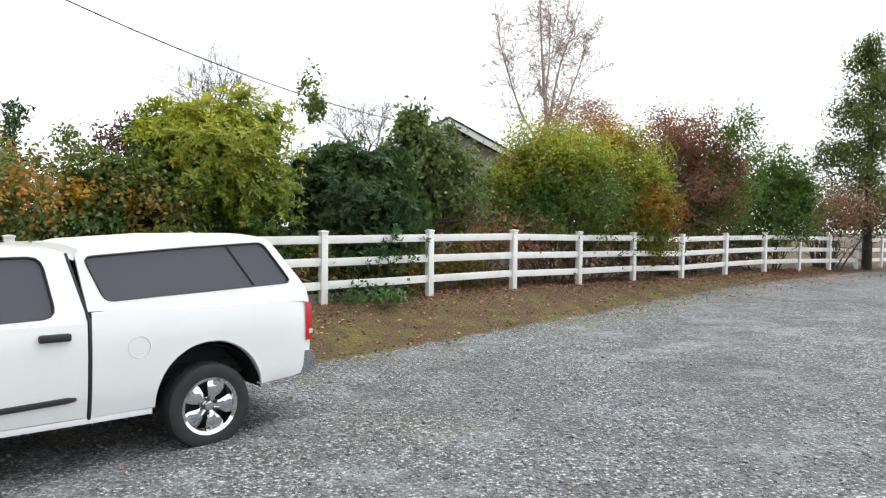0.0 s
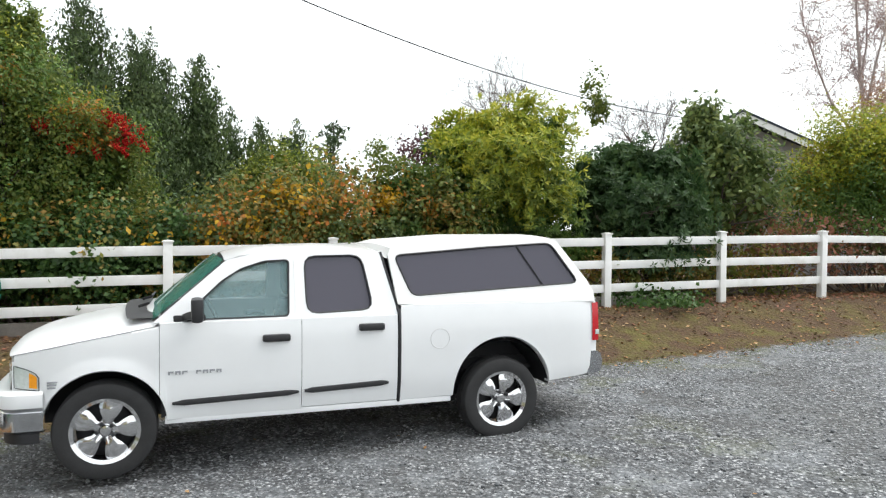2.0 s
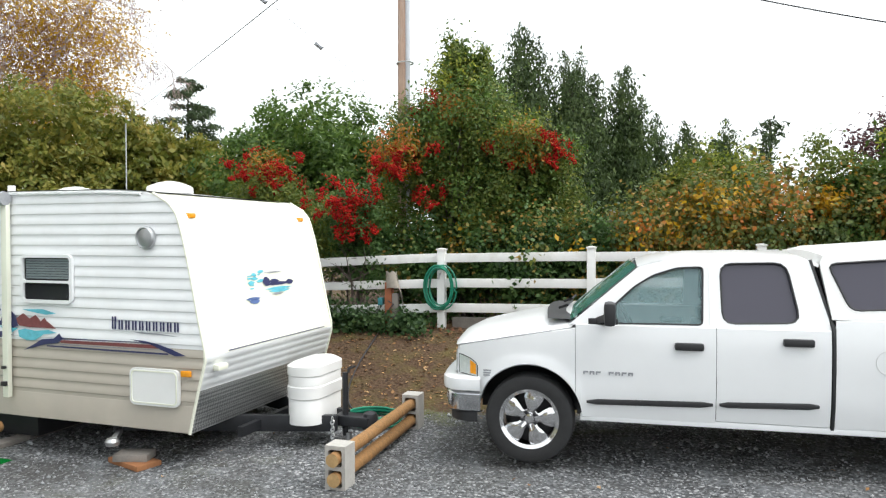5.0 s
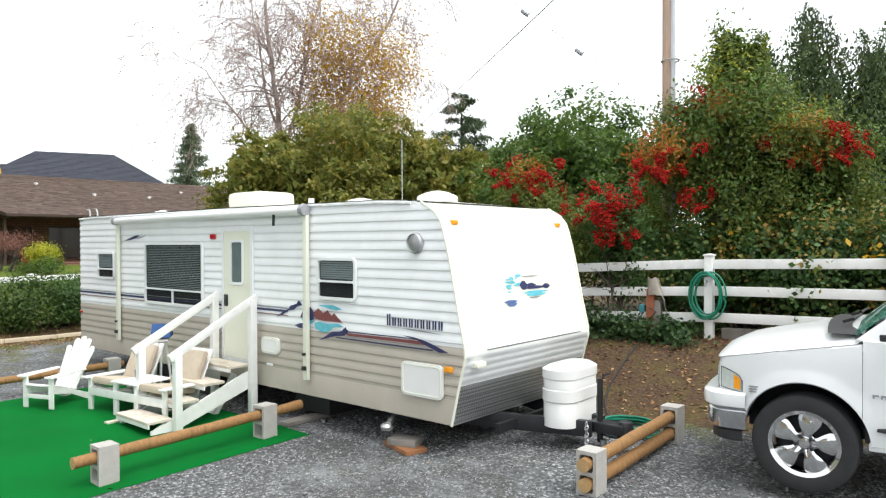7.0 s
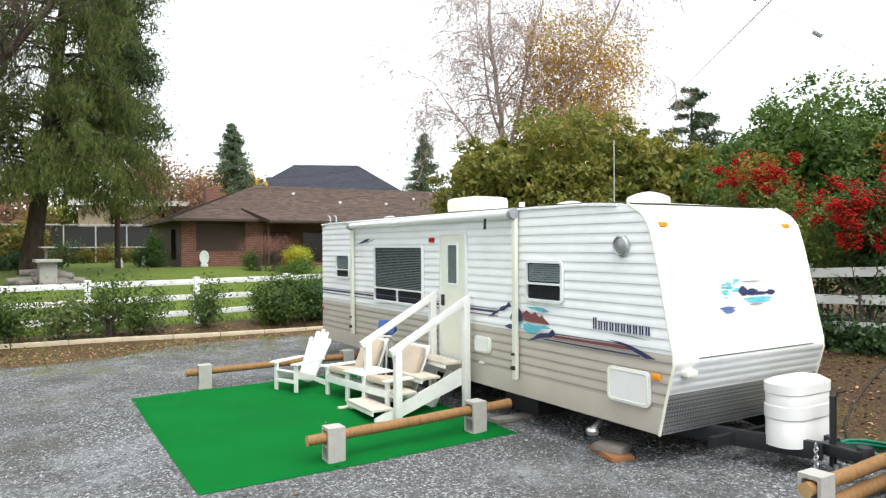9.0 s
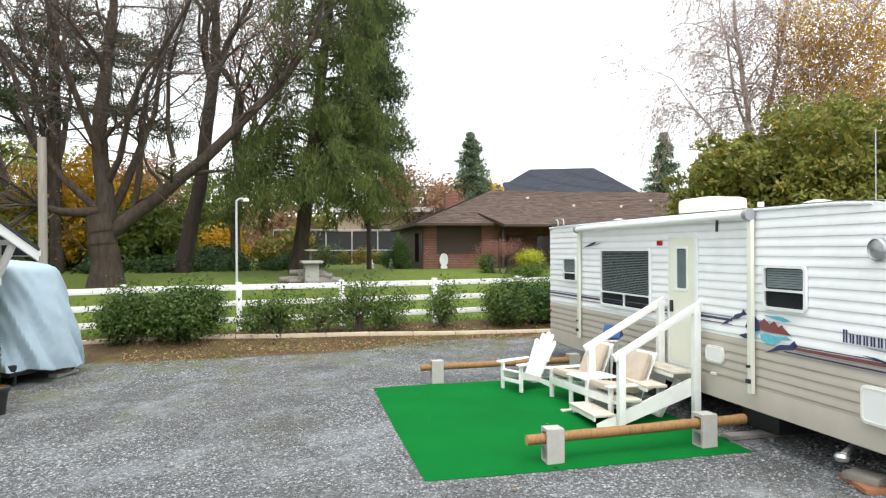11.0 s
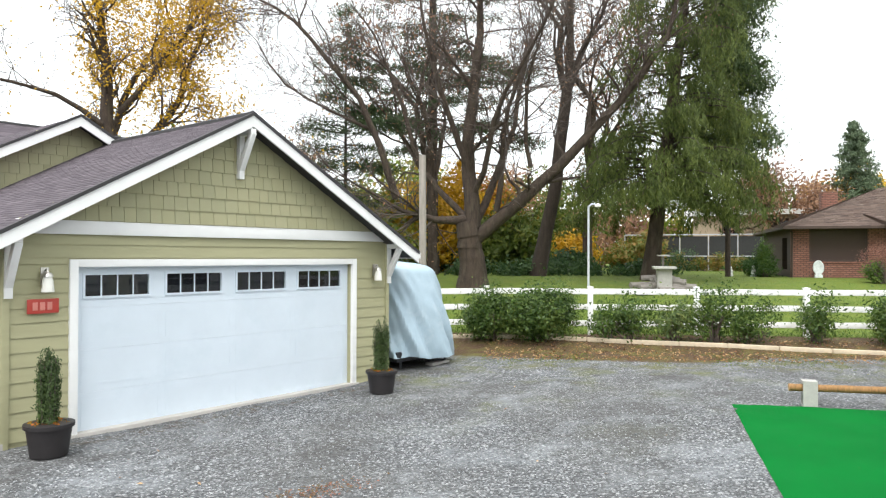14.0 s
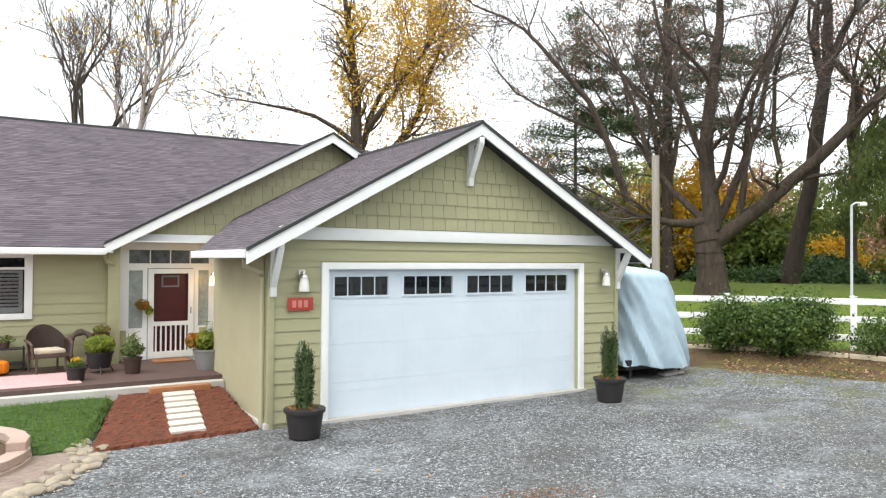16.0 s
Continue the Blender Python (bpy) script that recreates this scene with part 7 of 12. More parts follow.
settee(Matrix.Translation((-9.72, -1.62, gz(-9.7, -1.6) + 0.02)) @ Matrix.Rotation(FACE + radians(8), 4, "Z") @ Matrix.Diagonal((0.9, 0.86, 0.86, 1)))
bm = bmesh.new()
lathe(bm, [(0.05, 0), (0.055, 0.06), (0.06, 0.1), (0.05, 0.1), (0.045, 0.02)], 14)
o = tagged(new("tin", finish("tin", bm, M["copper"])), "small grey metal tin on the seat table", "tin")
o.matrix_world = Matrix.Translation((-9.80, -1.72, gz(-9.7, -1.6) + 0.472))
# a small stand with a blue roofed box behind the seats
bird = thing("bird_table", Matrix.Translation((-10.55, -1.55, gz(-10.5, -1.5))), "white stand with a small blue-roofed box", "bird table")
for a in (0, 120, 240):
    bm = bmesh.new()
    rod(bm, [(0.16 * math.cos(radians(a)), 0.16 * math.sin(radians(a)), 0), (0.05 * math.cos(radians(a)), 0.05 * math.sin(radians(a)), 0.82)], 0.018, 6)
    part("leg", bm, M["white_paint"], bird)
bm = bmesh.new()
box(bm, -0.14, 0.14, -0.1, 0.1, 0.82, 0.85, 0.004)
part("shelf", bm, M["white_paint"], bird)
bm = bmesh.new()
slab(bm, [(-0.16, 0.88), (0.16, 0.88), (0.0, 1.06)], [], 0.26, lambda u, v, w: (u, w - 0.13, v))
part("roof", bm, M["blue_cloth"], bird, "blue painted roof")
bm = bmesh.new()
box(bm, -0.2, 0.2, -0.15, 0.15, 0, 0.3, 0.03)
o = tagged(new("storage_crate", finish("storage_crate", bm, plain("dull green plastic", (0.1, 0.14, 0.11), 0.6))), "dull green plastic crate beside the trailer wheel", "crate")
o.matrix_world = Matrix.Translation((-11.6, -2.0, gz(-11.6, -2.0))) @ Matrix.Rotation(FACE, 4, "Z")


# ---------------- hose, tap post ----------------
def hose_loops(name, centre, u, v, r, turns, drop, label, seed=1, flat=0.0):
    rng = random.Random(seed)
    pts = []
    n = 28
    for t in range(turns):
        rr, dx = r * rng.uniform(0.72, 1.08), rng.uniform(-0.05, 0.05)
        for k in range(n):
            a = 2 * math.pi * k / n
            h = math.sin(a)
            p = Vector(centre) + u * (rr * math.cos(a) + dx) + v * (rr * drop * h - (drop - 1) * rr * 0.3)
            p += Vector((0, 0, flat * (t + rng.uniform(-0.3, 0.3)))) + u.cross(v) * (0.012 * (t - turns / 2) if not flat else 0)
            pts.append(p)
    bm = bmesh.new()
    rod(bm, pts, 0.013, 7)
    return tagged(new(name, finish(name, bm, M["hose"])), label, "hose")


hp = EAST0 + EAST_N * 0.11
hu, hv = Vector((*EAST_DIR, 0)), Vector((0, 0, 1))
hose_loops("garden_hose", (hp[0], hp[1], gz(*EAST0) + 0.72), hu, hv, 0.24, 7, 1.55, "coiled green garden hose hung on a fence post", 3)
hose_loops("garden_hose", (-7.3, 3.98, gz(-7.3, 3.98) + 0.02), Vector((0.8, 0.6, 0)), Vector((-0.6, 0.8, 0)), 0.38, 7, 0.85, "coiled green hose lying on the ground", 5, 0.016)
bm = bmesh.new()
hz = gz(*EAST0)
rod(bm, [(hp[0], hp[1], hz + 0.9), (hp[0] + 0.05, hp[1] - 0.06, hz + 0.88), (hp[0] + 0.05, hp[1] - 0.06, hz + 0.82)], 0.018, 8)
o = tagged(new("tap", finish("tap", bm, M["steel"])), "metal garden tap on the fence post", "tap")
wpx, wpy = -10.18, 5.9
tp = thing("service_post", Matrix.Translation((wpx, wpy, gz(wpx, wpy))) @ Matrix.Rotation(radians(39), 4, "Z"), "rust red service post wrapped in grey sacking", "post")
bm = bmesh.new()
box(bm, -0.07, 0.05, -0.06, 0.06, -0.1, 0.8, 0.006)
part("post", bm, M["rust_post"], tp)
bm = bmesh.new()
box(bm, 0.055, 0.15, -0.05, 0.05, -0.1, 0.62, 0.006)
part("stake", bm, M["grey_wood"], tp)


def cloth(bm, rows, n, put):
    prev = None
    for i in range(rows + 1):
        line = [bm.verts.new(put(i / rows, j / n)) for j in range(n + 1)]
        if prev:
            for j in range(n):
                bm.faces.new((prev[j], prev[j + 1], line[j + 1], line[j]))
        prev = line


bm = bmesh.new()
cloth(bm, 14, 24, lambda s, t: (0.02 + 0.07 * s + (0.085 + 0.07 * s) * math.cos(2 * math.pi * t) + 0.012 * math.sin(9 * t * 6.28) * s, (0.085 + 0.03 * s) * math.sin(2 * math.pi * t), 0.97 - (0.44 + 0.22 * math.cos(2 * math.pi * t)) * s * (0.72 + 0.28 * math.sin(2 * math.pi * t * 2 + 0.6)) + 0.02 * math.sin(t * 30)))
part("sacking", bm, M["sack"], tp, "grey sacking draped over the post")
bm = bmesh.new()
box(bm, -0.2, -0.12, -0.05, 0.05, 0.42, 0.54, 0.01)
part("socket_box", bm, plain("teal plastic", (0.04, 0.22, 0.25), 0.5), tp)
bm = bmesh.new()
rod(bm, [(-0.14, 0, 0.42), (-0.2, -0.1, 0.3), (-0.05, -0.15, 0.25), (0.1, -0.1, 0.45), (0.0, -0.1, 0.5)], 0.011, 6)
part("cable", bm, M["wire"], tp)
bm = bmesh.new()
pts = []
for k in range(24):
    t = k / 23
    x, y = -10.3 + 2.5 * t - 0.2 * math.sin(t * 5), 5.75 - 1.9 * t + 0.15 * math.sin(t * 7)
    pts.append((x, y, gz(x, y) + 0.02))
rod(bm, pts, 0.011, 6)
tagged(new("power_cable", finish("power_cable", bm, M["wire"])), "black power cable trailing over the earth", "cable")
# sleeper edging along the bank under the fence
for k in range(5):
    p0 = EAST0 + EAST_DIR * (0.15 + k * 2.3) - EAST_N * 0.16
    p1 = EAST0 + EAST_DIR * (2.3 + k * 2.3) - EAST_N * 0.16
    bm = bmesh.new()
    beam(bm, (p0[0], p0[1], gz(*p0) + 0.07), (p1[0], p1[1], gz(*p1) + 0.07), 0.12, 0.2, 0.012)
    tagged(new("edging_timber", finish("edging_timber", bm, M["grey_wood"])), "dark weathered edging timber behind the fence", "timber", "edging timbers under the fence")

# ---------------- utility pole and cables ----------------
PX, PY = -11.65, 7.03
pole = thing("utility_pole", Matrix.Translation((PX, PY, gz(PX, PY))), "weathered wooden utility pole with a grey conduit", "pole")
bm = bmesh.new()
rod(bm, [(0, 0, -0.3), (0, 0, 4), (0.01, 0, 11.5)], [0.1, 0.09, 0.075], 14)
part("shaft", bm, M["pole_wood"], pole)
right = Vector((0.63, 0.777, 0))
c0 = right * 0.12 + Vector((0.02, -0.03, 0))
bm = bmesh.new()
rod(bm, [c0 + Vector((0, 0, 0.0)), c0 + Vector((0, 0, 10))], 0.045, 10)
part("conduit", bm, M["pvc"], pole, "grey plastic conduit")
for z in (2.1, 4.85, 7.5):
    bm = bmesh.new()
    rod(bm, [c0 * 0.5 + Vector((0.17 * math.cos(a), 0.15 * math.sin(a), z)) for a in np.linspace(0, 2 * math.pi, 17)[:-1]], 0.016, 5, closed=True)
    part("strap", bm, M["steel"], pole)


def cable(name, p, q, sag, r, label):
    p, q = Vector(p), Vector(q)
    bm = bmesh.new()
    rod(bm, [p.lerp(q, t) - Vector((0, 0, sag * 4 * t * (1 - t))) for t in np.linspace(0, 1, 25)], r, 6)
    return tagged(new(name, finish(name, bm, M["wire"])), label, "cable")


cable("overhead_cable", (PX, PY, 8.3), (-1.5, 23.7, 5.65), 0.75, 0.015, "black service cable sagging to the house behind")
cable("overhead_cable", (PX, PY, 8.45), (-60.0, 9.65, 10.2), 0.1, 0.014, "black service cable running off over the trees")
thin = cable("overhead_cable", (-10.2, 6.62, 3.85), (-13.6, -2.2, 11.2), 0.0, 0.0025, "thin wire carrying grey splice covers")
for x, y, z in ((-10.85, 4.95, 5.21), (-11.17, 4.12, 5.9)):
    bm = bmesh.new()
    d = Vector((-0.32, -0.83, 0.69)).normalized() * 0.075
    rod(bm, [Vector((x, y, z)) - d, Vector((x, y, z)) - d * 0.9, Vector((x, y, z)) + d * 0.9, Vector((x, y, z)) + d], [0.025, 0.04, 0.04, 0.025], 10)
    tagged(new("splice_cover", finish("splice_cover", bm, M["copper"])), "small grey splice cover on a thin wire", "splice cover")

# ---------------- covered boat beside the garage ----------------
boat = thing("covered_boat", HOUSE @ Matrix.Translation((0, 0, gz(-8.6, -11.3))), "boat on a trailer under a pale blue-grey tarpaulin", "boat")


def tarp_point(v, t):
    """v: from the hem up to the crown, t: once round the boat."""
    a = 2 * math.pi * t
    ca, sa = math.cos(a), math.sin(a)
    e = 0.62
    ux, uy = math.copysign(abs(ca) ** e, ca), math.copysign(abs(sa) ** e, sa)
    near = max(0.0, -sa)
    hem = 0.2 + 0.12 * max(0, -ca) * near - 0.1 * max(0, ca) * near + 0.02 * math.sin(9 * a)
    top = 2.17 - 0.14 * max(0, uy) - 0.05 * ux
    if v < 0.86:
        w = v / 0.86
        k, z = 1.0 - 0.1 * w ** 2, hem + (top - 0.3 - hem) * w
    else:
        w = (v - 0.86) / 0.14
        k, z = 0.9 * math.sqrt(max(0.0, 1 - w ** 2.4)), top - 0.3 + 0.3 * math.sin(w * math.pi / 2)
    low = (1 - min(1, v / 0.9)) ** 0.7
    fold = low * (0.055 * math.sin(13 * a + 9.5 * v) + 0.03 * math.sin(29 * a + 16 * v) + 0.025 * math.sin(7 * a + 11 * v)) + 0.006 * math.sin(21 * a + 30 * v)
    x = 7.13 + (1.07 * k + fold) * ux - 0.02 * v * (1 if ux > 0 else 0.2)
    d = 2.05 + (2.25 * k + 1.2 * fold) * uy + 0.22 * v * near
    return (x, d, z)


bm = bmesh.new()
cloth(bm, 44, 150, tarp_point)
bmesh.ops.remove_doubles(bm, verts=bm.verts, dist=0.0008)
part("tarpaulin", bm, M["tarp"], boat)
bm = bmesh.new()
box(bm, 6.25, 7.85, 0.1, 4.2, 0.16, 0.36, 0.03)
part("trailer_bed", bm, M["black_steel"], boat)
for x in (6.4, 7.8):
    bm = bmesh.new()
    rod(bm, [(x, 0.15, 0.02), (x, 0.15, 0.34)], 0.03, 8)
    part("prop_stand", bm, M["black_steel"], boat)
    bm = bmesh.new()
    lathe(bm, [(0.12, -0.08), (0.27, -0.08), (0.3, -0.04), (0.3, 0.04), (0.27, 0.08), (0.12, 0.08)], 20, Matrix.Translation((x, 2.4, 0.3)) @ Matrix.Rotation(radians(90), 4, "Y"))
    part("wheel", bm, M["tyre"], boat)
bm = bmesh.new()
box(bm, 7.2, 7.75, -0.02, 0.18, 0.0, 0.06, 0.006)
part("prop_board", bm, M["concrete"], boat)

# ---------------- kerb and street lamp on the neighbour's side ----------------
kerb_me = []
KP = [(-9.2, -15.3), (-11.0, -13.25), (-13.7, -10.1), (-15.1, -8.45), (-17.9, -5.0), (-20.5, -1.9)]
kerb = thing("kerb", Matrix.Identity(4), "pale concrete kerb along the shrub bed", "kerb", kind="structure")
segs = []
for (x0, y0), (x1, y1) in zip(KP, KP[1:]):
    n = max(1, int(math.hypot(x1 - x0, y1 - y0) / 0.9))
    for k in range(n):
        a, b = k / n, (k + 1) / n - 0.004
        segs.append(((x0 + (x1 - x0) * a, y0 + (y1 - y0) * a), (x0 + (x1 - x0) * b, y0 + (y1 - y0) * b)))
for a, b in segs:
    bm = bmesh.new()
    beam(bm, (*a, gz(*a) + 0.025), (*b, gz(*b) + 0.025), 0.12, 0.12, 0.018)
    part("kerb_stone", bm, M["kerb"], kerb)
lx, ly = -17.94, -15.05
lamp = thing("yard_lamp", Matrix.Translation((lx, ly, gz(lx, ly))), "tall grey yard lamp on the neighbour's lawn", "street lamp")
top = 3.70 - gz(lx, ly)
bm = bmesh.new()
rod(bm, [(0, 0, -0.1), (0, 0, top - 0.15), (0.02, 0.02, top), (-0.05, 0.1, top + 0.08), (-0.12, 0.2, top + 0.06)], [0.04, 0.036, 0.034, 0.032, 0.03], 10)
part("pole", bm, M["pvc"], lamp)
bm = bmesh.new()
lathe(bm, [(0.02, 0.08), (0.09, 0.05), (0.1, -0.03), (0.06, -0.05)], 14, Matrix.Translation((-0.16, 0.26, top + 0.02)))
part("lamp_head", bm, M["frosted"], lamp)

# ---------------- potted plants, porch furniture ----------------
def pot(name, m, prof, mat, label, cat="pot"):
    o = thing(name, m, label, "potted plant")
    bm = bmesh.new()
    lathe(bm, prof, 24)
    part("pot", bm, M[mat], o)
    r, h = prof[-1][0] * 0.86, prof[-1][1] - 0.03
    bm = bmesh.new()
    bmesh.ops.create_circle(bm, cap_ends=True, segments=20, radius=prof[-1][0] * 0.97, matrix=Matrix.Translation((0, 0, h + 0.026)))
    part("soil", bm, M["soil"], o)
    return o


TUB = [(0.19, 0.0), (0.2, 0.01), (0.245, 0.33), (0.27, 0.335), (0.272, 0.38), (0.25, 0.385)]

# ---------------- foliage ----------------
def leaf_mesh(name, P, size, mat, parent, rng, out=None, up=0.0, slim=0.45, droop=0.0, label=""):
    """Many small leaves, each a folded lozenge, at the points P."""
    n = len(P)
    a = rng.normal(size=(n, 3))
    if out is not None:
        a = a * 0.75 + out
    a[:, 2] += up
    a /= np.linalg.norm(a, axis=1)[:, None] + 1e-9
    b = np.cross(a, rng.normal(size=(n, 3)))
    b /= np.linalg.norm(b, axis=1)[:, None] + 1e-9
    b[:, 2] -= droop
    b /= np.linalg.norm(b, axis=1)[:, None]
    c = np.cross(a, b)
    s = (size * rng.uniform(0.65, 1.35, n))[:, None]
    V = np.empty((n, 4, 3))
    V[:, 0] = P - b * s * 0.5
    V[:, 1] = P + c * s * slim * 0.5 + a * s * 0.06
    V[:, 2] = P + b * s * 0.5
    V[:, 3] = P - c * s * slim * 0.5 + a * s * 0.06
    me = bpy.data.meshes.new(name)
    me.vertices.add(n * 4)
    me.vertices.foreach_set("co", V.reshape(-1).astype(np.float32))
    me.loops.add(n * 4)
    me.loops.foreach_set("vertex_index", np.arange(n * 4, dtype=np.int32))
    me.polygons.add(n)
    me.polygons.foreach_set("loop_start", np.arange(0, n * 4, 4, dtype=np.int32))
    me.update(calc_edges=True)
    me.validate()
    me.materials.append(mat)
    ob = new(name, me)
    ob.parent = parent
    return tagged(ob, label)


def whorls(name, C, d, size, mat, parent, rng, per=7, slim=0.34, label=""):
    """Rosettes of long leaves at the shoot ends, spread round the shoot's way."""
    n = len(C)
    a = d + rng.normal(size=(n, 3)) * 0.45 + np.array([0, 0, 0.45])
    a /= np.linalg.norm(a, axis=1)[:, None]
    u = np.cross(a, rng.normal(size=(n, 3)))
    u /= np.linalg.norm(u, axis=1)[:, None]
    w = np.cross(a, u)
    t = np.arange(per) * 2 * np.pi / per + rng.uniform(-0.3, 0.3, (n, per))
    tilt = rng.uniform(0.1, 0.75, (n, per))[..., None]
    side = u[:, None] * np.cos(t)[..., None] + w[:, None] * np.sin(t)[..., None]
    b = side * np.sqrt(1 - tilt ** 2) + a[:, None] * tilt
    c = np.cross(b, a[:, None] + 1e-6)
    c /= np.linalg.norm(c, axis=2)[..., None] + 1e-9
    s = (size * rng.uniform(0.7, 1.25, (n, per)))[..., None]
    up = np.cross(c, b)
    base = C[:, None] + b * s * 0.08
    V = np.empty((n, per, 4, 3))
    V[:, :, 0] = base
    V[:, :, 1] = base + b * s * 0.55 + c * s * slim * 0.5 + up * s * 0.07
    V[:, :, 2] = base + b * s - up * s * 0.1
    V[:, :, 3] = base + b * s * 0.55 - c * s * slim * 0.5 + up * s * 0.07
    k = n * per
    me = bpy.data.meshes.new(name)
    me.vertices.add(k * 4)
    me.vertices.foreach_set("co", V.reshape(-1).astype(np.float32))
    me.loops.add(k * 4)
    me.loops.foreach_set("vertex_index", np.arange(k * 4, dtype=np.int32))
    me.polygons.add(k)
    me.polygons.foreach_set("loop_start", np.arange(0, k * 4, 4, dtype=np.int32))
    me.update(calc_edges=True)
    me.validate()
    me.materials.append(mat)
    ob = new(name, me)
    ob.parent = parent
    return tagged(ob, label)


def segs_mesh(name, S, mat, parent, label=""):
    """Tapered limbs from rows of start, end, radius at start, radius at end."""
    S = np.array(S)
    n = len(S)
    p, q, r0, r1 = S[:, :3], S[:, 3:6], S[:, 6], S[:, 7]
    d = q - p
    d /= np.linalg.norm(d, axis=1)[:, None] + 1e-9
    ref = np.where(np.abs(d[:, 2:3]) > 0.9, np.array([[1.0, 0, 0]]), np.array([[0, 0, 1.0]]))
    u = np.cross(d, ref)
    u /= np.linalg.norm(u, axis=1)[:, None]
    w = np.cross(d, u)
    q = q + d * (r1 * 0.3 * (r0 > 0.06))[:, None]
    V, F, base = [], [], 0
    for k, sel in ((8, r0 > 0.06), (4, (r0 <= 0.06) & (r0 > 0.012)), (3, r0 <= 0.012)):
        idx = np.where(sel)[0]
        if not len(idx):
            continue
        ang = np.arange(k) * 2 * np.pi / k
        ring = u[idx][:, None] * np.cos(ang)[None, :, None] + w[idx][:, None] * np.sin(ang)[None, :, None]
        a = p[idx][:, None] + ring * r0[idx][:, None, None]
        b = q[idx][:, None] + ring * r1[idx][:, None, None]
        V.append(np.concatenate([a, b], 1).reshape(-1, 3))
        o = base + np.arange(len(idx))[:, None] * 2 * k
        i = np.arange(k)[None]
        j = (i + 1) % k
        F.append(np.stack([o + i, o + j, o + k + j, o + k + i], -1).reshape(-1, 4))
        base += len(idx) * 2 * k
    me = mesh_from(name, np.concatenate(V).tolist(), np.concatenate(F).tolist(), mat)
    me.polygons.foreach_set("use_smooth", [True] * len(me.polygons))
    ob = new(name, me)
    ob.parent = parent
    return tagged(ob, label)


def grow(S, p, d, length, r, depth, rng, spread=0.5, kids=3, bend=0.15, lift=0.05, shrink=0.68, tips=None, steps=3, rmin=0.004):
    """A limb that bends, and its branches."""
    p, d = np.array(p, float), np.array(d, float)
    step = length / steps
    for k in range(steps):
        d = d + rng.normal(size=3) * bend
        d[2] += lift
        d /= np.linalg.norm(d)
        q = p + d * step
        r2 = max(rmin, r * (1 - 0.35 / steps))
        S.append((*p, *q, r, r2))
        p, r = q, r2
        if depth > 0 and k < steps - 1 and rng.rand() < 0.75:
            s = d + rng.normal(size=3) * spread * 1.2
            grow(S, p, s / np.linalg.norm(s), length * shrink * rng.uniform(0.6, 1.0), r * 0.5, depth - 1, rng, spread, kids, bend, lift, shrink, tips, steps, rmin)
    if depth > 0:
        for _ in range(kids):
            s = d + rng.normal(size=3) * spread
            grow(S, p, s / np.linalg.norm(s), length * shrink * rng.uniform(0.75, 1.1), r * rng.uniform(0.55, 0.75), depth - 1, rng, spread, kids, bend, lift, shrink, tips, steps, rmin)
    elif tips is not None:
        tips.append(p)


def blob_points(blobs, n, rng, clumps=90, fill=0.35, spread=0.16):
    """Points in clumps over lumpy rounded masses, and their outward ways."""
    B = np.array(blobs, float)
    w = (B[:, 3] * B[:, 4] + B[:, 4] * B[:, 5] + B[:, 3] * B[:, 5])
    pick = rng.choice(len(B), clumps, p=w / w.sum())
    d = rng.normal(size=(clumps, 3))
    d[:, 2] = d[:, 2] * 0.9 + 0.15
    d /= np.linalg.norm(d, axis=1)[:, None]
    rad = 1 - fill * rng.rand(clumps) ** 1.6 + 0.1 * rng.normal(size=clumps) * (rng.rand(clumps) < 0.35)
    C = B[pick, :3] + d * B[pick, 3:6] * rad[:, None]
    k = rng.randint(0, clumps, n)
    sz = rng.uniform(0.6, 1.4, clumps)
    P = C[k] + rng.normal(size=(n, 3)) * (spread * sz[k])[:, None] * B[pick[k], 3:6] ** 0.6
    return P, d[k]


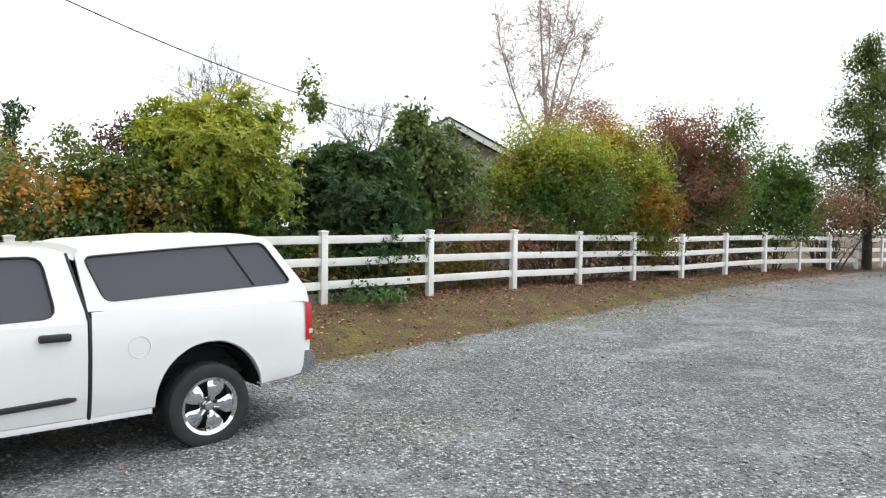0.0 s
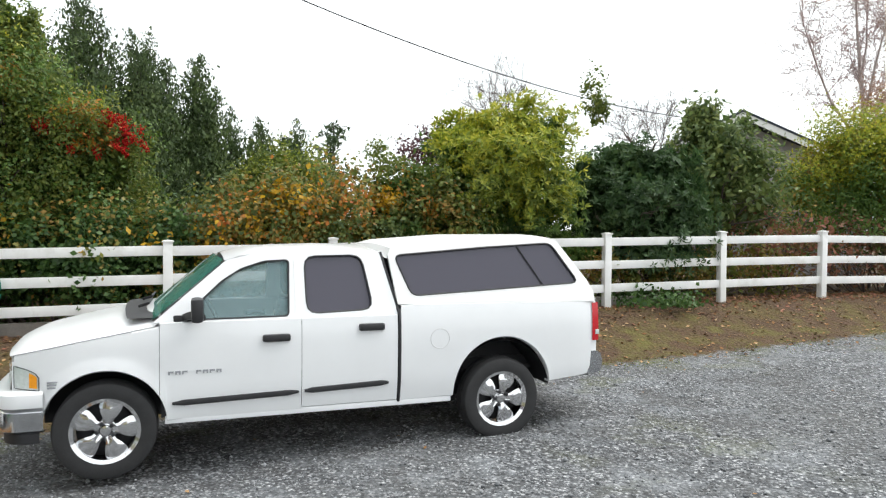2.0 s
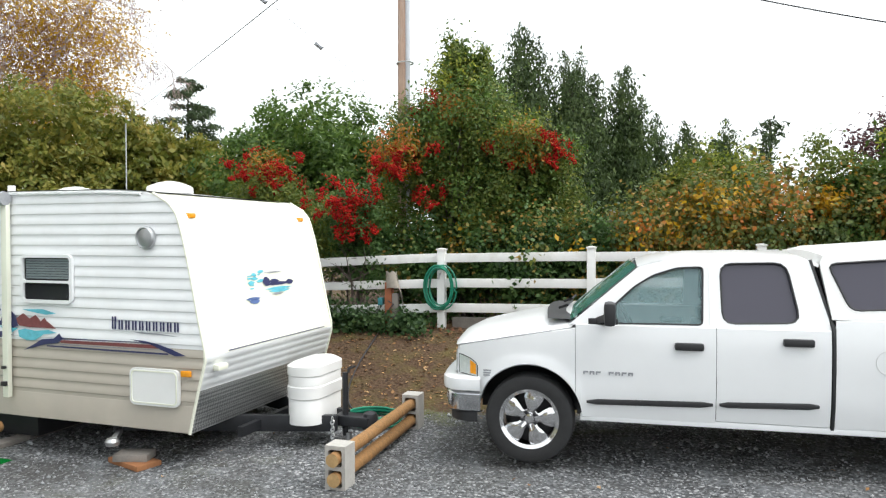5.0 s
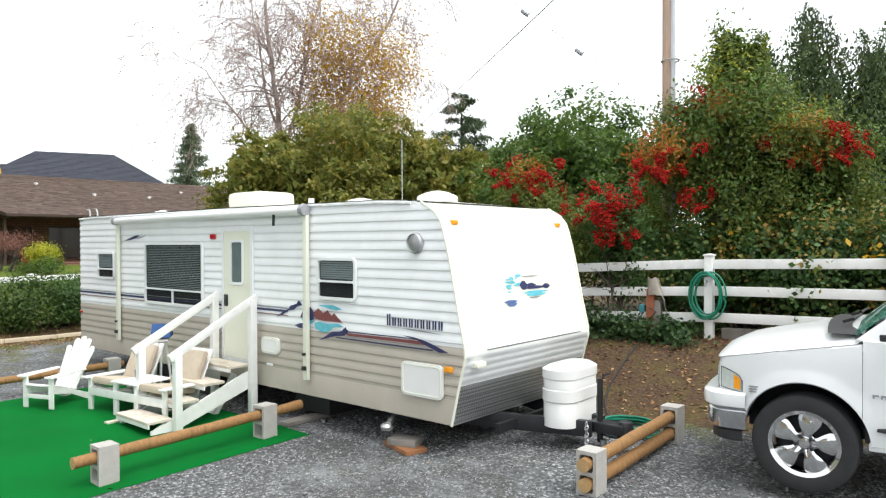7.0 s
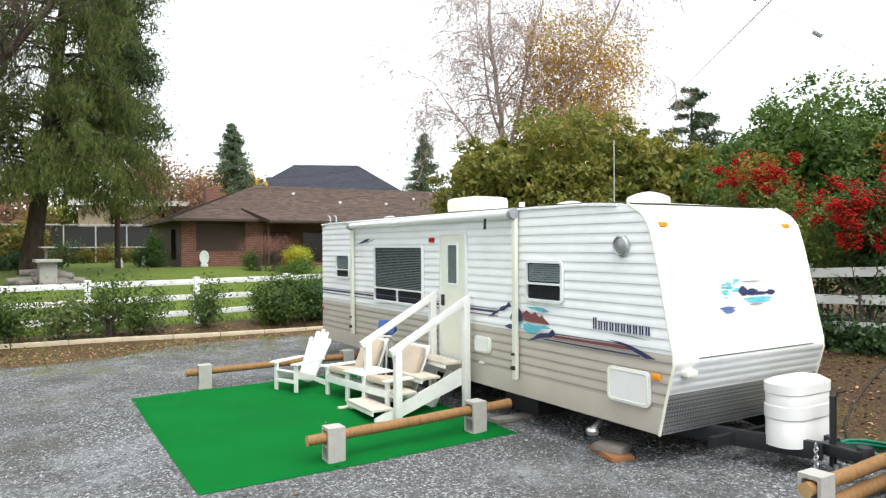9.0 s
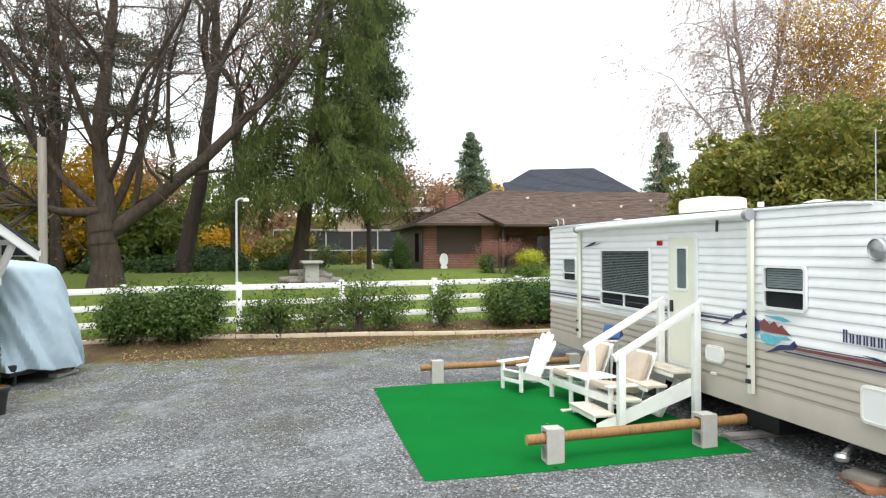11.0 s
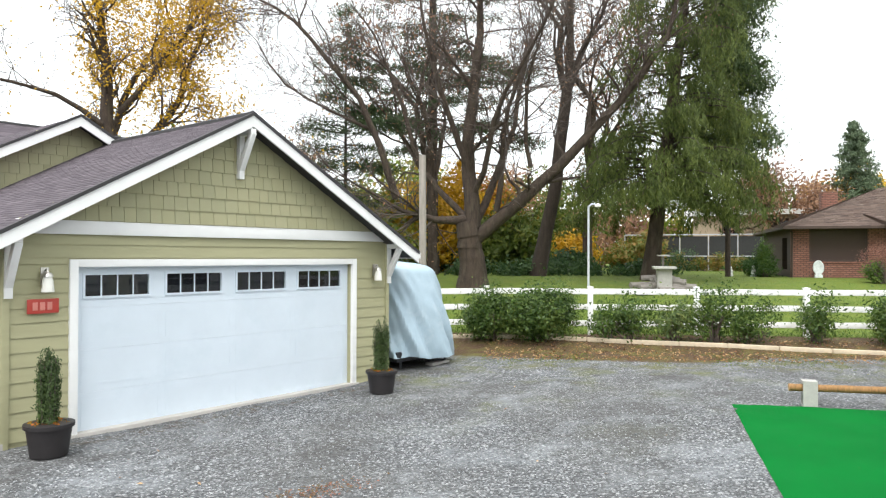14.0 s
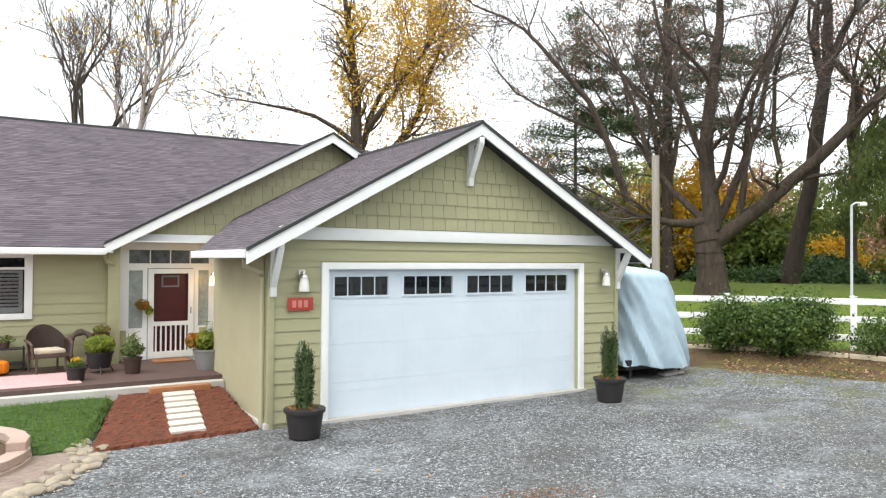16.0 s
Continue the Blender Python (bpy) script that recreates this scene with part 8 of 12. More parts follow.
def shrub(name, label, blobs, n, size, mat, seed, clumps=90, spread=0.16, stems=6, slim=0.45, category="shrub", group="", extra=None, droop=0.0, inner=0.35, stem_mat="twig", fill=0.35, whorl=False):
    """A shrub: stems from the ground and a crown of leaves."""
    rng = np.random.RandomState(seed)
    B = np.array(blobs, float)
    cx, cy = B[:, 0].mean(), B[:, 1].mean()
    g = gz(cx, cy)
    o = thing(name, Matrix.Translation((cx, cy, g)), label, category, group)
    loc = B.copy()
    loc[:, 0] -= cx
    loc[:, 1] -= cy
    loc[:, 2] -= g
    S = []
    for k in range(stems):
        b = loc[rng.randint(len(loc))]
        t = b[:3] + rng.normal(size=3) * b[3:6] * 0.35
        f = np.array([t[0] * 0.35, t[1] * 0.35, -0.1])
        v = t - f
        L = np.linalg.norm(v)
        grow(S, f, v / L, L * 0.48, 0.015 + 0.008 * L, 2, rng, 0.55, 3, 0.08, 0.02, 0.5)
    if S:
        segs_mesh("branchwork", S, M[stem_mat], o)["kind"] = "stuff"
    P, d = blob_points(loc, n // 6 if whorl else n, rng, clumps, fill, spread)
    keep = P[:, 2] > 0.02
    if whorl:
        whorls("crown", P[keep], d[keep], size, M[mat], o, rng)
    else:
        leaf_mesh("crown", P[keep], size, M[mat], o, rng, d[keep], 0.25, slim, droop)
    if inner:
        m = int(n * inner)
        k = rng.randint(0, len(loc), m)
        v = rng.normal(size=(m, 3))
        v /= np.linalg.norm(v, axis=1)[:, None]
        Q = loc[k, :3] + v * loc[k, 3:6] * (rng.rand(m)[:, None] ** 0.4) * 0.8
        Q = Q[Q[:, 2] > 0.02]
        leaf_mesh("inner_leaves", Q, size * 1.5, M["leaf_dark"] if mat == "leaf_dark" else M[mat], o, rng, None, 0.2, 0.6)
    for (bl, n2, s2, m2, nm) in (extra or ()):
        L2 = np.array(bl, float)
        L2[:, 0] -= cx
        L2[:, 1] -= cy
        L2[:, 2] -= g
        P, d = blob_points(L2, n2 // 6 if whorl and n2 > 1000 else n2, rng, max(12, n2 // 70), 0.3, 0.2)
        if whorl and n2 > 1000:
            whorls(nm, P[P[:, 2] > 0.02], d[P[:, 2] > 0.02], s2, M[m2], o, rng)
            continue
        leaf_mesh(nm, P[P[:, 2] > 0.02], s2, M[m2], o, rng, d[P[:, 2] > 0.02], 0.2, slim)
    return o


def bare_tree(name, label, x, y, height, r, seed, mat="bark", depth=5, spread=0.42, kids=3, lift=0.06, trunk=0.3, lean=(0, 0), leaves=None, forks=3, shrink=0.72, bend=0.12, twigs="twig", base=None, category="tree", rmin=0.004, main=None, more=None):
    """A tree of bare limbs, with what leaves are left on it."""
    rng = np.random.RandomState(seed)
    g = gz(x, y) if base is None else base
    o = thing(name, Matrix.Translation((x, y, g)), label, category)
    S, tips = [], []
    p = np.array([0, 0, -0.2])
    d = np.array([lean[0], lean[1], 1.0])
    d /= np.linalg.norm(d)
    L = height * trunk
    for k in range(4):
        q = p + d * L / 4
        S.append((*p, *q, r * (1.25 if k == 0 else 1.0) * (1 - 0.06 * k), r * (1 - 0.06 * (k + 1))))
        p = q
        d = d + rng.normal(size=3) * 0.04
        d /= np.linalg.norm(d)
    if main:
        right = np.array([y, -x, 0]) / math.hypot(x, y)
        for rt, fw, upw, L0, rr in main:
            s = right * rt + np.array([-x, -y, 0]) / math.hypot(x, y) * fw + np.array([0, 0, upw])
            grow(S, p - d * rr * r, s / np.linalg.norm(s), L0, r * rr, depth, rng, spread, kids, bend, lift, shrink, tips, 3, rmin)
    for k in range(0 if main else forks):
        a = 2 * math.pi * (k + rng.rand() * 0.5) / forks
        s = d + np.array([math.cos(a), math.sin(a), 0]) * (spread if k else spread * 0.25)
        grow(S, p, s / np.linalg.norm(s), height * (1 - trunk) * 0.36, r * (0.72 if k == 0 else 0.55), depth, rng, spread, kids, bend, lift, shrink, tips, 3, rmin)
    S = np.array(S)
    thick = S[:, 6] > 0.03
    segs_mesh("trunk", S[thick], M[mat], o)
    if (~thick).any():
        segs_mesh("branchwork", S[~thick], M[twigs], o)["kind"] = "stuff"
    if leaves and tips:
        n, size, lm, sp = leaves[:4]
        T = np.array(tips)
        if len(leaves) > 4:
            T = T[leaves[4](T)]
        P = T[rng.randint(0, len(T), n)] + rng.normal(size=(n, 3)) * sp
        leaf_mesh("crown", P, size, M[lm], o, rng, None, 0.1, 0.5)
    if more and tips:
        n, size, lm, sp = more
        P = np.array(tips)[rng.randint(0, len(tips), n)] + rng.normal(size=(n, 3)) * sp
        leaf_mesh("sparse_leaves", P, size, M[lm], o, rng, None, 0.1, 0.5)
    return o


def conifer(name, label, x, y, height, spread, seed, mat, n_limb=90, sprays=60, size=0.22, droop=0.25, bare=0.12, r=0.2, base=None, slim=0.28, top=0.05, bark="bark_dark", fat=0.5, gap=0.0, group="", needle_droop=0.5, jitter=0.1):
    """A conifer: straight trunk, limbs in tiers, needle sprays along them."""
    rng = np.random.RandomState(seed)
    g = gz(x, y) if base is None else base
    o = thing(name, Matrix.Translation((x, y, g)), label, "tree", group)
    S = [(0, 0, -0.3, 0, 0, height * 0.5, r, r * 0.6), (0, 0, height * 0.5, 0, 0, height, r * 0.6, 0.02)]
    P, D = [], []
    for k in range(n_limb):
        t = bare + (1 - bare) * (k + rng.rand()) / n_limb
        if gap and rng.rand() < gap:
            continue
        z = height * t
        L = spread * ((1 - t) ** fat + top) * rng.uniform(0.7, 1.12)
        a = rng.rand() * 2 * math.pi
        d = np.array([math.cos(a), math.sin(a), rng.uniform(-0.05, 0.25)])
        p = np.array([0, 0, z])
        m = 5
        for i in range(m):
            q = p + d * L / m
            S.append((*p, *q, 0.012 + 0.02 * L * (1 - i / m) * 0.5, 0.008 + 0.02 * L * (1 - (i + 1) / m) * 0.5))
            cnt = int(sprays * (0.35 + i / m) / m * (0.4 + L / spread))
            w = rng.rand(cnt)[:, None]
            pts = p + (q - p) * w + rng.normal(size=(cnt, 3)) * np.array([jitter + 0.09 * L * 0.4, jitter + 0.09 * L * 0.4, jitter * 0.8 + 0.03 * L])
            P.append(pts)
            D.append(np.repeat(d[None], cnt, 0))
            p = q
            d = d + np.array([0, 0, -droop * 0.3]) + rng.normal(size=3) * 0.06
            d /= np.linalg.norm(d)
    S = np.array(S)
    segs_mesh("trunk", S[:2], M[bark], o)
    segs_mesh("branchwork", S[2:], M["twig"], o)["kind"] = "stuff"
    P = np.concatenate(P)
    leaf_mesh("crown", P, size, M[mat], o, rng, np.concatenate(D) * 0.4, 0.4, slim, needle_droop)
    return o


def juniper(name, label, spires, seed, mat="leaf_juniper", n=5000, size=0.12, plumes=15):
    """Close-set upright plumes that taper to points, round a few leaders."""
    rng = np.random.RandomState(seed)
    A = np.array(spires, float)
    cx, cy = A[:, 0].mean(), A[:, 1].mean()
    g = gz(cx, cy)
    o = thing(name, Matrix.Translation((cx, cy, g)), label, "tree")
    S, P, D, Z = [], [], [], []
    for x, y, zt, w in A:
        h = zt - g
        lean = rng.normal(size=2) * 0.1
        foot = np.array([x - cx, y - cy, 0.0])
        S.append((foot[0], foot[1], -0.1, foot[0] + lean[0] * 0.7, foot[1] + lean[1] * 0.7, h * 0.8, 0.08, 0.02))
        k = int(plumes * (1 + h / 6))
        m = int(n / len(A) / k)
        for j in range(k):
            t = (j + rng.rand()) / k
            a = rng.rand() * 2 * math.pi
            L = rng.uniform(0.8, 1.5) * (0.45 + 0.12 * h)
            rad = 1.25 * w * (1 - 0.72 * t) * rng.rand() ** 0.6
            out = np.array([math.cos(a), math.sin(a), 0.0])
            top = h * (0.12 + 0.88 * t) - 0.7 * rad * t
            tip = foot + np.array([lean[0] * t, lean[1] * t, top]) + out * rad
            b = tip - np.array([0, 0, L]) - out * L * rng.uniform(0.15, 0.45)
            u = rng.rand(m) ** 0.85
            wide = 0.3 * (1 - u) ** 0.8 + 0.008
            P.append(b + (tip - b) * u[:, None] + rng.normal(size=(m, 3)) * wide[:, None] * np.array([1, 1, 0.7]))
            D.append(np.repeat([[out[0], out[1], 0.3]], m, 0))
            Z.append(size * (1.15 - 0.6 * u))
            S.append((*(foot + np.array([0, 0, max(0.0, b[2] - 0.3)])), *(b + (tip - b) * 0.8), 0.02, 0.005))
    segs_mesh("branchwork", S, M["bark_dark"], o)["kind"] = "stuff"
    P, Z = np.concatenate(P), np.concatenate(Z)
    keep = P[:, 2] > 0.05
    leaf_mesh("crown", P[keep], Z[keep], M[mat], o, rng, np.concatenate(D)[keep], 0.1, 0.45, -1.1)
    return o


def limbed_tree(name, label, x, y, r, seed, limbs, trunk, mat="bark", twigs="twig", leaves=None, rmin=0.007, twig_len=2.4, depth=3, density=1.6, droop=-0.03):
    """A spreading tree. Each limb: start (side, height), way at its start and at its end as (side, toward the yard, up), length, radius."""
    rng = np.random.RandomState(seed)
    g = gz(x, y)
    o = thing(name, Matrix.Translation((x, y, g)), label, "tree")
    near = np.array([-x, -y, 0]) / math.hypot(x, y)
    side = np.array([y, -x, 0]) / math.hypot(x, y)
    S, tips = [], []
    p = np.array([0, 0, -0.25])
    n = 6
    for k in range(n):
        q = p + np.array([0, 0, (trunk + 0.25) / n]) + side * rng.normal() * 0.04
        S.append((*p, *q, r * (1.0 + 0.45 * (1 - k / n) ** 4), r * (1.0 + 0.45 * (1 - (k + 1) / n) ** 4) * (1 - 0.03 * k)))
        p = q
    for (s0, z0, d0, d1, L, rr) in limbs:
        a, b = [side * d[0] + near * d[1] + np.array([0, 0, d[2]]) for d in (d0, d1)]
        a, b = a / np.linalg.norm(a), b / np.linalg.norm(b)
        p = side * s0 + np.array([0, 0, z0])
        m = max(5, int(L / 1.0))
        wob = np.zeros(3)
        rad = rr
        for k in range(m):
            t = k / (m - 1)
            wob = wob * 0.6 + rng.normal(size=3) * 0.09
            d = a * (1 - t) + b * t + wob
            d /= np.linalg.norm(d)
            q = p + d * L / m
            r2 = rr * (1 - 0.72 * (k + 1) / m)
            S.append((*p, *q, rad, r2))
            if k:
                tips.append(q)
            if k >= 2 or rr < 0.15:
                for _ in range(rng.poisson(density * (0.5 + t))):
                    e = d + rng.normal(size=3) * 0.75
                    e[2] += 0.15
                    grow(S, p + (q - p) * rng.rand(), e / np.linalg.norm(e), twig_len * rng.uniform(0.5, 1.15), min(0.09, r2 * rng.uniform(0.25, 0.5)), depth, rng, 0.55, 2, 0.2, -droop, 0.66, tips, 3, rmin)
            p, rad = q, r2
        grow(S, p, d, twig_len, rad, depth, rng, 0.5, 3, 0.18, -droop, 0.7, tips, 3, rmin)
    S = np.array(S)
    thick = S[:, 6] > 0.03
    segs_mesh("trunk", S[thick], M[mat], o)
    segs_mesh("branchwork", S[~thick], M[twigs], o)["kind"] = "stuff"
    for nm, cnt, size, lm, sp, where in (leaves or ()):
        T = np.array(tips)
        if where:
            T = T[where(T @ side, T[:, 2])]
        P = T[rng.randint(0, len(T), cnt)] + rng.normal(size=(cnt, 3)) * sp
        leaf_mesh(nm, P, size, M[lm], o, rng, None, 0.1, 0.5)
    return o


def leaning_trunk(lean, height, r, bend=0.0):
    """Sections of a tapering trunk and its axis as a function of height."""
    ax = lambda z: np.array([lean[0] * z + bend * math.sin(z * 0.5), lean[1] * z, z])
    zs = np.linspace(-0.3, height, 12)
    S = [(*ax(a), *ax(b), r * (1 - 0.93 * max(0, a) / height) * (1.25 if a < 0.5 else 1), r * (1 - 0.93 * b / height)) for a, b in zip(zs, zs[1:])]
    return S, ax


def pad_pine(name, label, x, y, height, reach, seed, mat="leaf_conifer", n_limb=70, pads=6, per=70, size=0.24, bare=0.25, r=0.3, lean=(0, 0), gap=0.0, profile=0.5):
    """A pine: flat dark pads of needles set along nearly level limbs, with air between them."""
    rng = np.random.RandomState(seed)
    o = thing(name, Matrix.Translation((x, y, gz(x, y))), label, "tree")
    S, ax = leaning_trunk(lean, height, r)
    k0 = len(S)
    P = []
    for k in range(n_limb):
        t = bare + (1 - bare) * (k + rng.rand()) / n_limb
        if rng.rand() < gap:
            continue
        a = rng.rand() * 2 * math.pi
        L = reach * ((1 - t) ** profile + 0.06) * rng.uniform(0.55, 1.1)
        d = np.array([math.cos(a), math.sin(a), rng.uniform(-0.12, 0.3)])
        p = ax(height * t)
        pts = [p]
        for i in range(4):
            q = pts[-1] + d * L / 4
            S.append((*pts[-1], *q, 0.05 * L / reach * (1 - i / 5), 0.05 * L / reach * (1 - (i + 1) / 5)))
            pts.append(q)
            d = d + np.array([0, 0, -0.06]) + rng.normal(size=3) * 0.1
        for _ in range(max(2, int(pads * L / reach))):
            u = 4 * rng.uniform(0.35, 1.0)
            i = min(3, int(u))
            c = pts[i] + (pts[i + 1] - pts[i]) * (u - i) + rng.normal(size=3) * np.array([0.22, 0.22, 0.1]) * (0.5 + 0.3 * L / 2)
            w = rng.uniform(0.22, 0.5)
            m = int(per * (w / 0.36) ** 2)
            P.append(c + rng.normal(size=(m, 3)) * np.array([w, w, 0.11]))
    S = np.array(S)
    segs_mesh("trunk", S[:k0], M["bark_dark"], o)
    segs_mesh("branchwork", S[k0:], M["bark_dark"], o)["kind"] = "stuff"
    leaf_mesh("crown", np.concatenate(P), size, M[mat], o, rng, None, 0.5, 0.16, -0.1)
    return o


def weeping_redwood(name, label, x, y, height, seed, reach, mat="leaf_redwood", n_limb=260, strands=11, per=17, size=0.2, r=0.5, lean=(0, 0), low=0.12, open_from=0.35, open_rate=0.45):
    """A tall conifer whose limbs arch down and carry hanging strands of foliage."""
    rng = np.random.RandomState(seed)
    o = thing(name, Matrix.Translation((x, y, gz(x, y))), label, "tree")
    S, ax = leaning_trunk(lean, height, r)
    k0 = len(S)
    P = []
    for k in range(n_limb):
        t = low + (1 - low) * ((k + rng.rand()) / n_limb) ** 1.25
        if t > open_from and rng.rand() < open_rate * (1 - t):
            continue
        a = rng.rand() * 2 * math.pi
        L = reach * float(np.interp(t, [0.1, 0.2, 0.32, 0.6, 1.0], [0.85, 1.0, 0.72, 0.66, 0.1])) * rng.uniform(0.6, 1.08)
        d = np.array([math.cos(a), math.sin(a), rng.uniform(0.15, 0.55)])
        p = ax(height * t)
        for i in range(6):
            q = p + d * L / 6
            S.append((*p, *q, 0.045 * (1 - i / 7), 0.045 * (1 - (i + 1) / 7)))
            for _ in range(int(strands * (0.15 + i / 4.0) * L / reach) if i else 0):
                c = p + (q - p) * rng.rand() + rng.normal(size=3) * np.array([0.2, 0.2, 0.08])
                h = rng.uniform(0.35, 1.0)
                u = rng.rand(per)
                way = np.array([d[0] * 0.35, d[1] * 0.35, -1.0]) + rng.normal(size=3) * 0.16
                P.append(c + way * (u * h)[:, None] + rng.normal(size=(per, 3)) * (0.09 * (1 - 0.6 * u))[:, None])
            p = q
            d = d + np.array([0, 0, -0.2]) + rng.normal(size=3) * 0.07
            d /= np.linalg.norm(d)
    S = np.array(S)
    segs_mesh("trunk", S[:k0], M["bark"], o)
    segs_mesh("branchwork", S[k0:], M["bark_dark"], o)["kind"] = "stuff"
    P = np.concatenate(P)
    leaf_mesh("crown", P[P[:, 2] > 0.085 * height], size, M[mat], o, rng, None, 0.1, 0.2, 1.3)
    return o


def berries(parent, P, size, rng, label="hanging clusters of red berries"):
    n = len(P)
    o = np.array([(1, 0, 0), (-1, 0, 0), (0, 1, 0), (0, -1, 0), (0, 0, 1), (0, 0, -1)], float)
    V = (P[:, None] + o[None] * (size * rng.uniform(0.7, 1.2, n))[:, None, None]).reshape(-1, 3)
    f = np.array([(0, 2, 4), (2, 1, 4), (1, 3, 4), (3, 0, 4), (2, 0, 5), (1, 2, 5), (3, 1, 5), (0, 3, 5)])
    F = (np.arange(n)[:, None, None] * 6 + f[None]).reshape(-1, 3)
    me = mesh_from("fruiting_spray", V.tolist(), F.tolist(), M["berry"])
    me.polygons.foreach_set("use_smooth", [True] * len(me.polygons))
    ob = new("fruiting_spray", me)
    ob.parent = parent
    ob["kind"] = "stuff"
    return tagged(ob, label)


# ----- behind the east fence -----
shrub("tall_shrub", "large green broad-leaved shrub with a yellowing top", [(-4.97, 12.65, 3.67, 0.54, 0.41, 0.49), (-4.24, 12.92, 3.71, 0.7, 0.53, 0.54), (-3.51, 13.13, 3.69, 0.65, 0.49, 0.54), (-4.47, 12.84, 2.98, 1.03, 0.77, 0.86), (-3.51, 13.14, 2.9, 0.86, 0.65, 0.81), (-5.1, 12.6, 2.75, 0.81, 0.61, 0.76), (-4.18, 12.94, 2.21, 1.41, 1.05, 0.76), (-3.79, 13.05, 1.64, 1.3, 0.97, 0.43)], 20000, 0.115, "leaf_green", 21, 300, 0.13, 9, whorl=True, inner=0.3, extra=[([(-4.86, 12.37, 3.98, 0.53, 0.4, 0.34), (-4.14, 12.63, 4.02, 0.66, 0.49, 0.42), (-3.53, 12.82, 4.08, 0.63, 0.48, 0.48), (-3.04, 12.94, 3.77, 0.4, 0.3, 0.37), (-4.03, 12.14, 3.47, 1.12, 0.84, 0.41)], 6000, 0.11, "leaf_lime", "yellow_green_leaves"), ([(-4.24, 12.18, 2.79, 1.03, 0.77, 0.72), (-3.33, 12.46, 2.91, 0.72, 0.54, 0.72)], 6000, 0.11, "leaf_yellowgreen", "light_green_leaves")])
shrub("tall_shrub", "green broad-leaved shrub with yellowing leaves", [(-5.72, 11.45, 2.45, 0.56, 0.42, 0.51), (-5.41, 11.6, 2.74, 0.46, 0.34, 0.46), (-5.21, 11.69, 2.23, 0.61, 0.46, 0.51), (-5.53, 11.54, 1.8, 0.92, 0.69, 0.41)], 7500, 0.105, "leaf_green", 22, 120, 0.13, 5, whorl=True, extra=[([(-5.64, 10.93, 2.54, 0.22, 0.16, 0.16)], 220, 0.11, "leaf_gold", "yellow_leaves"), ([(-5.79, 11.41, 3.41, 0.33, 0.24, 0.33), (-5.64, 11.49, 3.05, 0.41, 0.31, 0.25)], 950, 0.09, "leaf_olive", "pale_leaves")])
shrub("plum_bush", "dark reddish purple leaved bush", [(-6.04, 13.29, 3.63, 0.44, 0.33, 0.46), (-5.84, 13.38, 3.91, 0.29, 0.22, 0.41)], 1500, 0.085, "leaf_plum", 23, 50, 0.2, 6, inner=0)
shrub("dark_shrub", "dense dark green shrub with long leaves", [(-2.11, 14.44, 3.34, 0.58, 0.44, 0.64), (-1.31, 14.53, 3.19, 0.58, 0.44, 0.58), (-2.73, 14.34, 3.16, 0.52, 0.39, 0.46), (-1.99, 14.46, 2.66, 1.22, 0.91, 0.81), (-2.44, 14.39, 2.25, 0.93, 0.7, 0.58), (-1.07, 14.55, 2.44, 0.7, 0.52, 0.7), (-1.98, 14.46, 1.73, 1.51, 1.13, 0.52)], 17000, 0.115, "leaf_dark", 24, 220, 0.13, 8, slim=0.32, droop=0.5, whorl=True)
shrub("tall_shrub", "grey-green tall shrub before a gable", [(-0.5, 16.1, 3.7, 0.85, 0.8, 1.1), (0.1, 16.3, 3.0, 0.9, 0.8, 1.0), (-0.7, 15.8, 2.5, 0.8, 0.7, 1.0), (-0.75, 16.0, 4.3, 0.45, 0.4, 0.55)], 7500, 0.13, "leaf_grey", 25, 140, 0.15, 8)
shrub("sapling", "thin sapling with a tuft of yellow-green leaves", [(-2.85, 15.33, 4.93, 0.25, 0.19, 0.42), (-2.75, 15.35, 4.57, 0.2, 0.15, 0.31)], 900, 0.1, "leaf_olive", 26, 26, 0.2, 3, inner=0)
shrub("turning_shrub", "yellow-green shrub turning to autumn colour", [(1.8, 18.91, 3.17, 0.91, 0.68, 0.83), (2.81, 18.78, 3.76, 1.13, 0.85, 1.13), (3.67, 18.63, 3.25, 0.91, 0.68, 1.13)], 18000, 0.085, "leaf_autumn", 27, 240, 0.13, 8, extra=[([(1.77, 18.61, 3.45, 0.82, 0.61, 0.52), (2.76, 18.49, 4.25, 1.11, 0.84, 0.74), (3.6, 18.34, 3.88, 0.74, 0.56, 0.74)], 7000, 0.085, "leaf_lime", "yellow_leaves"), ([(1.78, 18.61, 2.71, 1.11, 0.84, 0.74), (3.35, 18.39, 2.8, 1.26, 0.95, 0.89), (2.51, 18.52, 1.99, 1.64, 1.23, 0.59)], 17000, 0.085, "leaf_green", "green_leaves")])
shrub("turning_shrub", "orange and yellow-green autumn shrub", [(5.24, 19.92, 3.57, 1.02, 0.76, 1.23), (5.76, 19.77, 2.72, 0.82, 0.61, 0.98), (4.89, 20.0, 2.71, 1.15, 0.86, 0.98), (5.49, 19.85, 1.94, 1.15, 0.86, 0.66)], 12000, 0.085, "leaf_autumn", 28, 170, 0.14, 7, extra=[([(5.15, 19.63, 4.17, 0.94, 0.7, 0.73), (5.31, 19.59, 3.47, 0.81, 0.61, 0.81)], 3600, 0.085, "leaf_lime", "yellow_leaves"), ([(4.29, 20.45, 4.64, 0.7, 0.52, 0.75), (4.64, 20.06, 4.13, 0.66, 0.49, 0.66), (5.0, 19.98, 4.43, 0.57, 0.43, 0.46)], 6500, 0.085, "leaf_orange", "orange_leaves"), ([(5.74, 19.46, 2.71, 0.73, 0.54, 0.56)], 2000, 0.085, "leaf_orange", "low_orange_leaves")])
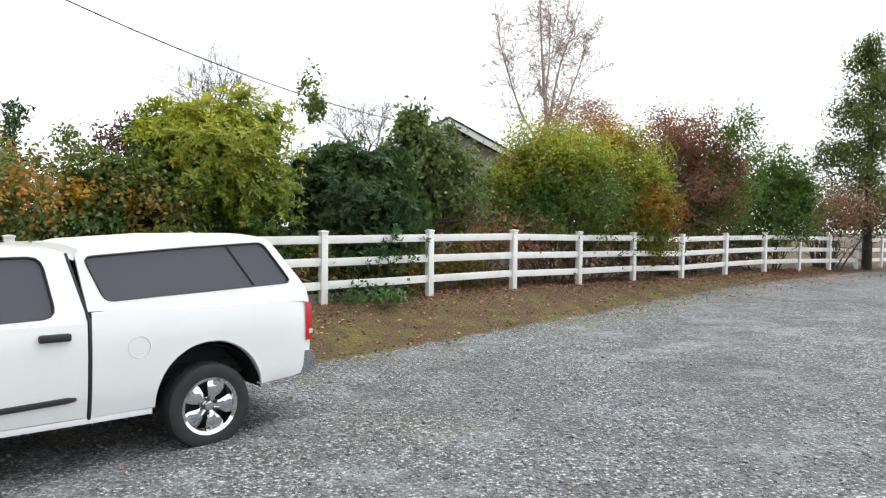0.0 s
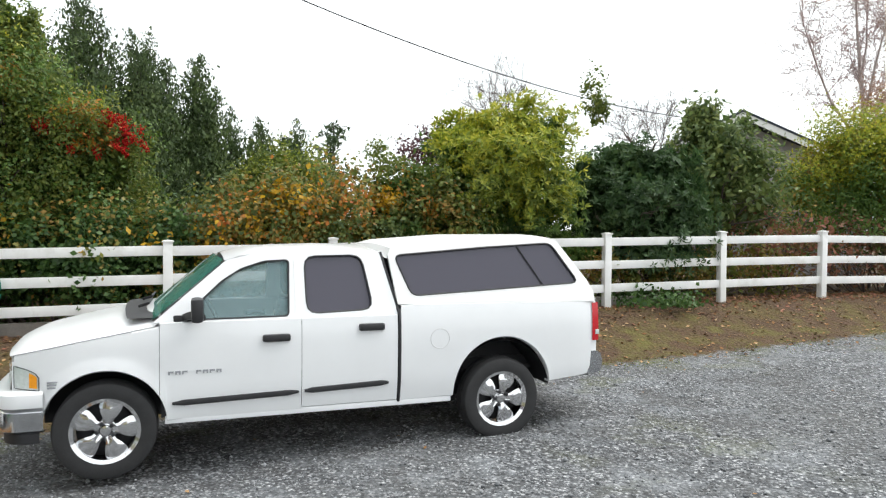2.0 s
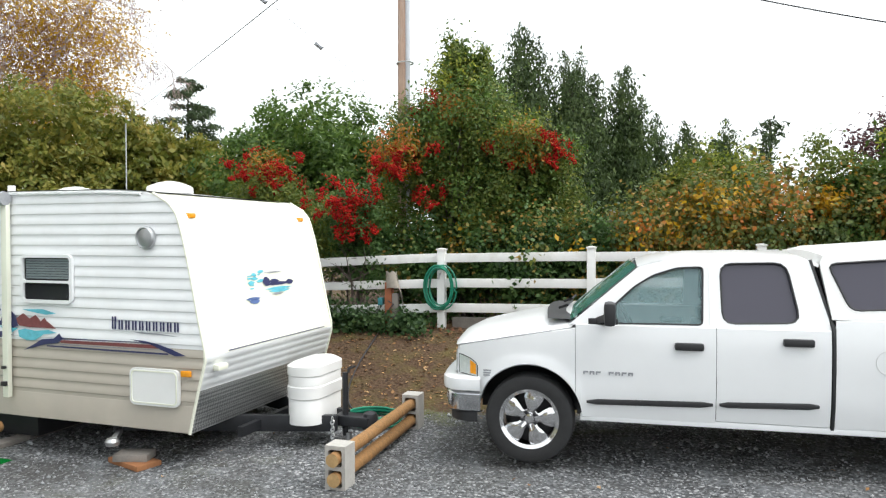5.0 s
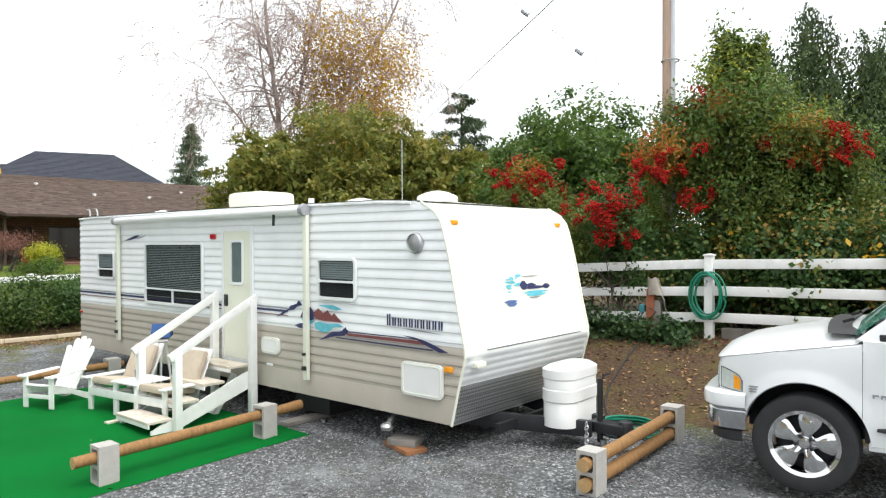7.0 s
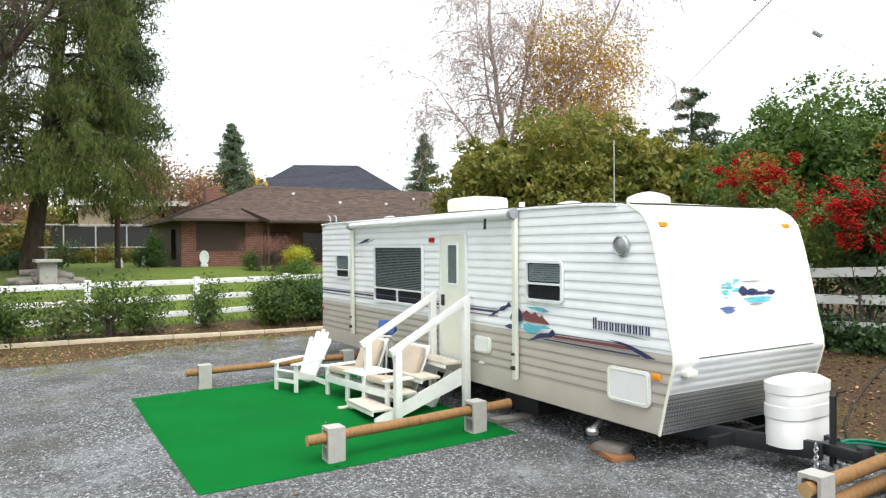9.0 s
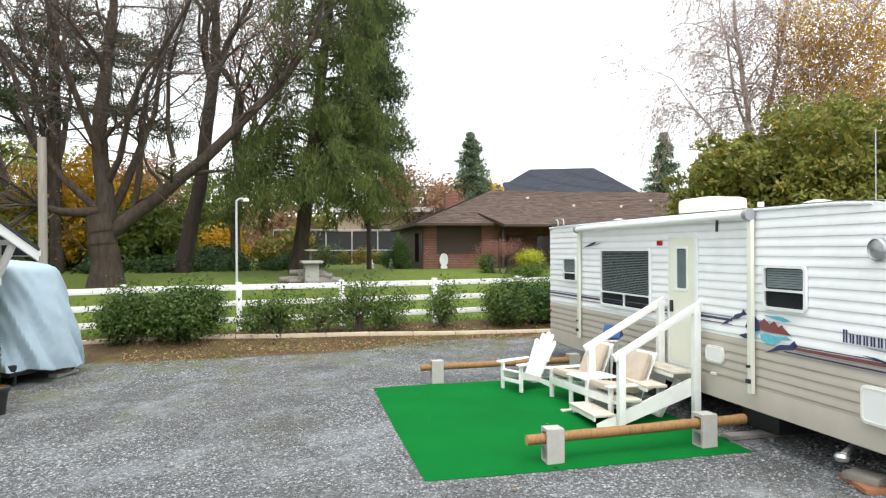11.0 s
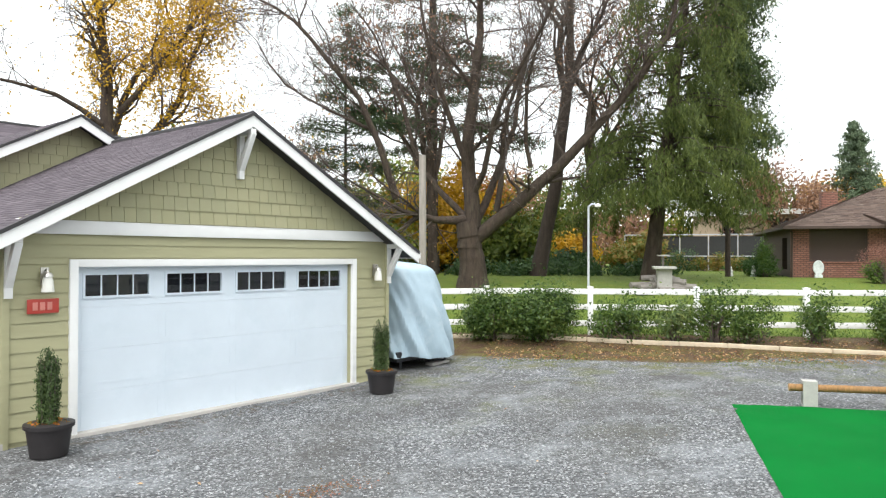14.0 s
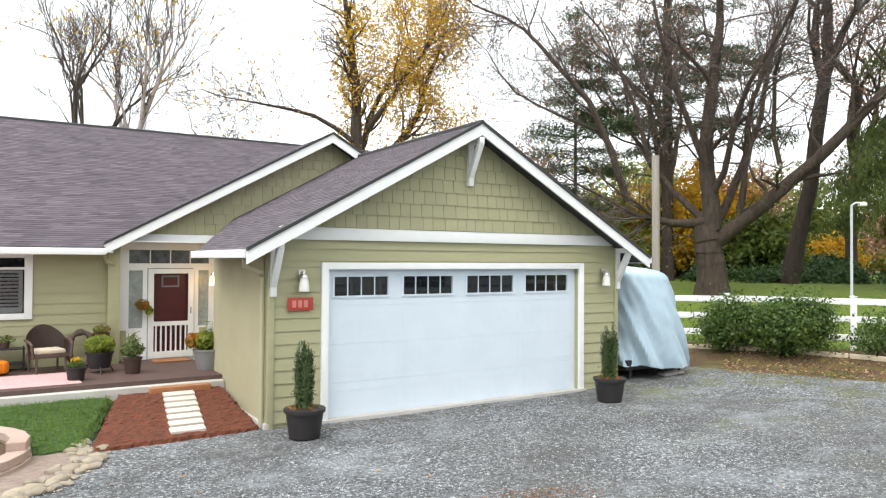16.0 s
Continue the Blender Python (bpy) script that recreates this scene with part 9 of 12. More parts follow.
shrub("red_leaved_bush", "tall bush with reddish brown autumn leaves", [(8.15, 23.2, 4.65, 1.33, 1.0, 1.41), (7.51, 23.42, 4.12, 1.08, 0.81, 1.37), (8.64, 23.03, 3.74, 1.17, 0.88, 1.17), (8.03, 23.25, 2.84, 1.56, 1.17, 0.98)], 14000, 0.1, "leaf_red", 29, 200, 0.15, 8, extra=[([(9.29, 22.77, 5.14, 0.82, 0.62, 0.88), (9.11, 22.84, 3.37, 1.08, 0.81, 1.37), (7.87, 23.3, 2.65, 1.37, 1.03, 0.78)], 8000, 0.1, "leaf_green", "green_leaves"), ([(8.36, 22.49, 3.43, 0.76, 0.57, 0.42)], 1100, 0.1, "leaf_pink", "pink_leaves")])
shrub("green_shrub", "dense green shrub over the fence", [(10.88, 25.36, 3.72, 1.43, 1.07, 1.54), (11.91, 24.89, 3.89, 1.21, 0.91, 1.21), (11.54, 25.06, 2.93, 1.86, 1.4, 1.21), (12.31, 24.7, 3.31, 0.66, 0.49, 0.99), (10.75, 25.41, 2.13, 2.41, 1.81, 0.88)], 18000, 0.1, "leaf_green", 30, 200, 0.14, 7)
conifer("pine_tree", "green pine at the end of the fence", 16.91, 28.32, 9.1, 2.9, 31, "leaf_redwood", 75, 400, 0.2, 0.1, 0.16, 0.2, slim=0.25, needle_droop=-0.2, jitter=0.22, top=0.05, fat=0.7)
shrub("bare_brush", "tangle of bare pinkish brown brush", [(13.83, 27.73, 3.03, 1.23, 0.92, 0.99), (14.66, 27.3, 2.92, 1.23, 0.92, 0.99), (15.45, 26.87, 2.92, 1.23, 0.92, 0.99)], 5200, 0.1, "leaf_pink", 32, 130, 0.25, 22, inner=0.2)
shrub("bare_brush", "tangle of bare brown stems with a few leaves", [(0.9, 17.2, 2.2, 0.9, 0.7, 1.3), (0.2, 16.6, 1.6, 0.9, 0.6, 0.9)], 900, 0.1, "leaf_vine", 33, 70, 0.25, 26, inner=0)
bare_tree("bare_tree", "bare grey tree behind the shrubs", -6.8, 21.0, 7.0, 0.07, 42, "bark", 4, 0.5, 3, 0.05, 0.5, forks=4)
bare_tree("bare_tree", "bare grey tree behind the shrubs", -2.6, 23.6, 6.2, 0.06, 43, "bark", 4, 0.5, 3, 0.05, 0.5, forks=4)
shrub("red_leaved_bush", "pinkish autumn bush behind the fence", [(4.7, 24.55, 5.91, 1.09, 0.82, 0.89), (3.87, 24.69, 5.54, 0.79, 0.6, 0.79), (5.34, 24.42, 5.9, 0.7, 0.52, 0.7)], 5200, 0.08, "leaf_pink", 44, 110, 0.2, 22, inner=0)
shrub("red_leaved_bush", "sparse bush with pink autumn leaves", [(6.71, 22.62, 5.1, 0.84, 0.63, 0.84), (7.1, 22.5, 5.44, 0.56, 0.42, 0.56)], 2600, 0.085, "leaf_red", 45, 70, 0.22, 14, inner=0)
# mound of bramble and vine spilling over the rails
VB = []
for k in range(9):
    p = EAST0 + EAST_DIR * (-0.6 + 0.95 * k) - EAST_N * (0.95 + 0.25 * math.sin(k * 2.1))
    VB.append((p[0], p[1], gz(*p) + (0.85 if k < 4 else 1.2) + 0.12 * math.sin(k * 1.3), 0.75, 0.7, 1.0 if k < 4 else 1.15))
shrub("ivy_mound", "dark green ivy and bramble at the foot of the firethorn", VB[:4], 12000, 0.08, "leaf_ivy", 50, 200, 0.14, 12, slim=0.75, extra=[(VB[:4], 3500, 0.075, "leaf_vine", "rust_leaves"), (VB[1:4], 160, 0.11, "leaf_gold", "yellow_leaves")])
shrub("bramble_mound", "bramble and vine mound in green, rust and yellow", VB[4:], 15000, 0.078, "leaf_vine", 51, 300, 0.14, 18, slim=0.75, extra=[([(b[0], b[1], b[2] + 0.1, 0.75, 0.65, 0.85) for b in VB[4:7]], 700, 0.095, "leaf_gold", "yellow_leaves"), (VB[4:], 9000, 0.075, "leaf_grey", "green_leaves"), ([(b[0] + 0.25, b[1] - 0.3, b[2] + 0.25, 0.7, 0.6, 0.8) for b in VB[4:8]], 1600, 0.07, "leaf_orange", "rust_leaves")])
for s0, s1, sd in ((9.0, 13.8, 52), (13.8, 20.5, 53), (20.5, 29.0, 57)):
    BB = []
    for k in range(6):
        p = EAST0 + EAST_DIR * (s0 + (s1 - s0) * k / 5) - EAST_N * (0.9 if s0 < 20 else 1.6)
        BB.append((p[0], p[1], gz(*p) + (0.5 if s0 < 13 else 0.9), 0.7 if s0 < 13 else 1.0, 0.5, 0.6 if s0 < 13 else 1.0))
    shrub("undergrowth", "dim tangled undergrowth of stems and ivy behind the fence", BB, 2600, 0.09, "leaf_vine" if sd == 52 else "leaf_red", sd, 120, 0.2, 34, inner=0.6)
bz = EAST0 + EAST_DIR * 10.6 + EAST_N * 0.15
shrub("ivy_clump", "low dark ivy clump at the fence foot", [(bz[0], bz[1], gz(*bz) + 0.06, 0.75, 0.5, 0.2)], 1500, 0.08, "leaf_ivy", 54, 50, 0.2, 0, slim=0.8, inner=0)
IV = [(-10.2 - 0.55 * k, 6.0 - 0.45 * k, gz(-10.2 - 0.55 * k, 6.0 - 0.45 * k) + 0.12 + 0.05 * k, 0.5, 0.42, 0.25 + 0.05 * k) for k in range(5)] + [(-9.9, 6.05, gz(-9.9, 6.05) + 0.1, 0.5, 0.35, 0.15)]
shrub("ivy_clump", "dark ivy spreading round the service post", IV, 5500, 0.07, "leaf_dark", 55, 160, 0.18, 0, slim=0.8, inner=0.3)
VY = [(-11.0, 15.2, 3.3, 0.8, 0.7, 1.1), (-10.1, 15.6, 3.1, 0.7, 0.7, 0.9), (-11.8, 14.8, 2.8, 0.9, 0.7, 1.0), (-10.4, 14.9, 2.3, 1.4, 0.8, 0.7)]
shrub("turning_shrub", "yellowing vine over a green bush", VY, 7000, 0.1, "leaf_olive", 56, 150, 0.16, 8, extra=[(VY[:2], 2600, 0.1, "leaf_yellowgreen", "yellow_leaves")])
juniper("juniper", "dark upright juniper with pointed spires", [(-13.65, 9.5, 6.55, 0.7), (-14.0, 10.4, 6.9, 0.8), (-14.1, 11.05, 6.95, 0.7), (-13.8, 11.6, 7.7, 1.0), (-13.5, 12.2, 7.45, 1.0), (-13.0, 12.5, 7.0, 1.0), (-12.4, 13.1, 6.2, 0.95), (-12.3, 13.7, 6.5, 0.8), (-11.95, 13.75, 5.6, 0.7), (-12.3, 12.1, 6.5, 1.0), (-13.5, 10.0, 5.7, 1.0), (-13.2, 10.7, 5.9, 1.0), (-12.7, 11.3, 5.8, 1.0), (-12.2, 11.85, 5.4, 1.0), (-12.1, 12.55, 4.9, 0.9), (-12.0, 13.2, 4.7, 0.7), (-12.0, 12.1, 4.2, 0.9)], 61, n=230000, plumes=24)
juniper("juniper", "dark conifer tips behind the brambles", [(-12.6, 15.6, 5.4, 0.5), (-11.85, 16.1, 5.3, 0.5), (-11.25, 16.5, 5.2, 0.5), (-12.2, 15.9, 4.6, 0.6), (-10.7, 16.9, 4.2, 0.6), (-11.5, 16.35, 4.3, 0.7)], 62, n=48000)
conifer("conifer", "dark conifer beyond the bramble mound", -15.5, 25.7, 5.6, 1.9, 63, "leaf_conifer", 50, 60, 0.26, 0.1, 0.05, 0.15, slim=0.3)
conifer("conifer", "dark conifer beyond the bramble mound", -17.4, 25.0, 5.0, 1.7, 64, "leaf_conifer", 50, 60, 0.26, 0.1, 0.05, 0.15, slim=0.3)
FT = [(-10.9, 7.75, 2.6, 1.0, 0.9, 1.25), (-10.2, 8.35, 2.5, 0.95, 0.85, 1.1), (-11.3, 7.3, 3.2, 0.8, 0.7, 0.8), (-10.75, 7.9, 3.7, 0.7, 0.6, 0.65), (-9.7, 8.85, 2.6, 0.7, 0.7, 0.9), (-11.7, 6.8, 1.9, 0.8, 0.7, 0.9), (-10.8, 8.0, 1.5, 1.5, 0.7, 0.8), (-10.75, 7.9, 4.3, 1.0, 0.85, 0.75), (-10.1, 8.4, 3.5, 0.95, 0.85, 0.9), (-11.25, 7.35, 3.9, 0.85, 0.75, 0.75), (-9.6, 8.7, 3.3, 0.7, 0.7, 0.6), (-10.95, 7.8, 5.2, 0.32, 0.3, 0.7), (-10.6, 8.0, 5.0, 0.3, 0.28, 0.6)]
fire = shrub("firethorn", "arching green firethorn heavy with red berries", FT, 36000, 0.075, "leaf_olive", 71, 460, 0.15, 10, extra=[(FT, 20000, 0.08, "leaf_green", "green_leaves"), ([(-10.9, 7.7, 4.9, 0.5, 0.4, 0.7), (-10.2, 8.2, 3.9, 0.9, 0.6, 0.4)], 3000, 0.07, "leaf_yellowgreen", "young_leaves"), ([(-10.9, 6.5, 3.6, 0.5, 0.45, 0.4), (-9.6, 8.1, 3.6, 0.6, 0.45, 0.35), (-10.8, 7.5, 4.4, 0.55, 0.4, 0.3)], 3200, 0.075, "leaf_orange", "orange_leaves")])


def berry_set(parent, spots, seed):
    """Drooping pendants, each a tapering crowd of berries, gathered in clusters."""
    rng = np.random.RandomState(seed)
    base = parent.matrix_world.translation
    P = []
    for x, y, z, w, h, n in spots:
        for k in range(n):
            s = np.array([x - base.x + rng.normal() * w * 1.5, y - base.y + rng.normal() * w * 1.5, z - base.z + rng.normal() * h * 0.5])
            L = rng.uniform(0.16, 0.42) * (h + 0.35)
            way = rng.normal(size=2) * 0.12
            m = rng.randint(50, 95)
            t = rng.rand(m) ** 0.8
            r = 0.075 * (1 - 0.75 * t)
            P.append(s + np.stack([way[0] * t + rng.normal(size=m) * r, way[1] * t + rng.normal(size=m) * r, -t * L + rng.normal(size=m) * 0.02], -1))
    berries(parent, np.concatenate(P), 0.018, rng)


berry_set(fire, [(-10.96, 6.2, 3.5, 0.18, 0.25, 7), (-10.9, 6.6, 3.7, 0.2, 0.3, 8), (-10.4, 6.85, 3.35, 0.1, 0.6, 7), (-10.65, 6.3, 3.3, 0.16, 0.3, 5), (-10.9, 7.35, 4.5, 0.2, 0.2, 8), (-10.55, 7.75, 4.4, 0.16, 0.2, 5), (-9.75, 7.95, 3.75, 0.2, 0.2, 6), (-9.2, 8.4, 3.65, 0.12, 0.3, 10), (-9.05, 8.6, 3.6, 0.08, 0.35, 5), (-9.48, 8.1, 3.35, 0.2, 0.3, 4)], 3)
fire2 = shrub("firethorn", "low firethorn spray with red berries", [(-10.95, 5.65, 2.5, 0.55, 0.45, 0.5), (-11.2, 5.9, 1.7, 0.7, 0.5, 0.6)], 6500, 0.075, "leaf_ivy", 72, 80, 0.16, 5)
berry_set(fire2, [(-10.72, 5.42, 2.68, 0.15, 0.5, 22), (-10.6, 5.65, 2.6, 0.1, 0.4, 9), (-10.75, 5.15, 2.5, 0.1, 0.4, 8)], 4)
fire3 = shrub("firethorn", "firethorn spray with red berries behind the trailer", [(-12.4, 4.6, 2.8, 0.8, 0.6, 0.75), (-12.0, 5.1, 2.1, 0.8, 0.6, 0.8)], 5200, 0.075, "leaf_olive", 73, 80, 0.16, 5, extra=[([(-12.1, 4.5, 3.3, 0.4, 0.3, 0.25)], 500, 0.07, "leaf_orange", "orange_leaves")])
berry_set(fire3, [(-12.05, 4.35, 3.3, 0.18, 0.25, 12), (-11.85, 4.65, 3.15, 0.14, 0.3, 8)], 5)
shrub("round_tree", "rounded dense green tree behind the fence", [(-16.0, 7.2, 3.8, 1.9, 1.8, 1.9), (-16.6, 6.0, 3.3, 1.5, 1.4, 1.6), (-15.4, 8.2, 3.3, 1.5, 1.4, 1.6), (-15.6, 7.0, 2.4, 1.9, 1.5, 1.3)], 30000, 0.12, "leaf_green", 81, 420, 0.09, 8, category="tree")
shrub("round_tree", "wide olive green tree behind the trailer", [(-21.8, 2.2, 4.6, 2.4, 2.3, 1.75), (-21.6, -0.2, 4.0, 1.6, 1.6, 1.5), (-21.4, 4.4, 4.0, 1.6, 1.6, 1.5), (-21.7, 1.0, 3.0, 2.6, 3.0, 1.4), (-21.3, 3.5, 2.6, 2.2, 2.2, 1.3), (-21.0, 6.0, 3.4, 1.6, 1.6, 1.5)], 42000, 0.15, "leaf_loquat", 82, 520, 0.085, 10, category="tree")
conifer("conifer", "layered dark conifer rising behind the hedge", -38.6, 10.0, 10.2, 3.2, 84, "leaf_conifer", 80, 420, 0.22, 0.12, 0.1, 0.2, slim=0.25, gap=0.12, jitter=0.07)
conifer("conifer", "layered dark conifer rising behind the hedge", -38.2, 7.4, 8.0, 2.2, 85, "leaf_conifer", 70, 320, 0.22, 0.12, 0.1, 0.2, slim=0.25, gap=0.12, jitter=0.07)
conifer("conifer", "pointed green spruce behind the roofs", -69.3, -8.0, 11.8, 3.7, 86, "leaf_spruce", 260, 170, 0.24, 0.2, 0.03, 0.2, slim=0.3, fat=0.85)
conifer("conifer", "pointed green spruce behind the roofs", -55.5, -22.0, 10.8, 3.4, 87, "leaf_spruce", 280, 180, 0.2, 0.2, 0.03, 0.2, slim=0.35, fat=0.75)
bare_tree("bare_tree", "distant tree with pinkish brown leaves", -53.0, -26.6, 9.0, 0.3, 88, "bark", 4, 0.6, 3, 0.0, 0.3, leaves=(7000, 0.3, "leaf_pink", 0.5), forks=5)
bare_tree("bare_tree", "golden autumn tree behind the roofs", -61.0, -24.5, 8.0, 0.3, 89, "bark", 4, 0.5, 3, 0.0, 0.3, leaves=(4000, 0.4, "leaf_gold", 0.5), forks=4)

limbed_tree("birch_tree", "bare grey birch with pinkish leaf remnants", 4.5, 31.1, 0.15, 41, (
    (0.0, 5.0, (0.0, 0.0, 1.0), (0.05, 0.0, 1.0), 6.0, 0.1), (0.0, 4.6, (0.4, 0.1, 1.0), (0.15, 0.0, 1.0), 5.0, 0.07), (0.0, 4.6, (-0.4, -0.1, 1.0), (-0.2, 0.0, 1.0), 5.4, 0.07), (0.0, 5.6, (0.2, 0.3, 1.0), (0.3, 0.1, 1.0), 5.0, 0.06), (0.0, 5.6, (-0.15, -0.3, 1.0), (-0.1, 0.0, 1.0), 5.0, 0.06)), 5.1,
    "bark_pale", "twig_pink", (("sparse_leaves", 5500, 0.065, "leaf_pink", 0.35, None),), 0.009, 0.9, 3, 4.2)
limbed_tree("birch_tree", "tall birch with drooping twigs and golden leaves", -29.7, 0.1, 0.2, 83, (
    (0.0, 5.4, (0.0, 0.0, 1.0), (-0.04, 0.0, 1.0), 9.0, 0.12), (0.0, 5.0, (-0.8, 0.1, 0.7), (-0.6, 0.0, 0.8), 4.2, 0.07), (0.2, 4.8, (0.7, 0.1, 0.8), (0.45, 0.1, 0.95), 9.5, 0.1), (0.1, 5.6, (0.35, 0.3, 1.0), (0.3, 0.0, 1.0), 8.5, 0.08), (0.1, 5.2, (0.95, -0.1, 0.6), (0.7, 0.0, 0.6), 6.0, 0.07), (0.0, 6.4, (-0.4, -0.1, 1.0), (-0.3, 0.0, 1.0), 6.0, 0.06)), 5.5,
    "bark_pale", "twig_pink", (("crown", 15000, 0.12, "leaf_gold", 0.38, lambda a, z: (a > 1.2) & (a < 5.2) & (z < 10.5) & (z > 4.5)), ("russet_leaves", 11000, 0.1, "leaf_pink", 0.4, lambda a, z: (a > 0.3) & (a < 4.2) & (z < 9.5)), ("sparse_leaves", 2600, 0.1, "leaf_pink", 0.3, None)), 0.008, 1.8, 3, 5.5, 0.2)

# ----- the neighbour's garden to the north -----
weeping_redwood("redwood_tree", "tall redwood with drooping green sprays", -24.15, -17.15, 21.0, 91, 4.5, lean=(-0.07, 0.1), n_limb=300, r=0.33, low=0.15, open_rate=0.75)
conifer("conifer", "tall dense dark conifer behind the redwood", -29.6, -16.9, 21.0, 2.3, 191, "leaf_juniper", 260, 330, 0.24, 0.3, 0.24, 0.13, slim=0.22, fat=0.3, needle_droop=0.9, jitter=0.2, gap=0.05)
limbed_tree("oak_tree", "great bare oak with spreading limbs", -17.2, -20.1, 0.48, 92, (
    (0.15, 1.9, (0.85, 0.0, 0.6), (0.34, 0.1, 0.97), 11.5, 0.27), (0.0, 2.3, (-0.06, 0.05, 1.0), (0.16, 0.1, 1.0), 9.5, 0.32), (-0.1, 4.4, (-0.4, 0.1, 1.0), (-0.15, 0.1, 1.0), 7.5, 0.13),
    (-0.2, 2.6, (-1.0, 0.1, 0.12), (-0.9, 0.1, 0.5), 3.0, 0.19), (-2.9, 3.4, (-0.3, 0.1, 1.0), (-0.85, 0.1, 0.8), 10.0, 0.15), (-3.6, 5.9, (-1.0, 0.1, 0.6), (-0.6, 0.0, 0.9), 6.0, 0.07), (0.1, 2.5, (0.4, -0.55, 0.9), (0.2, -0.2, 1.0), 9.0, 0.17),
    (-0.1, 2.5, (-0.5, -0.5, 0.95), (-0.25, -0.1, 1.0), 9.0, 0.15), (0.05, 3.6, (0.3, 0.5, 1.0), (0.4, 0.3, 1.0), 8.0, 0.12), (0.9, 2.9, (0.1, 0.1, 1.0), (0.35, 0.0, 1.0), 8.0, 0.12), (2.2, 4.6, (-0.1, 0.1, 1.0), (0.25, 0.1, 1.0), 7.0, 0.09)), 2.4,
    leaves=(("sparse_leaves", 3200, 0.09, "leaf_pink", 0.35, None),), density=3.0, twig_len=2.2, rmin=0.006)
pad_pine("pine_tree", "tall pine with a straight trunk and dark tufts", -22.6, -29.8, 27.0, 6.2, 93, n_limb=130, pads=8, per=95, size=0.3, bare=0.24, r=0.36, gap=0.1)
pad_pine("pine_tree", "slender pine beyond the covered boat", -17.75, -30.6, 13.5, 3.0, 193, n_limb=90, pads=8, per=60, size=0.22, bare=0.2, r=0.14, gap=0.1)
bare_tree("bare_tree", "leaning bare trunk beyond the lawn", -23.2, -22.6, 17.0, 0.33, 94, "bark_dark", 4, 0.4, 3, 0.08, 0.5, forks=3, lean=(-0.12, 0.14))
bare_tree("bare_tree", "bare tree with russet leaves beyond the lawn", -29.5, -25.0, 16.0, 0.28, 95, "bark", 4, 0.42, 3, 0.08, 0.35, forks=4, leaves=(3500, 0.2, "leaf_pink", 0.5))
bare_tree("bare_tree", "bare dark tree beyond the lawn", -20.5, -27.0, 15.0, 0.26, 96, "bark", 4, 0.45, 3, 0.06, 0.3, forks=4, leaves=(1500, 0.18, "leaf_pink", 0.5))
limbed_tree("gold_tree", "big tree with golden leaves behind the house", -6.7, -30.2, 0.5, 97, (
    (0.0, 6.0, (-0.12, 0.0, 1.0), (-0.2, 0.0, 1.0), 9.0, 0.3), (0.1, 5.6, (0.7, 0.1, 0.9), (0.25, 0.0, 1.0), 9.0, 0.18), (0.0, 5.2, (-1.0, 0.2, 0.35), (-1.0, 0.0, 0.1), 6.0, 0.13), (0.2, 5.6, (1.0, 0.2, 0.4), (1.0, 0.1, 0.0), 7.0, 0.12),
    (-0.3, 7.5, (-0.9, 0.0, 0.7), (-0.9, 0.2, 0.1), 5.0, 0.12), (0.3, 8.0, (0.8, 0.2, 0.8), (0.5, 0.0, 1.0), 6.0, 0.16), (0.0, 6.5, (0.2, -0.5, 1.0), (0.3, -0.2, 1.0), 7.0, 0.2)), 6.2, twig_len=1.7, rmin=0.009, density=2.6,
    leaves=(("crown", 17000, 0.15, "leaf_gold", 0.3, lambda a, z: (a > -1.0) & (a < 5.0)), ("sparse_leaves", 1800, 0.15, "leaf_gold", 0.4, None)))
bare_tree("bare_tree", "bare slender tree behind the house", 5.6, -37.0, 18.0, 0.22, 98, "bark", 4, 0.33, 3, 0.08, 0.35, forks=3, rmin=0.01)
bare_tree("bare_tree", "bare slender tree with a few gold leaves", 2.9, -37.3, 18.0, 0.24, 99, "bark_pale", 4, 0.3, 3, 0.1, 0.35, forks=3, rmin=0.01, leaves=(700, 0.2, "leaf_gold", 0.3))
for i, (x, y, h, rr, lm) in enumerate(((-31, -35, 6.0, 2.6, "leaf_autumn"), (-36, -32, 6.5, 2.6, "leaf_olive"), (-27, -36, 4.2, 2.4, "leaf_dark"), (-40, -29, 2.6, 2.0, "leaf_vine"), (-24, -34, 5.6, 2.4, "leaf_gold"), (-20, -31, 5.2, 2.4, "leaf_autumn"), (-33, -29.5, 2.4, 2.0, "leaf_gold"), (-15.5, -25.5, 2.0, 1.8, "leaf_dark"), (-12.0, -31.0, 5.0, 2.2, "leaf_pink"), (-29, -40, 9.0, 3.5, "leaf_autumn"), (-38, -40, 9.0, 4.0, "leaf_pink"), (-20, -42, 9.0, 4.0, "leaf_pink"))):
    shrub("far_bush", "distant autumn thicket beyond the lawn", [(x, y, gz(x, y) + h * 0.45, rr, rr * 0.8, h * 0.5), (x + rr * 0.7, y - 0.6, gz(x, y) + h * 0.3, rr * 0.8, rr * 0.7, h * 0.35)], 3000, 0.26, lm, 110 + i, 90, 0.16, 6, inner=0.5)
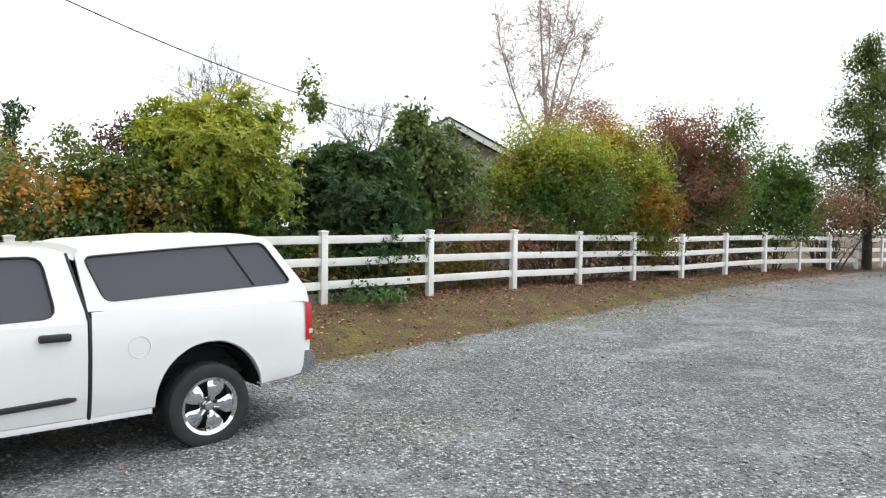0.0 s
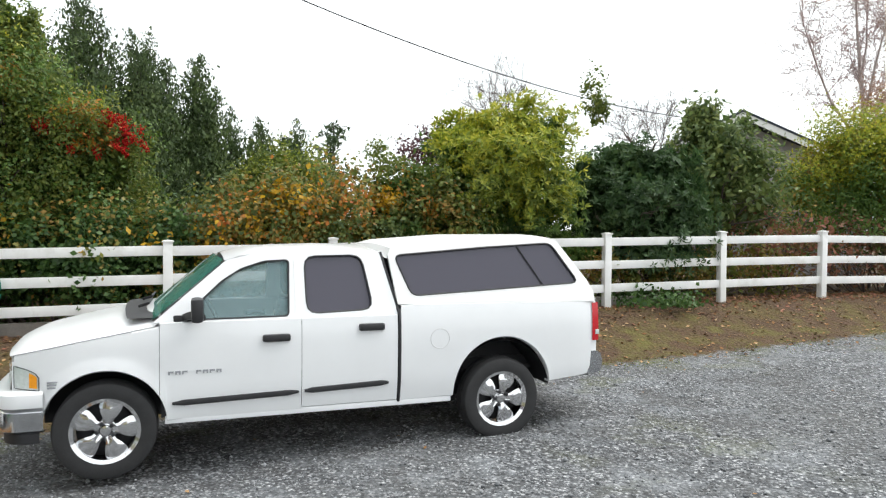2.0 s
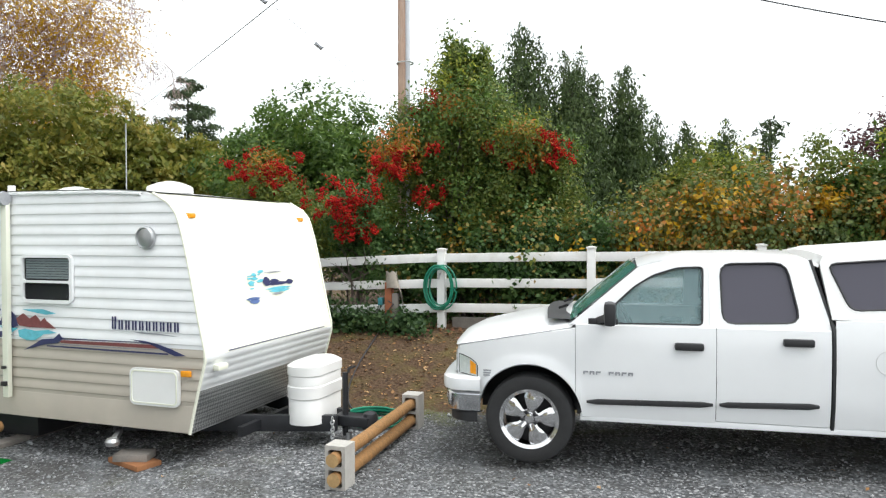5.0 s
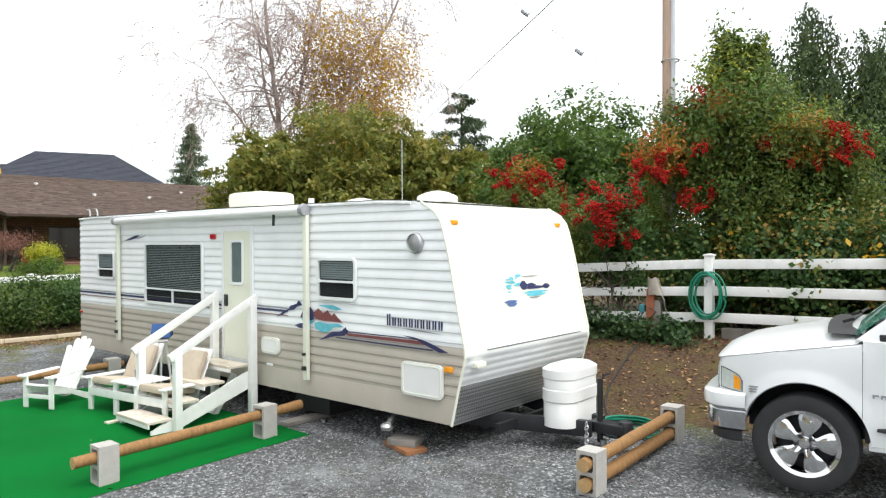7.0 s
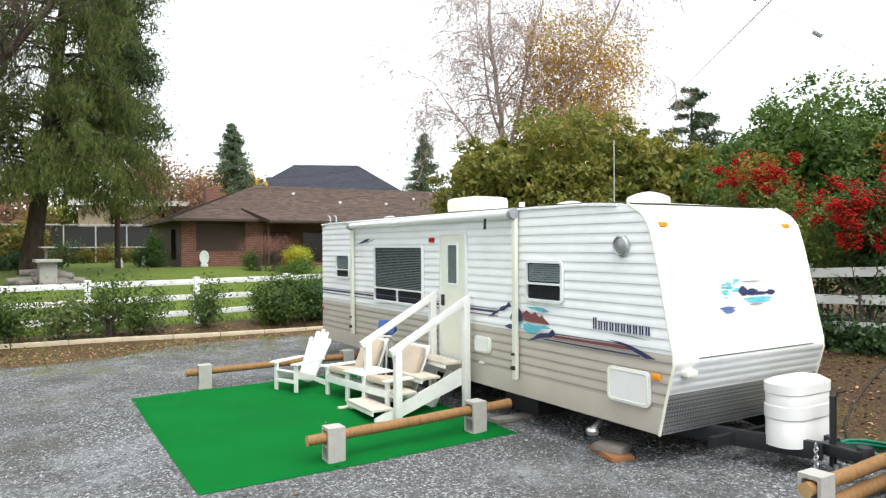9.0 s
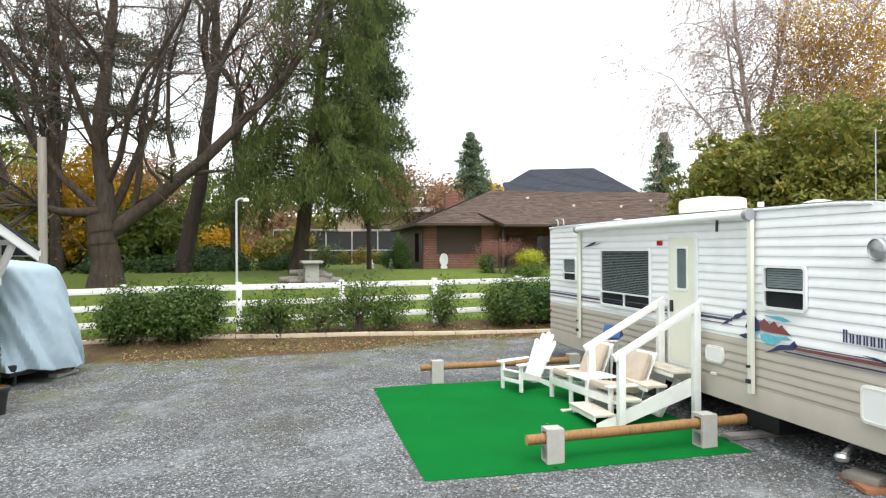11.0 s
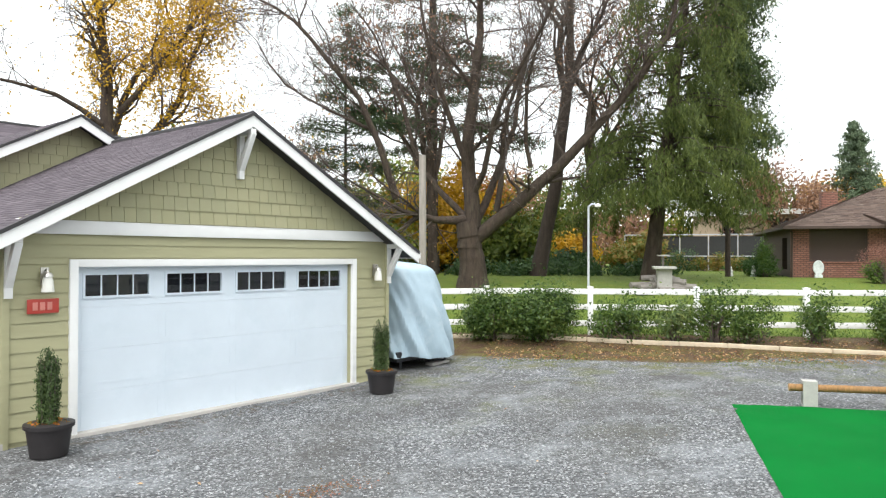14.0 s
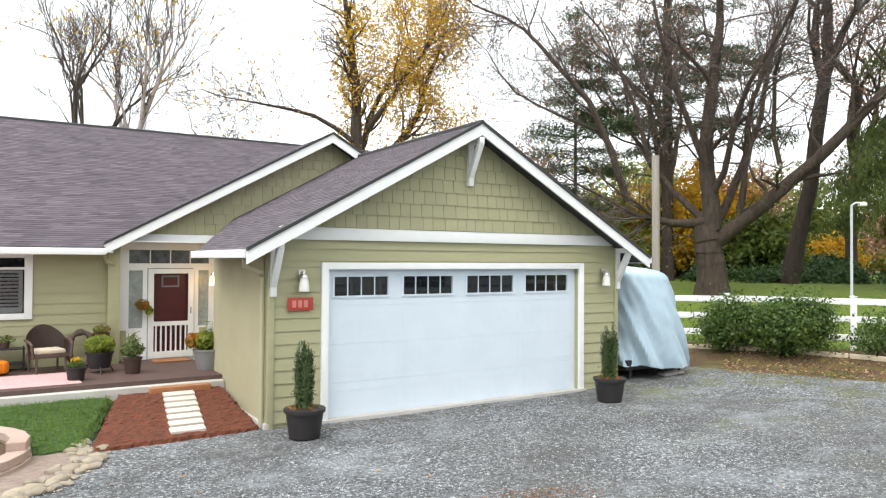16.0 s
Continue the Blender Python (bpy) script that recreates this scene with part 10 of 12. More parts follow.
for i, (x, y, h, rr, lm) in enumerate(((-47, -36, 7.5, 4.5, "leaf_pink"), (-54, -34, 6.5, 4.5, "leaf_autumn"), (-44, -44, 10, 5, "leaf_olive"), (-33, -48, 11, 5.5, "leaf_autumn"), (-24, -50, 11, 5.5, "leaf_pink"), (-14, -48, 10, 5, "leaf_olive"), (-60, -28, 5, 4.0, "leaf_olive"), (-70, -34, 9, 6, "leaf_pink"), (-28, -30, 2.6, 2.6, "leaf_dark"), (-30, -33, 6.5, 2.6, "leaf_orange"), (-26, -31.5, 7.0, 2.4, "leaf_gold"), (-17.5, -28, 3.0, 2.2, "leaf_autumn"), (-23.0, -30.5, 5.5, 2.2, "leaf_gold"), (-27.5, -28.5, 4.5, 2.0, "leaf_olive"), (-27.0, -24.0, 1.2, 1.3, "leaf_dark"))):
    shrub("far_bush", "distant autumn wood beyond the lawn", [(x, y, gz(x, y) + h * 0.42, rr, rr * 0.7, h * 0.5), (x + rr * 0.8, y - 0.8, gz(x, y) + h * 0.3, rr * 0.9, rr * 0.7, h * 0.36), (x - rr * 0.8, y - 0.4, gz(x, y) + h * 0.28, rr * 0.8, rr * 0.6, h * 0.3)], 3600, 0.2 + 0.02 * h, lm, 310 + i, 110, 0.16, 9, inner=0.6)
LB = [(-21.0 - 1.5 * k, -24.6 + 1.0 * k + 0.3 * math.sin(k * 2), gz(-21.0 - 1.5 * k, -24.6 + 1.0 * k) + 0.2, 1.2, 0.8, 0.5) for k in range(6)]
shrub("ground_cover", "low dark ground cover round the trees", LB, 6000, 0.16, "leaf_dark", 130, 160, 0.2, 0, inner=0.2)
shrub("garden_shrub", "low russet bushes along the stacked garden wall", [(-37.2 - 0.72 * k, -26.0 + 0.9 * k, gz(-37.2 - 0.72 * k, -26 + 0.9 * k) + 0.45, 0.7, 0.6, 0.5 + 0.12 * math.sin(k * 2.3)) for k in range(9)], 5200, 0.13, "leaf_vine", 131, 120, 0.18, 6, extra=[([(-38.2, -24.6, gz(-38.2, -24.6) + 0.6, 1.3, 0.8, 0.7)], 1600, 0.12, "leaf_dark", "dark_leaves")])
shrub("garden_shrub", "bright yellow-green round shrub by the brick porch", [(-30.3, -9.0, gz(-30.3, -9.0) + 0.62, 0.72, 0.6, 0.48)], 2600, 0.075, "leaf_lemon", 132, 60, 0.14, 0)
shrub("garden_shrub", "low green shrub by the brick porch", [(-29.7, -8.8, gz(-29.7, -8.8) + 0.3, 0.95, 0.7, 0.34), (-29.8, -10.9, gz(-29.8, -10.9) + 0.4, 0.5, 0.4, 0.45)], 2000, 0.085, "leaf_green", 133, 50, 0.16, 0)
shrub("japanese_maple", "small weeping maple with reddish brown twigs", [(-30.0, -10.35, gz(-30, -10.35) + 1.15, 0.95, 0.9, 0.35), (-29.9, -9.75, gz(-30, -10) + 1.05, 0.8, 0.7, 0.42), (-29.9, -10.9, gz(-30, -10.9) + 1.0, 0.6, 0.6, 0.35)], 3600, 0.07, "leaf_maple", 134, 110, 0.2, 16, slim=0.25, droop=0.6, inner=0)
# shrubs between kerb and north fence
LAURELS = ((-12.35, -11.57, 0.95, 1.30, "leaf_laurel", 8500), (-11.55, -12.47, 0.85, 1.15, "leaf_laurel", 5500), (-13.55, -10.57, 0.55, 0.90, "leaf_laurel", 1054), (-13.95, -10.17, 0.60, 1.15, "leaf_laurel", 1550), (-14.70, -9.47, 0.69, 1.10, "leaf_grey", 1674),
           (-15.35, -8.82, 0.69, 1.35, "leaf_laurel", 1853), (-15.95, -8.27, 0.69, 1.10, "leaf_laurel", 1612), (-17.10, -7.22, 0.60, 1.15, "leaf_laurel", 1550), (-18.55, -5.82, 0.95, 1.25, "leaf_laurel", 7200), (-19.60, -4.92, 1.10, 1.20, "leaf_ivy", 6000), (-20.80, -3.62, 1.10, 1.20, "leaf_ivy", 5000))
for i, (x, y, w, h, lm, n) in enumerate(LAURELS):
    g = gz(x, y)
    shrub("laurel_shrub", "green laurel shrub before the white fence" if n > 3000 else "thin young laurel before the white fence", [(x, y, g + h * 0.52, w, w * 0.62, h * 0.5), (x + 0.3 * w, y - 0.25 * w, g + h * 0.42, w * 0.7, w * 0.5, h * 0.42)], n, 0.085, lm, 140 + i, max(30, n // 38), 0.2, 9, group="shrubs along the white fence", inner=0.4 if n > 3000 else 0.1)

shrub("garden_shrub", "narrow columnar shrub at the brick house corner", [(-30.6, -15.75, gz(-30.6, -15.75) + 0.9, 0.32, 0.32, 0.9)], 1500, 0.08, "leaf_green", 163, 40, 0.14, 3)
shrub("garden_shrub", "dark green shrubs at the brick house corner", [(-30.9, -15.9, gz(-31, -16) + 0.45, 0.7, 0.6, 0.6), (-31.6, -16.8, gz(-31.6, -16.8) + 0.4, 0.6, 0.6, 0.5)], 2600, 0.1, "leaf_ivy", 162, 70, 0.16, 4)
# conifers in pots
def potted_conifer(x, y, label, seed):
    rng = np.random.RandomState(seed)
    o = pot("potted_conifer", Matrix.Translation((x, y, gz(x, y) + 0.005)), TUB, "pot_black", label)
    P, D, S = [], [], []
    for k in range(26):
        a, r = rng.rand() * 6.28, rng.rand() ** 0.6 * 0.095
        h = rng.uniform(0.6, 1.02) * (1 - r * 3.2)
        b = np.array([r * math.cos(a), r * math.sin(a), 0.38])
        t = np.array([r * 1.35 * math.cos(a), r * 1.35 * math.sin(a), 0.4 + h])
        S.append((*b, *t, 0.009, 0.003))
        m = 240
        u = rng.rand(m)
        P.append(b + (t - b) * u[:, None] + rng.normal(size=(m, 3)) * 0.022)
        D.append(np.repeat([[math.cos(a), math.sin(a), 0.2]], m, 0))
    segs_mesh("branchwork", S, M["twig"], o)["kind"] = "stuff"
    leaf_mesh("crown", np.concatenate(P), 0.05, M["leaf_juniper"], o, rng, np.concatenate(D), 0.2, 0.25, -1.0)
    pts = np.stack([rng.uniform(-0.2, 0.2, 60), rng.uniform(-0.2, 0.2, 60), np.full(60, 0.39)], -1)
    leaf_mesh("fallen_leaves", pts[np.hypot(pts[:, 0], pts[:, 1]) < 0.22], 0.05, M["leaf_orange"], o, rng, None, 2, 0.6)


potted_conifer(-1.19, -8.80, "upright dwarf conifer in a dark tub by the garage", 5)
potted_conifer(-6.33, -9.66, "upright dwarf conifer in a dark tub by the garage", 6)

# ---------------- neighbouring houses ----------------
def brick_material(name, col_a, col_b, mortar, w, h, gap=0.012):
    """Courses for walls and roofs that stay far off; the pattern lies in the object's own x and z."""
    m, nt, bs = shader(name)
    tc = nt.nodes.new("ShaderNodeTexCoord")
    sp, cb = nt.nodes.new("ShaderNodeSeparateXYZ"), nt.nodes.new("ShaderNodeCombineXYZ")
    nt.links.new(tc.outputs["Object"], sp.inputs[0])
    ad = nt.nodes.new("ShaderNodeMath")
    nt.links.new(sp.outputs[0], ad.inputs[0])
    nt.links.new(sp.outputs[1], ad.inputs[1])
    nt.links.new(ad.outputs[0], cb.inputs[0])
    nt.links.new(sp.outputs[2], cb.inputs[1])
    b = node(nt, "ShaderNodeTexBrick", Scale=1.0)
    b.inputs["Brick Width"].default_value, b.inputs["Row Height"].default_value = w, h
    b.inputs["Mortar Size"].default_value = gap
    for k, c in (("Color1", col_a), ("Color2", col_b), ("Mortar", mortar)):
        b.inputs[k].default_value = (*c, 1)
    nt.links.new(cb.outputs[0], b.inputs["Vector"])
    big = noise_tex(nt, tc.outputs["Object"], 0.9, 5)
    c = mixc(nt, ramp(nt, big, [(0.4, (0, 0, 0)), (0.75, (0.6, 0.6, 0.6))]), b.outputs["Color"], tuple(x * 0.55 for x in col_a))
    nt.links.new(c, bs.inputs["Base Color"])
    bs.inputs["Roughness"].default_value = 0.9
    bump(nt, bs, b.outputs["Fac"], -0.5, 0.01)
    return m


M["far_brick"] = brick_material("far red brick", (0.27, 0.115, 0.08), (0.36, 0.17, 0.125), (0.1, 0.065, 0.052), 0.24, 0.085, 0.016)
BU, BN = Vector((-0.57, 0.82, 0)).normalized(), Vector((0.82, 0.57, 0)).normalized()
BRICK = Matrix((BU, -BN, Vector((0, 0, 1)))).transposed().to_4x4()
BRICK.translation = (-31.24, -14.83, 0.75)


def bbox_part(name, parent, dims, mat, bev=0.0, label="", m=None):
    bm = bmesh.new()
    box(bm, *dims, bev, m)
    return part(name, bm, mat, parent, label, False)


def slope(parent, quad, mat, edge, thick=0.14, course=0.16, tab=0.33, seed=1):
    """A roof slope: a deck with shingles on it; the quad runs eave start, eave end, ridge end, ridge start."""
    q = [Vector(p) for p in quad]
    n = ((q[1] - q[0]).cross(q[3] - q[0] if (q[3] - q[0]).length > 0.01 else q[2] - q[0])).normalized()
    n = n if n.z > 0 else -n
    bm = bmesh.new()
    lo, hi = [bm.verts.new(p - n * thick) for p in q], [bm.verts.new(p) for p in q]
    bm.faces.new(hi)
    bm.faces.new(lo[::-1])
    for i in range(4):
        j = (i + 1) % 4
        bm.faces.new((lo[i], lo[j], hi[j], hi[i]))
    bmesh.ops.remove_doubles(bm, verts=bm.verts, dist=0.001)
    roof = part("roof", bm, M[edge], parent, "", False)
    shingled("roof_shingles", roof, q, M[mat], course, tab, 0.02, seed)
    return roof


def build_brick_house():
    h = thing("brick_house", BRICK, "low brick house with a brown shingled hip roof", "house")
    L, D, W0 = 23.0, 9.4, 0.25
    E, R = 2.62, 4.68          # eave and ridge over the floor
    # front wall round the large window, then the set-back porch wall
    def wall(pts, holes, thick, put):
        bm = bmesh.new()
        slab(bm, pts, holes, thick, put)
        part("wall", bm, M["far_brick"], h, "", False)
    wall(rect(0, 3.05, -0.6, E), [rect(0.72, 3.0, 1.12, 2.58)], W0, lambda u, v, w: (u, w, v))
    wall(rect(3.0, 3.95, -0.6, E), [], W0, lambda u, v, w: (u, w - 0.02, v))
    wall(rect(0, 2.2, -0.6, E), [], W0, lambda u, v, w: (3.7 + w, u + 0.2, v))
    wall(rect(3.7, L, -0.6, E), [rect(4.9, 5.9, 0.05, 2.1), rect(6.6, 9.0, 0.6, 2.1), rect(11, 13, 0.9, 2.1), rect(16, 18, 0.9, 2.1)], W0, lambda u, v, w: (u, 2.2 + w, v))
    # Dark brown on this end wall stands in for a recess in shade.
    bm = bmesh.new()
    slab(bm, rect(0.25, D, -0.6, E), [rect(1.2, 2.6, 0.7, 2.2)], W0, lambda u, v, w: (0.006 + w, u, v))
    part("side_wall", bm, M["brown_wood"], h, "side wall painted dark for a shaded recess", False)
    wall(rect(0.25, L, -0.6, E), [], W0, lambda u, v, w: (u, D - w, v))
    wall(rect(2.4, D, -0.6, E), [], W0, lambda u, v, w: (L - w, u, v))
    for u0, u1, z0, z1, d in ((0.72, 3.0, 1.12, 2.58, 0.1), (6.6, 9.0, 0.6, 2.1, 2.32), (11, 13, 0.9, 2.1, 2.32), (16, 18, 0.9, 2.1, 2.32)):
        win = bbox_part("window", h, (u0, u1, d + 0.03, d + 0.05, z0, z1), M["brown_glass"])
        bm = bmesh.new()
        slab(bm, rect(u0, u1, z0, z1), [rect(u0 + 0.06, u1 - 0.06, z0 + 0.06, z1 - 0.06)], 0.05, lambda u, v, w: (u, d - 0.03 + w, v))
        part("frame", bm, M["brown_wood"], win, "", False)
        bbox_part("blind", win, (u0 + 0.03, u1 - 0.03, d + 0.1, d + 0.13, z0, z1), M["brown_wood"])
    bbox_part("door", h, (4.9, 5.9, 2.3, 2.35, 0.05, 2.1), M["brown_wood"], 0.0, "dark wooden front door")
    bbox_part("window_sill", h, (0.7, 3.05, -0.05, 0.12, 1.04, 1.12), M["far_brick"])
    bbox_part("porch_slab", h, (3.6, 12.0, -1.3, 2.2, -0.5, 0.03), M["slab"])
    bbox_part("low_wall", h, (4.3, 11.5, -1.25, -1.05, 0.03, 0.5), M["far_brick"])
    for u in (3.82, 7.6, 11.4):
        bbox_part("porch_post", h, (u - 0.05, u + 0.05, -1.15, -1.05, 0.0, 2.48), M["brown_wood"], 0.006)
    bm = bmesh.new()
    rod(bm, [(4.05, -1.5, 2.46), (3.9, -1.2, 2.34), (3.88, -0.3, 2.1), (3.88, -0.1, 1.95), (3.88, -0.1, 0.1)], 0.04, 8)
    part("downpipe", bm, M["brown_wood"], h)
    bm = bmesh.new()
    rod(bm, [(0.02, -0.08, 0.1), (0.02, -0.08, 2.4), (-0.25, -0.4, 2.54)], 0.04, 8)
    part("downpipe", bm, M["brown_wood"], h)
    o, hd = 0.75, D / 2
    x0, x1, y0, y1 = -0.4, L + o, -o, D + o
    ra, rb = (hd, hd, R), (L - hd, hd, R)
    slope(h, [(x0, y0, E), (x1, y0, E), rb, ra], "brown_roof", "brown_wood", seed=5)
    slope(h, [(x1, y1, E), (x0, y1, E), ra, rb], "brown_roof", "brown_wood", seed=6, course=0.4, tab=1.0)
    slope(h, [(x0, y1, E), (x0, y0, E), ra, ra], "brown_roof", "brown_wood", seed=7)
    slope(h, [(x1, y0, E), (x1, y1, E), rb, rb], "brown_roof", "brown_wood", seed=8, course=0.4, tab=1.0)
    # the porch roof runs out over the slab
    slope(h, [(3.75, -1.62, 2.54), (12.2, -1.62, 2.54), (12.2, 0.55, 3.2), (2.95, 0.55, 3.2)], "brown_roof", "brown_wood", seed=9)
    bbox_part("fascia", h, (3.72, 12.2, -1.66, -1.62, 2.45, 2.54), M["brown_wood"])
    bbox_part("fascia", h, (x0, 3.4, y0 - 0.04, y0, E - 0.1, E), M["brown_wood"])
    bbox_part("fascia", h, (x0 - 0.04, x0, y0, y1, E - 0.1, E), M["brown_wood"])
    bbox_part("soffit", h, (x0, 3.7, y0, 0.0, E - 0.1, E - 0.08), M["brown_wood"])
    bbox_part("chimney", h, (2.35, 3.1, 6.0, 6.7, 2.5, 4.62), M["far_brick"], 0.0, "red brick chimney")
    for u, v in ((6.4, 3.2), (8.6, 1.9), (11.3, 1.8), (13.6, 2.9)):
        bm = bmesh.new()
        z = E + (R - E) * (v + o) / (hd + o)
        lathe(bm, [(0.06, -0.1), (0.06, 0.06), (0.1, 0.07), (0.085, 0.11), (0.03, 0.13)], 12, Matrix.Translation((u, v, z)))
        part("roof_vent", bm, M["white_paint"], h, "white metal roof vent")
    return h


build_brick_house()


def bpt(u, v, z=0.0):
    p = BRICK @ Vector((u, v, 0))
    return Vector((p.x, p.y, z))


# things before the brick house
p = bpt(1.02, -0.3)
bm = bmesh.new()
lathe(bm, [(0.0, -0.03), (0.2, -0.03), (0.225, 0.0), (0.2, 0.03), (0.17, 0.02), (0.0, 0.03)], 28, Matrix.Translation((0, 0, 0.42)) @ Matrix.Rotation(radians(90), 4, "X") @ Matrix.Diagonal((1, 1.45, 1, 1)))
box(bm, -0.16, 0.16, -0.1, 0.1, -0.05, 0.13, 0.02)
tagged(new("garden_plaque", finish("garden_plaque", bm, plain("pale stone", (0.62, 0.66, 0.64), 0.6, 0, 0.3, 9))), "pale oval stone plaque on a foot by the brick wall", "ornament").matrix_world = Matrix.Translation((p.x, p.y, gz(p.x, p.y))) @ Matrix.Rotation(math.atan2(BU.y, BU.x), 4, "Z")
for (u, v, s, lab) in ((-1.5, 0.5, 0.62, "small white stone garden ornament on the lawn edge"), (-2.4, 1.2, 0.55, "small white stone garden ornament among ivy")):
    p = bpt(u, v)
    bm = bmesh.new()
    lathe(bm, [(0.2 * s, 0), (0.22 * s, 0.1 * s), (0.15 * s, 0.3 * s), (0.19 * s, 0.42 * s), (0.1 * s, 0.6 * s), (0.13 * s, 0.7 * s), (0.05 * s, 0.82 * s)], 12)
    tagged(new("garden_ornament", finish("garden_ornament", bm, M["white_paint"])), lab, "ornament").matrix_world = Matrix.Translation((p.x, p.y, gz(p.x, p.y)))
# folding chairs on the brick porch
for u, mt, lab in ((5.0, "red_lens", "red cloth folding chair on the brick porch"), (5.7, "blue_cloth", "blue cloth folding chair on the brick porch")):
    c = thing("folding_chair", BRICK @ Matrix.Translation((u, -0.35, 0.03)) @ Matrix.Rotation(radians(20), 4, "Z"), lab, "chair")
    for sx in (-0.24, 0.24):
        for y0, y1 in ((-0.25, 0.25), (0.25, -0.2)):
            bm = bmesh.new()
            rod(bm, [(sx, y0, 0), (sx, y1, 0.62)], 0.014, 6)
            part("leg", bm, M["steel"], c)
    bm = bmesh.new()
    beam(bm, (-0.24, -0.02, 0.42), (0.24, -0.02, 0.42), 0.42, 0.02)
    part("seat", bm, M[mt], c)
    bm = bmesh.new()
    beam(bm, (-0.24, 0.26, 0.7), (0.24, 0.26, 0.7), 0.02, 0.55)
    part("backrest", bm, M[mt], c)

# the low stone wall and netted cage beyond the redwood
def far_box_house(name, label, m, w, d, wall_h, roof_h, wall_mat, roof_mat, over=0.4, flat=False, windows=()):
    """A far house: walls, openings, and a hip or flat roof."""
    h = thing(name, m, label, "house")
    bm = bmesh.new()
    slab(bm, rect(-w, w, -1.5, wall_h), [rect(*x) for x in windows], 0.2, lambda u, v, t: (u, t, v))
    part("wall", bm, M[wall_mat], h, "", False)
    bbox_part("wall", h, (-w, -w + 0.2, 0.2, d, -1.5, wall_h), M[wall_mat])
    bbox_part("wall", h, (w - 0.2, w, 0.2, d, -1.5, wall_h), M[wall_mat])
    bbox_part("wall", h, (-w + 0.2, w - 0.2, d - 0.2, d, -1.5, wall_h), M[wall_mat])
    for a, b, c, e in windows:
        win = bbox_part("window", h, (a, b, 0.12, 0.14, c, e), M["dark_glass"])
        bm = bmesh.new()
        slab(bm, rect(a - 0.05, b + 0.05, c - 0.05, e + 0.05), [rect(a + 0.05, b - 0.05, c + 0.05, e - 0.05)], 0.05, lambda u, v, t: (u, t - 0.04, v))
        part("frame", bm, M["brown_wood"], win, "", False)
    if flat:
        bbox_part("roof", h, (-w - over, w + over, -over, d + over, wall_h, wall_h + 0.3), M[roof_mat])
    else:
        x0, x1, y0, y1, z = -w - over, w + over, -over, d + over, wall_h
        k = d / 2
        ra, rb = (-w + k, k, roof_h), (w - k, k, roof_h)
        for i, q in enumerate(([(x0, y0, z), (x1, y0, z), rb, ra], [(x1, y1, z), (x0, y1, z), ra, rb], [(x0, y1, z), (x0, y0, z), ra, ra], [(x1, y0, z), (x1, y1, z), rb, rb])):
            slope(h, q, roof_mat, "roof_edge", course=0.3, tab=0.6, seed=20 + i)
    return h


def facing(x, y, z):
    """A frame whose -y looks back at the yard's middle."""
    a = math.atan2(y, x)
    return Matrix.Translation((x, y, z)) @ Matrix.Rotation(a - math.pi / 2, 4, "Z")


blue = far_box_house("far_house", "distant house with a dark blue-grey hip roof", facing(-72, -18.6, 2.6), 7.4, 8.0, 5.2, 8.3, "tan_wall", "blue_roof", windows=((-4, -2.5, 3, 4.4), (2, 3.5, 3, 4.4)))
for u, v in ((-6.3, 1.0), (-8.0, 0.5)):
    bm = bmesh.new()
    rod(bm, [(u, v, 4.8), (u, v, 7.2)], 0.12, 8)
    part("roof_pipe", bm, M["white_paint"], blue)
bbox_part("chimney", blue, (-10.2, -8.9, 3, 4, 0, 7.6), M["grey_wall"], 0.0, "pale square chimney")
slope(blue, [(-9.5, 1.0, 5.4), (-3.0, 1.0, 5.4), (-5.0, 4.5, 7.0), (-6.2, 4.5, 7.0)], "blue_roof", "roof_edge", course=0.3, tab=0.6, seed=31)
tan = far_box_house("far_house", "distant tan house with a low flat roof", facing(-52.5, -27.2, 1.2), 5.2, 7.0, 4.1, 6.0, "tan_wall", "grey_wall", 0.5, True, ((0.6, 1.6, 2.9, 3.7), (-3.0, -1.8, 2.6, 3.6)))
bbox_part("roof_edge", tan, (-5.8, 5.8, -0.62, -0.5, 4.05, 4.45), M["white_paint"])
bm = bmesh.new()
slab(bm, [(-5.4, 1.6), (5.4, 2.9), (5.4, 3.1), (-5.4, 1.8)], [], 2.2, lambda u, v, w: (u, -0.01 - w, v))
part("lean_to_roof", bm, M["brown_wood"], tan)
# netted run with white rails
run = thing("netted_run", facing(-42.5, -25.8, 1.2), "dark netted run with pale posts and rails", "fence")
M["netting"] = plain("dark netting", (0.035, 0.036, 0.036), 0.9, 0, 0.4, 30, 160, 0.3)
for k in range(7):
    u = -5.4 + 1.8 * k
    bbox_part("post", run, (u - 0.03, u + 0.03, -0.05, 0.05, -0.6, 2.3), M["pvc"])
    if k < 6:
        bbox_part("net", run, (u + 0.05, u + 1.75, -0.012, 0.012, -0.3, 2.2), M["netting"], 0.0, "dark netting panel")
for z in (0.85, 2.28):
    bbox_part("rail", run, (-5.4, 5.4, -0.1, -0.055, z, z + 0.07), M["pvc"])
bm = bmesh.new()
for k in range(34):
    for r in range(3):
        s = 0.3
        u = -5.4 + s * k + (0.15 if r % 2 else 0)
        box(bm, u, u + s - 0.02, -0.6 - random.uniform(0, 0.05), -0.3, -0.55 + 0.2 * r, -0.37 + 0.2 * r, 0.0)
gw = thing("garden_wall", facing(-41.8, -25.4, 1.2), "low brown stacked garden wall", "wall")
part("wall_stones", bm, M["ret_block"], gw, "", False)["kind"] = "stuff"

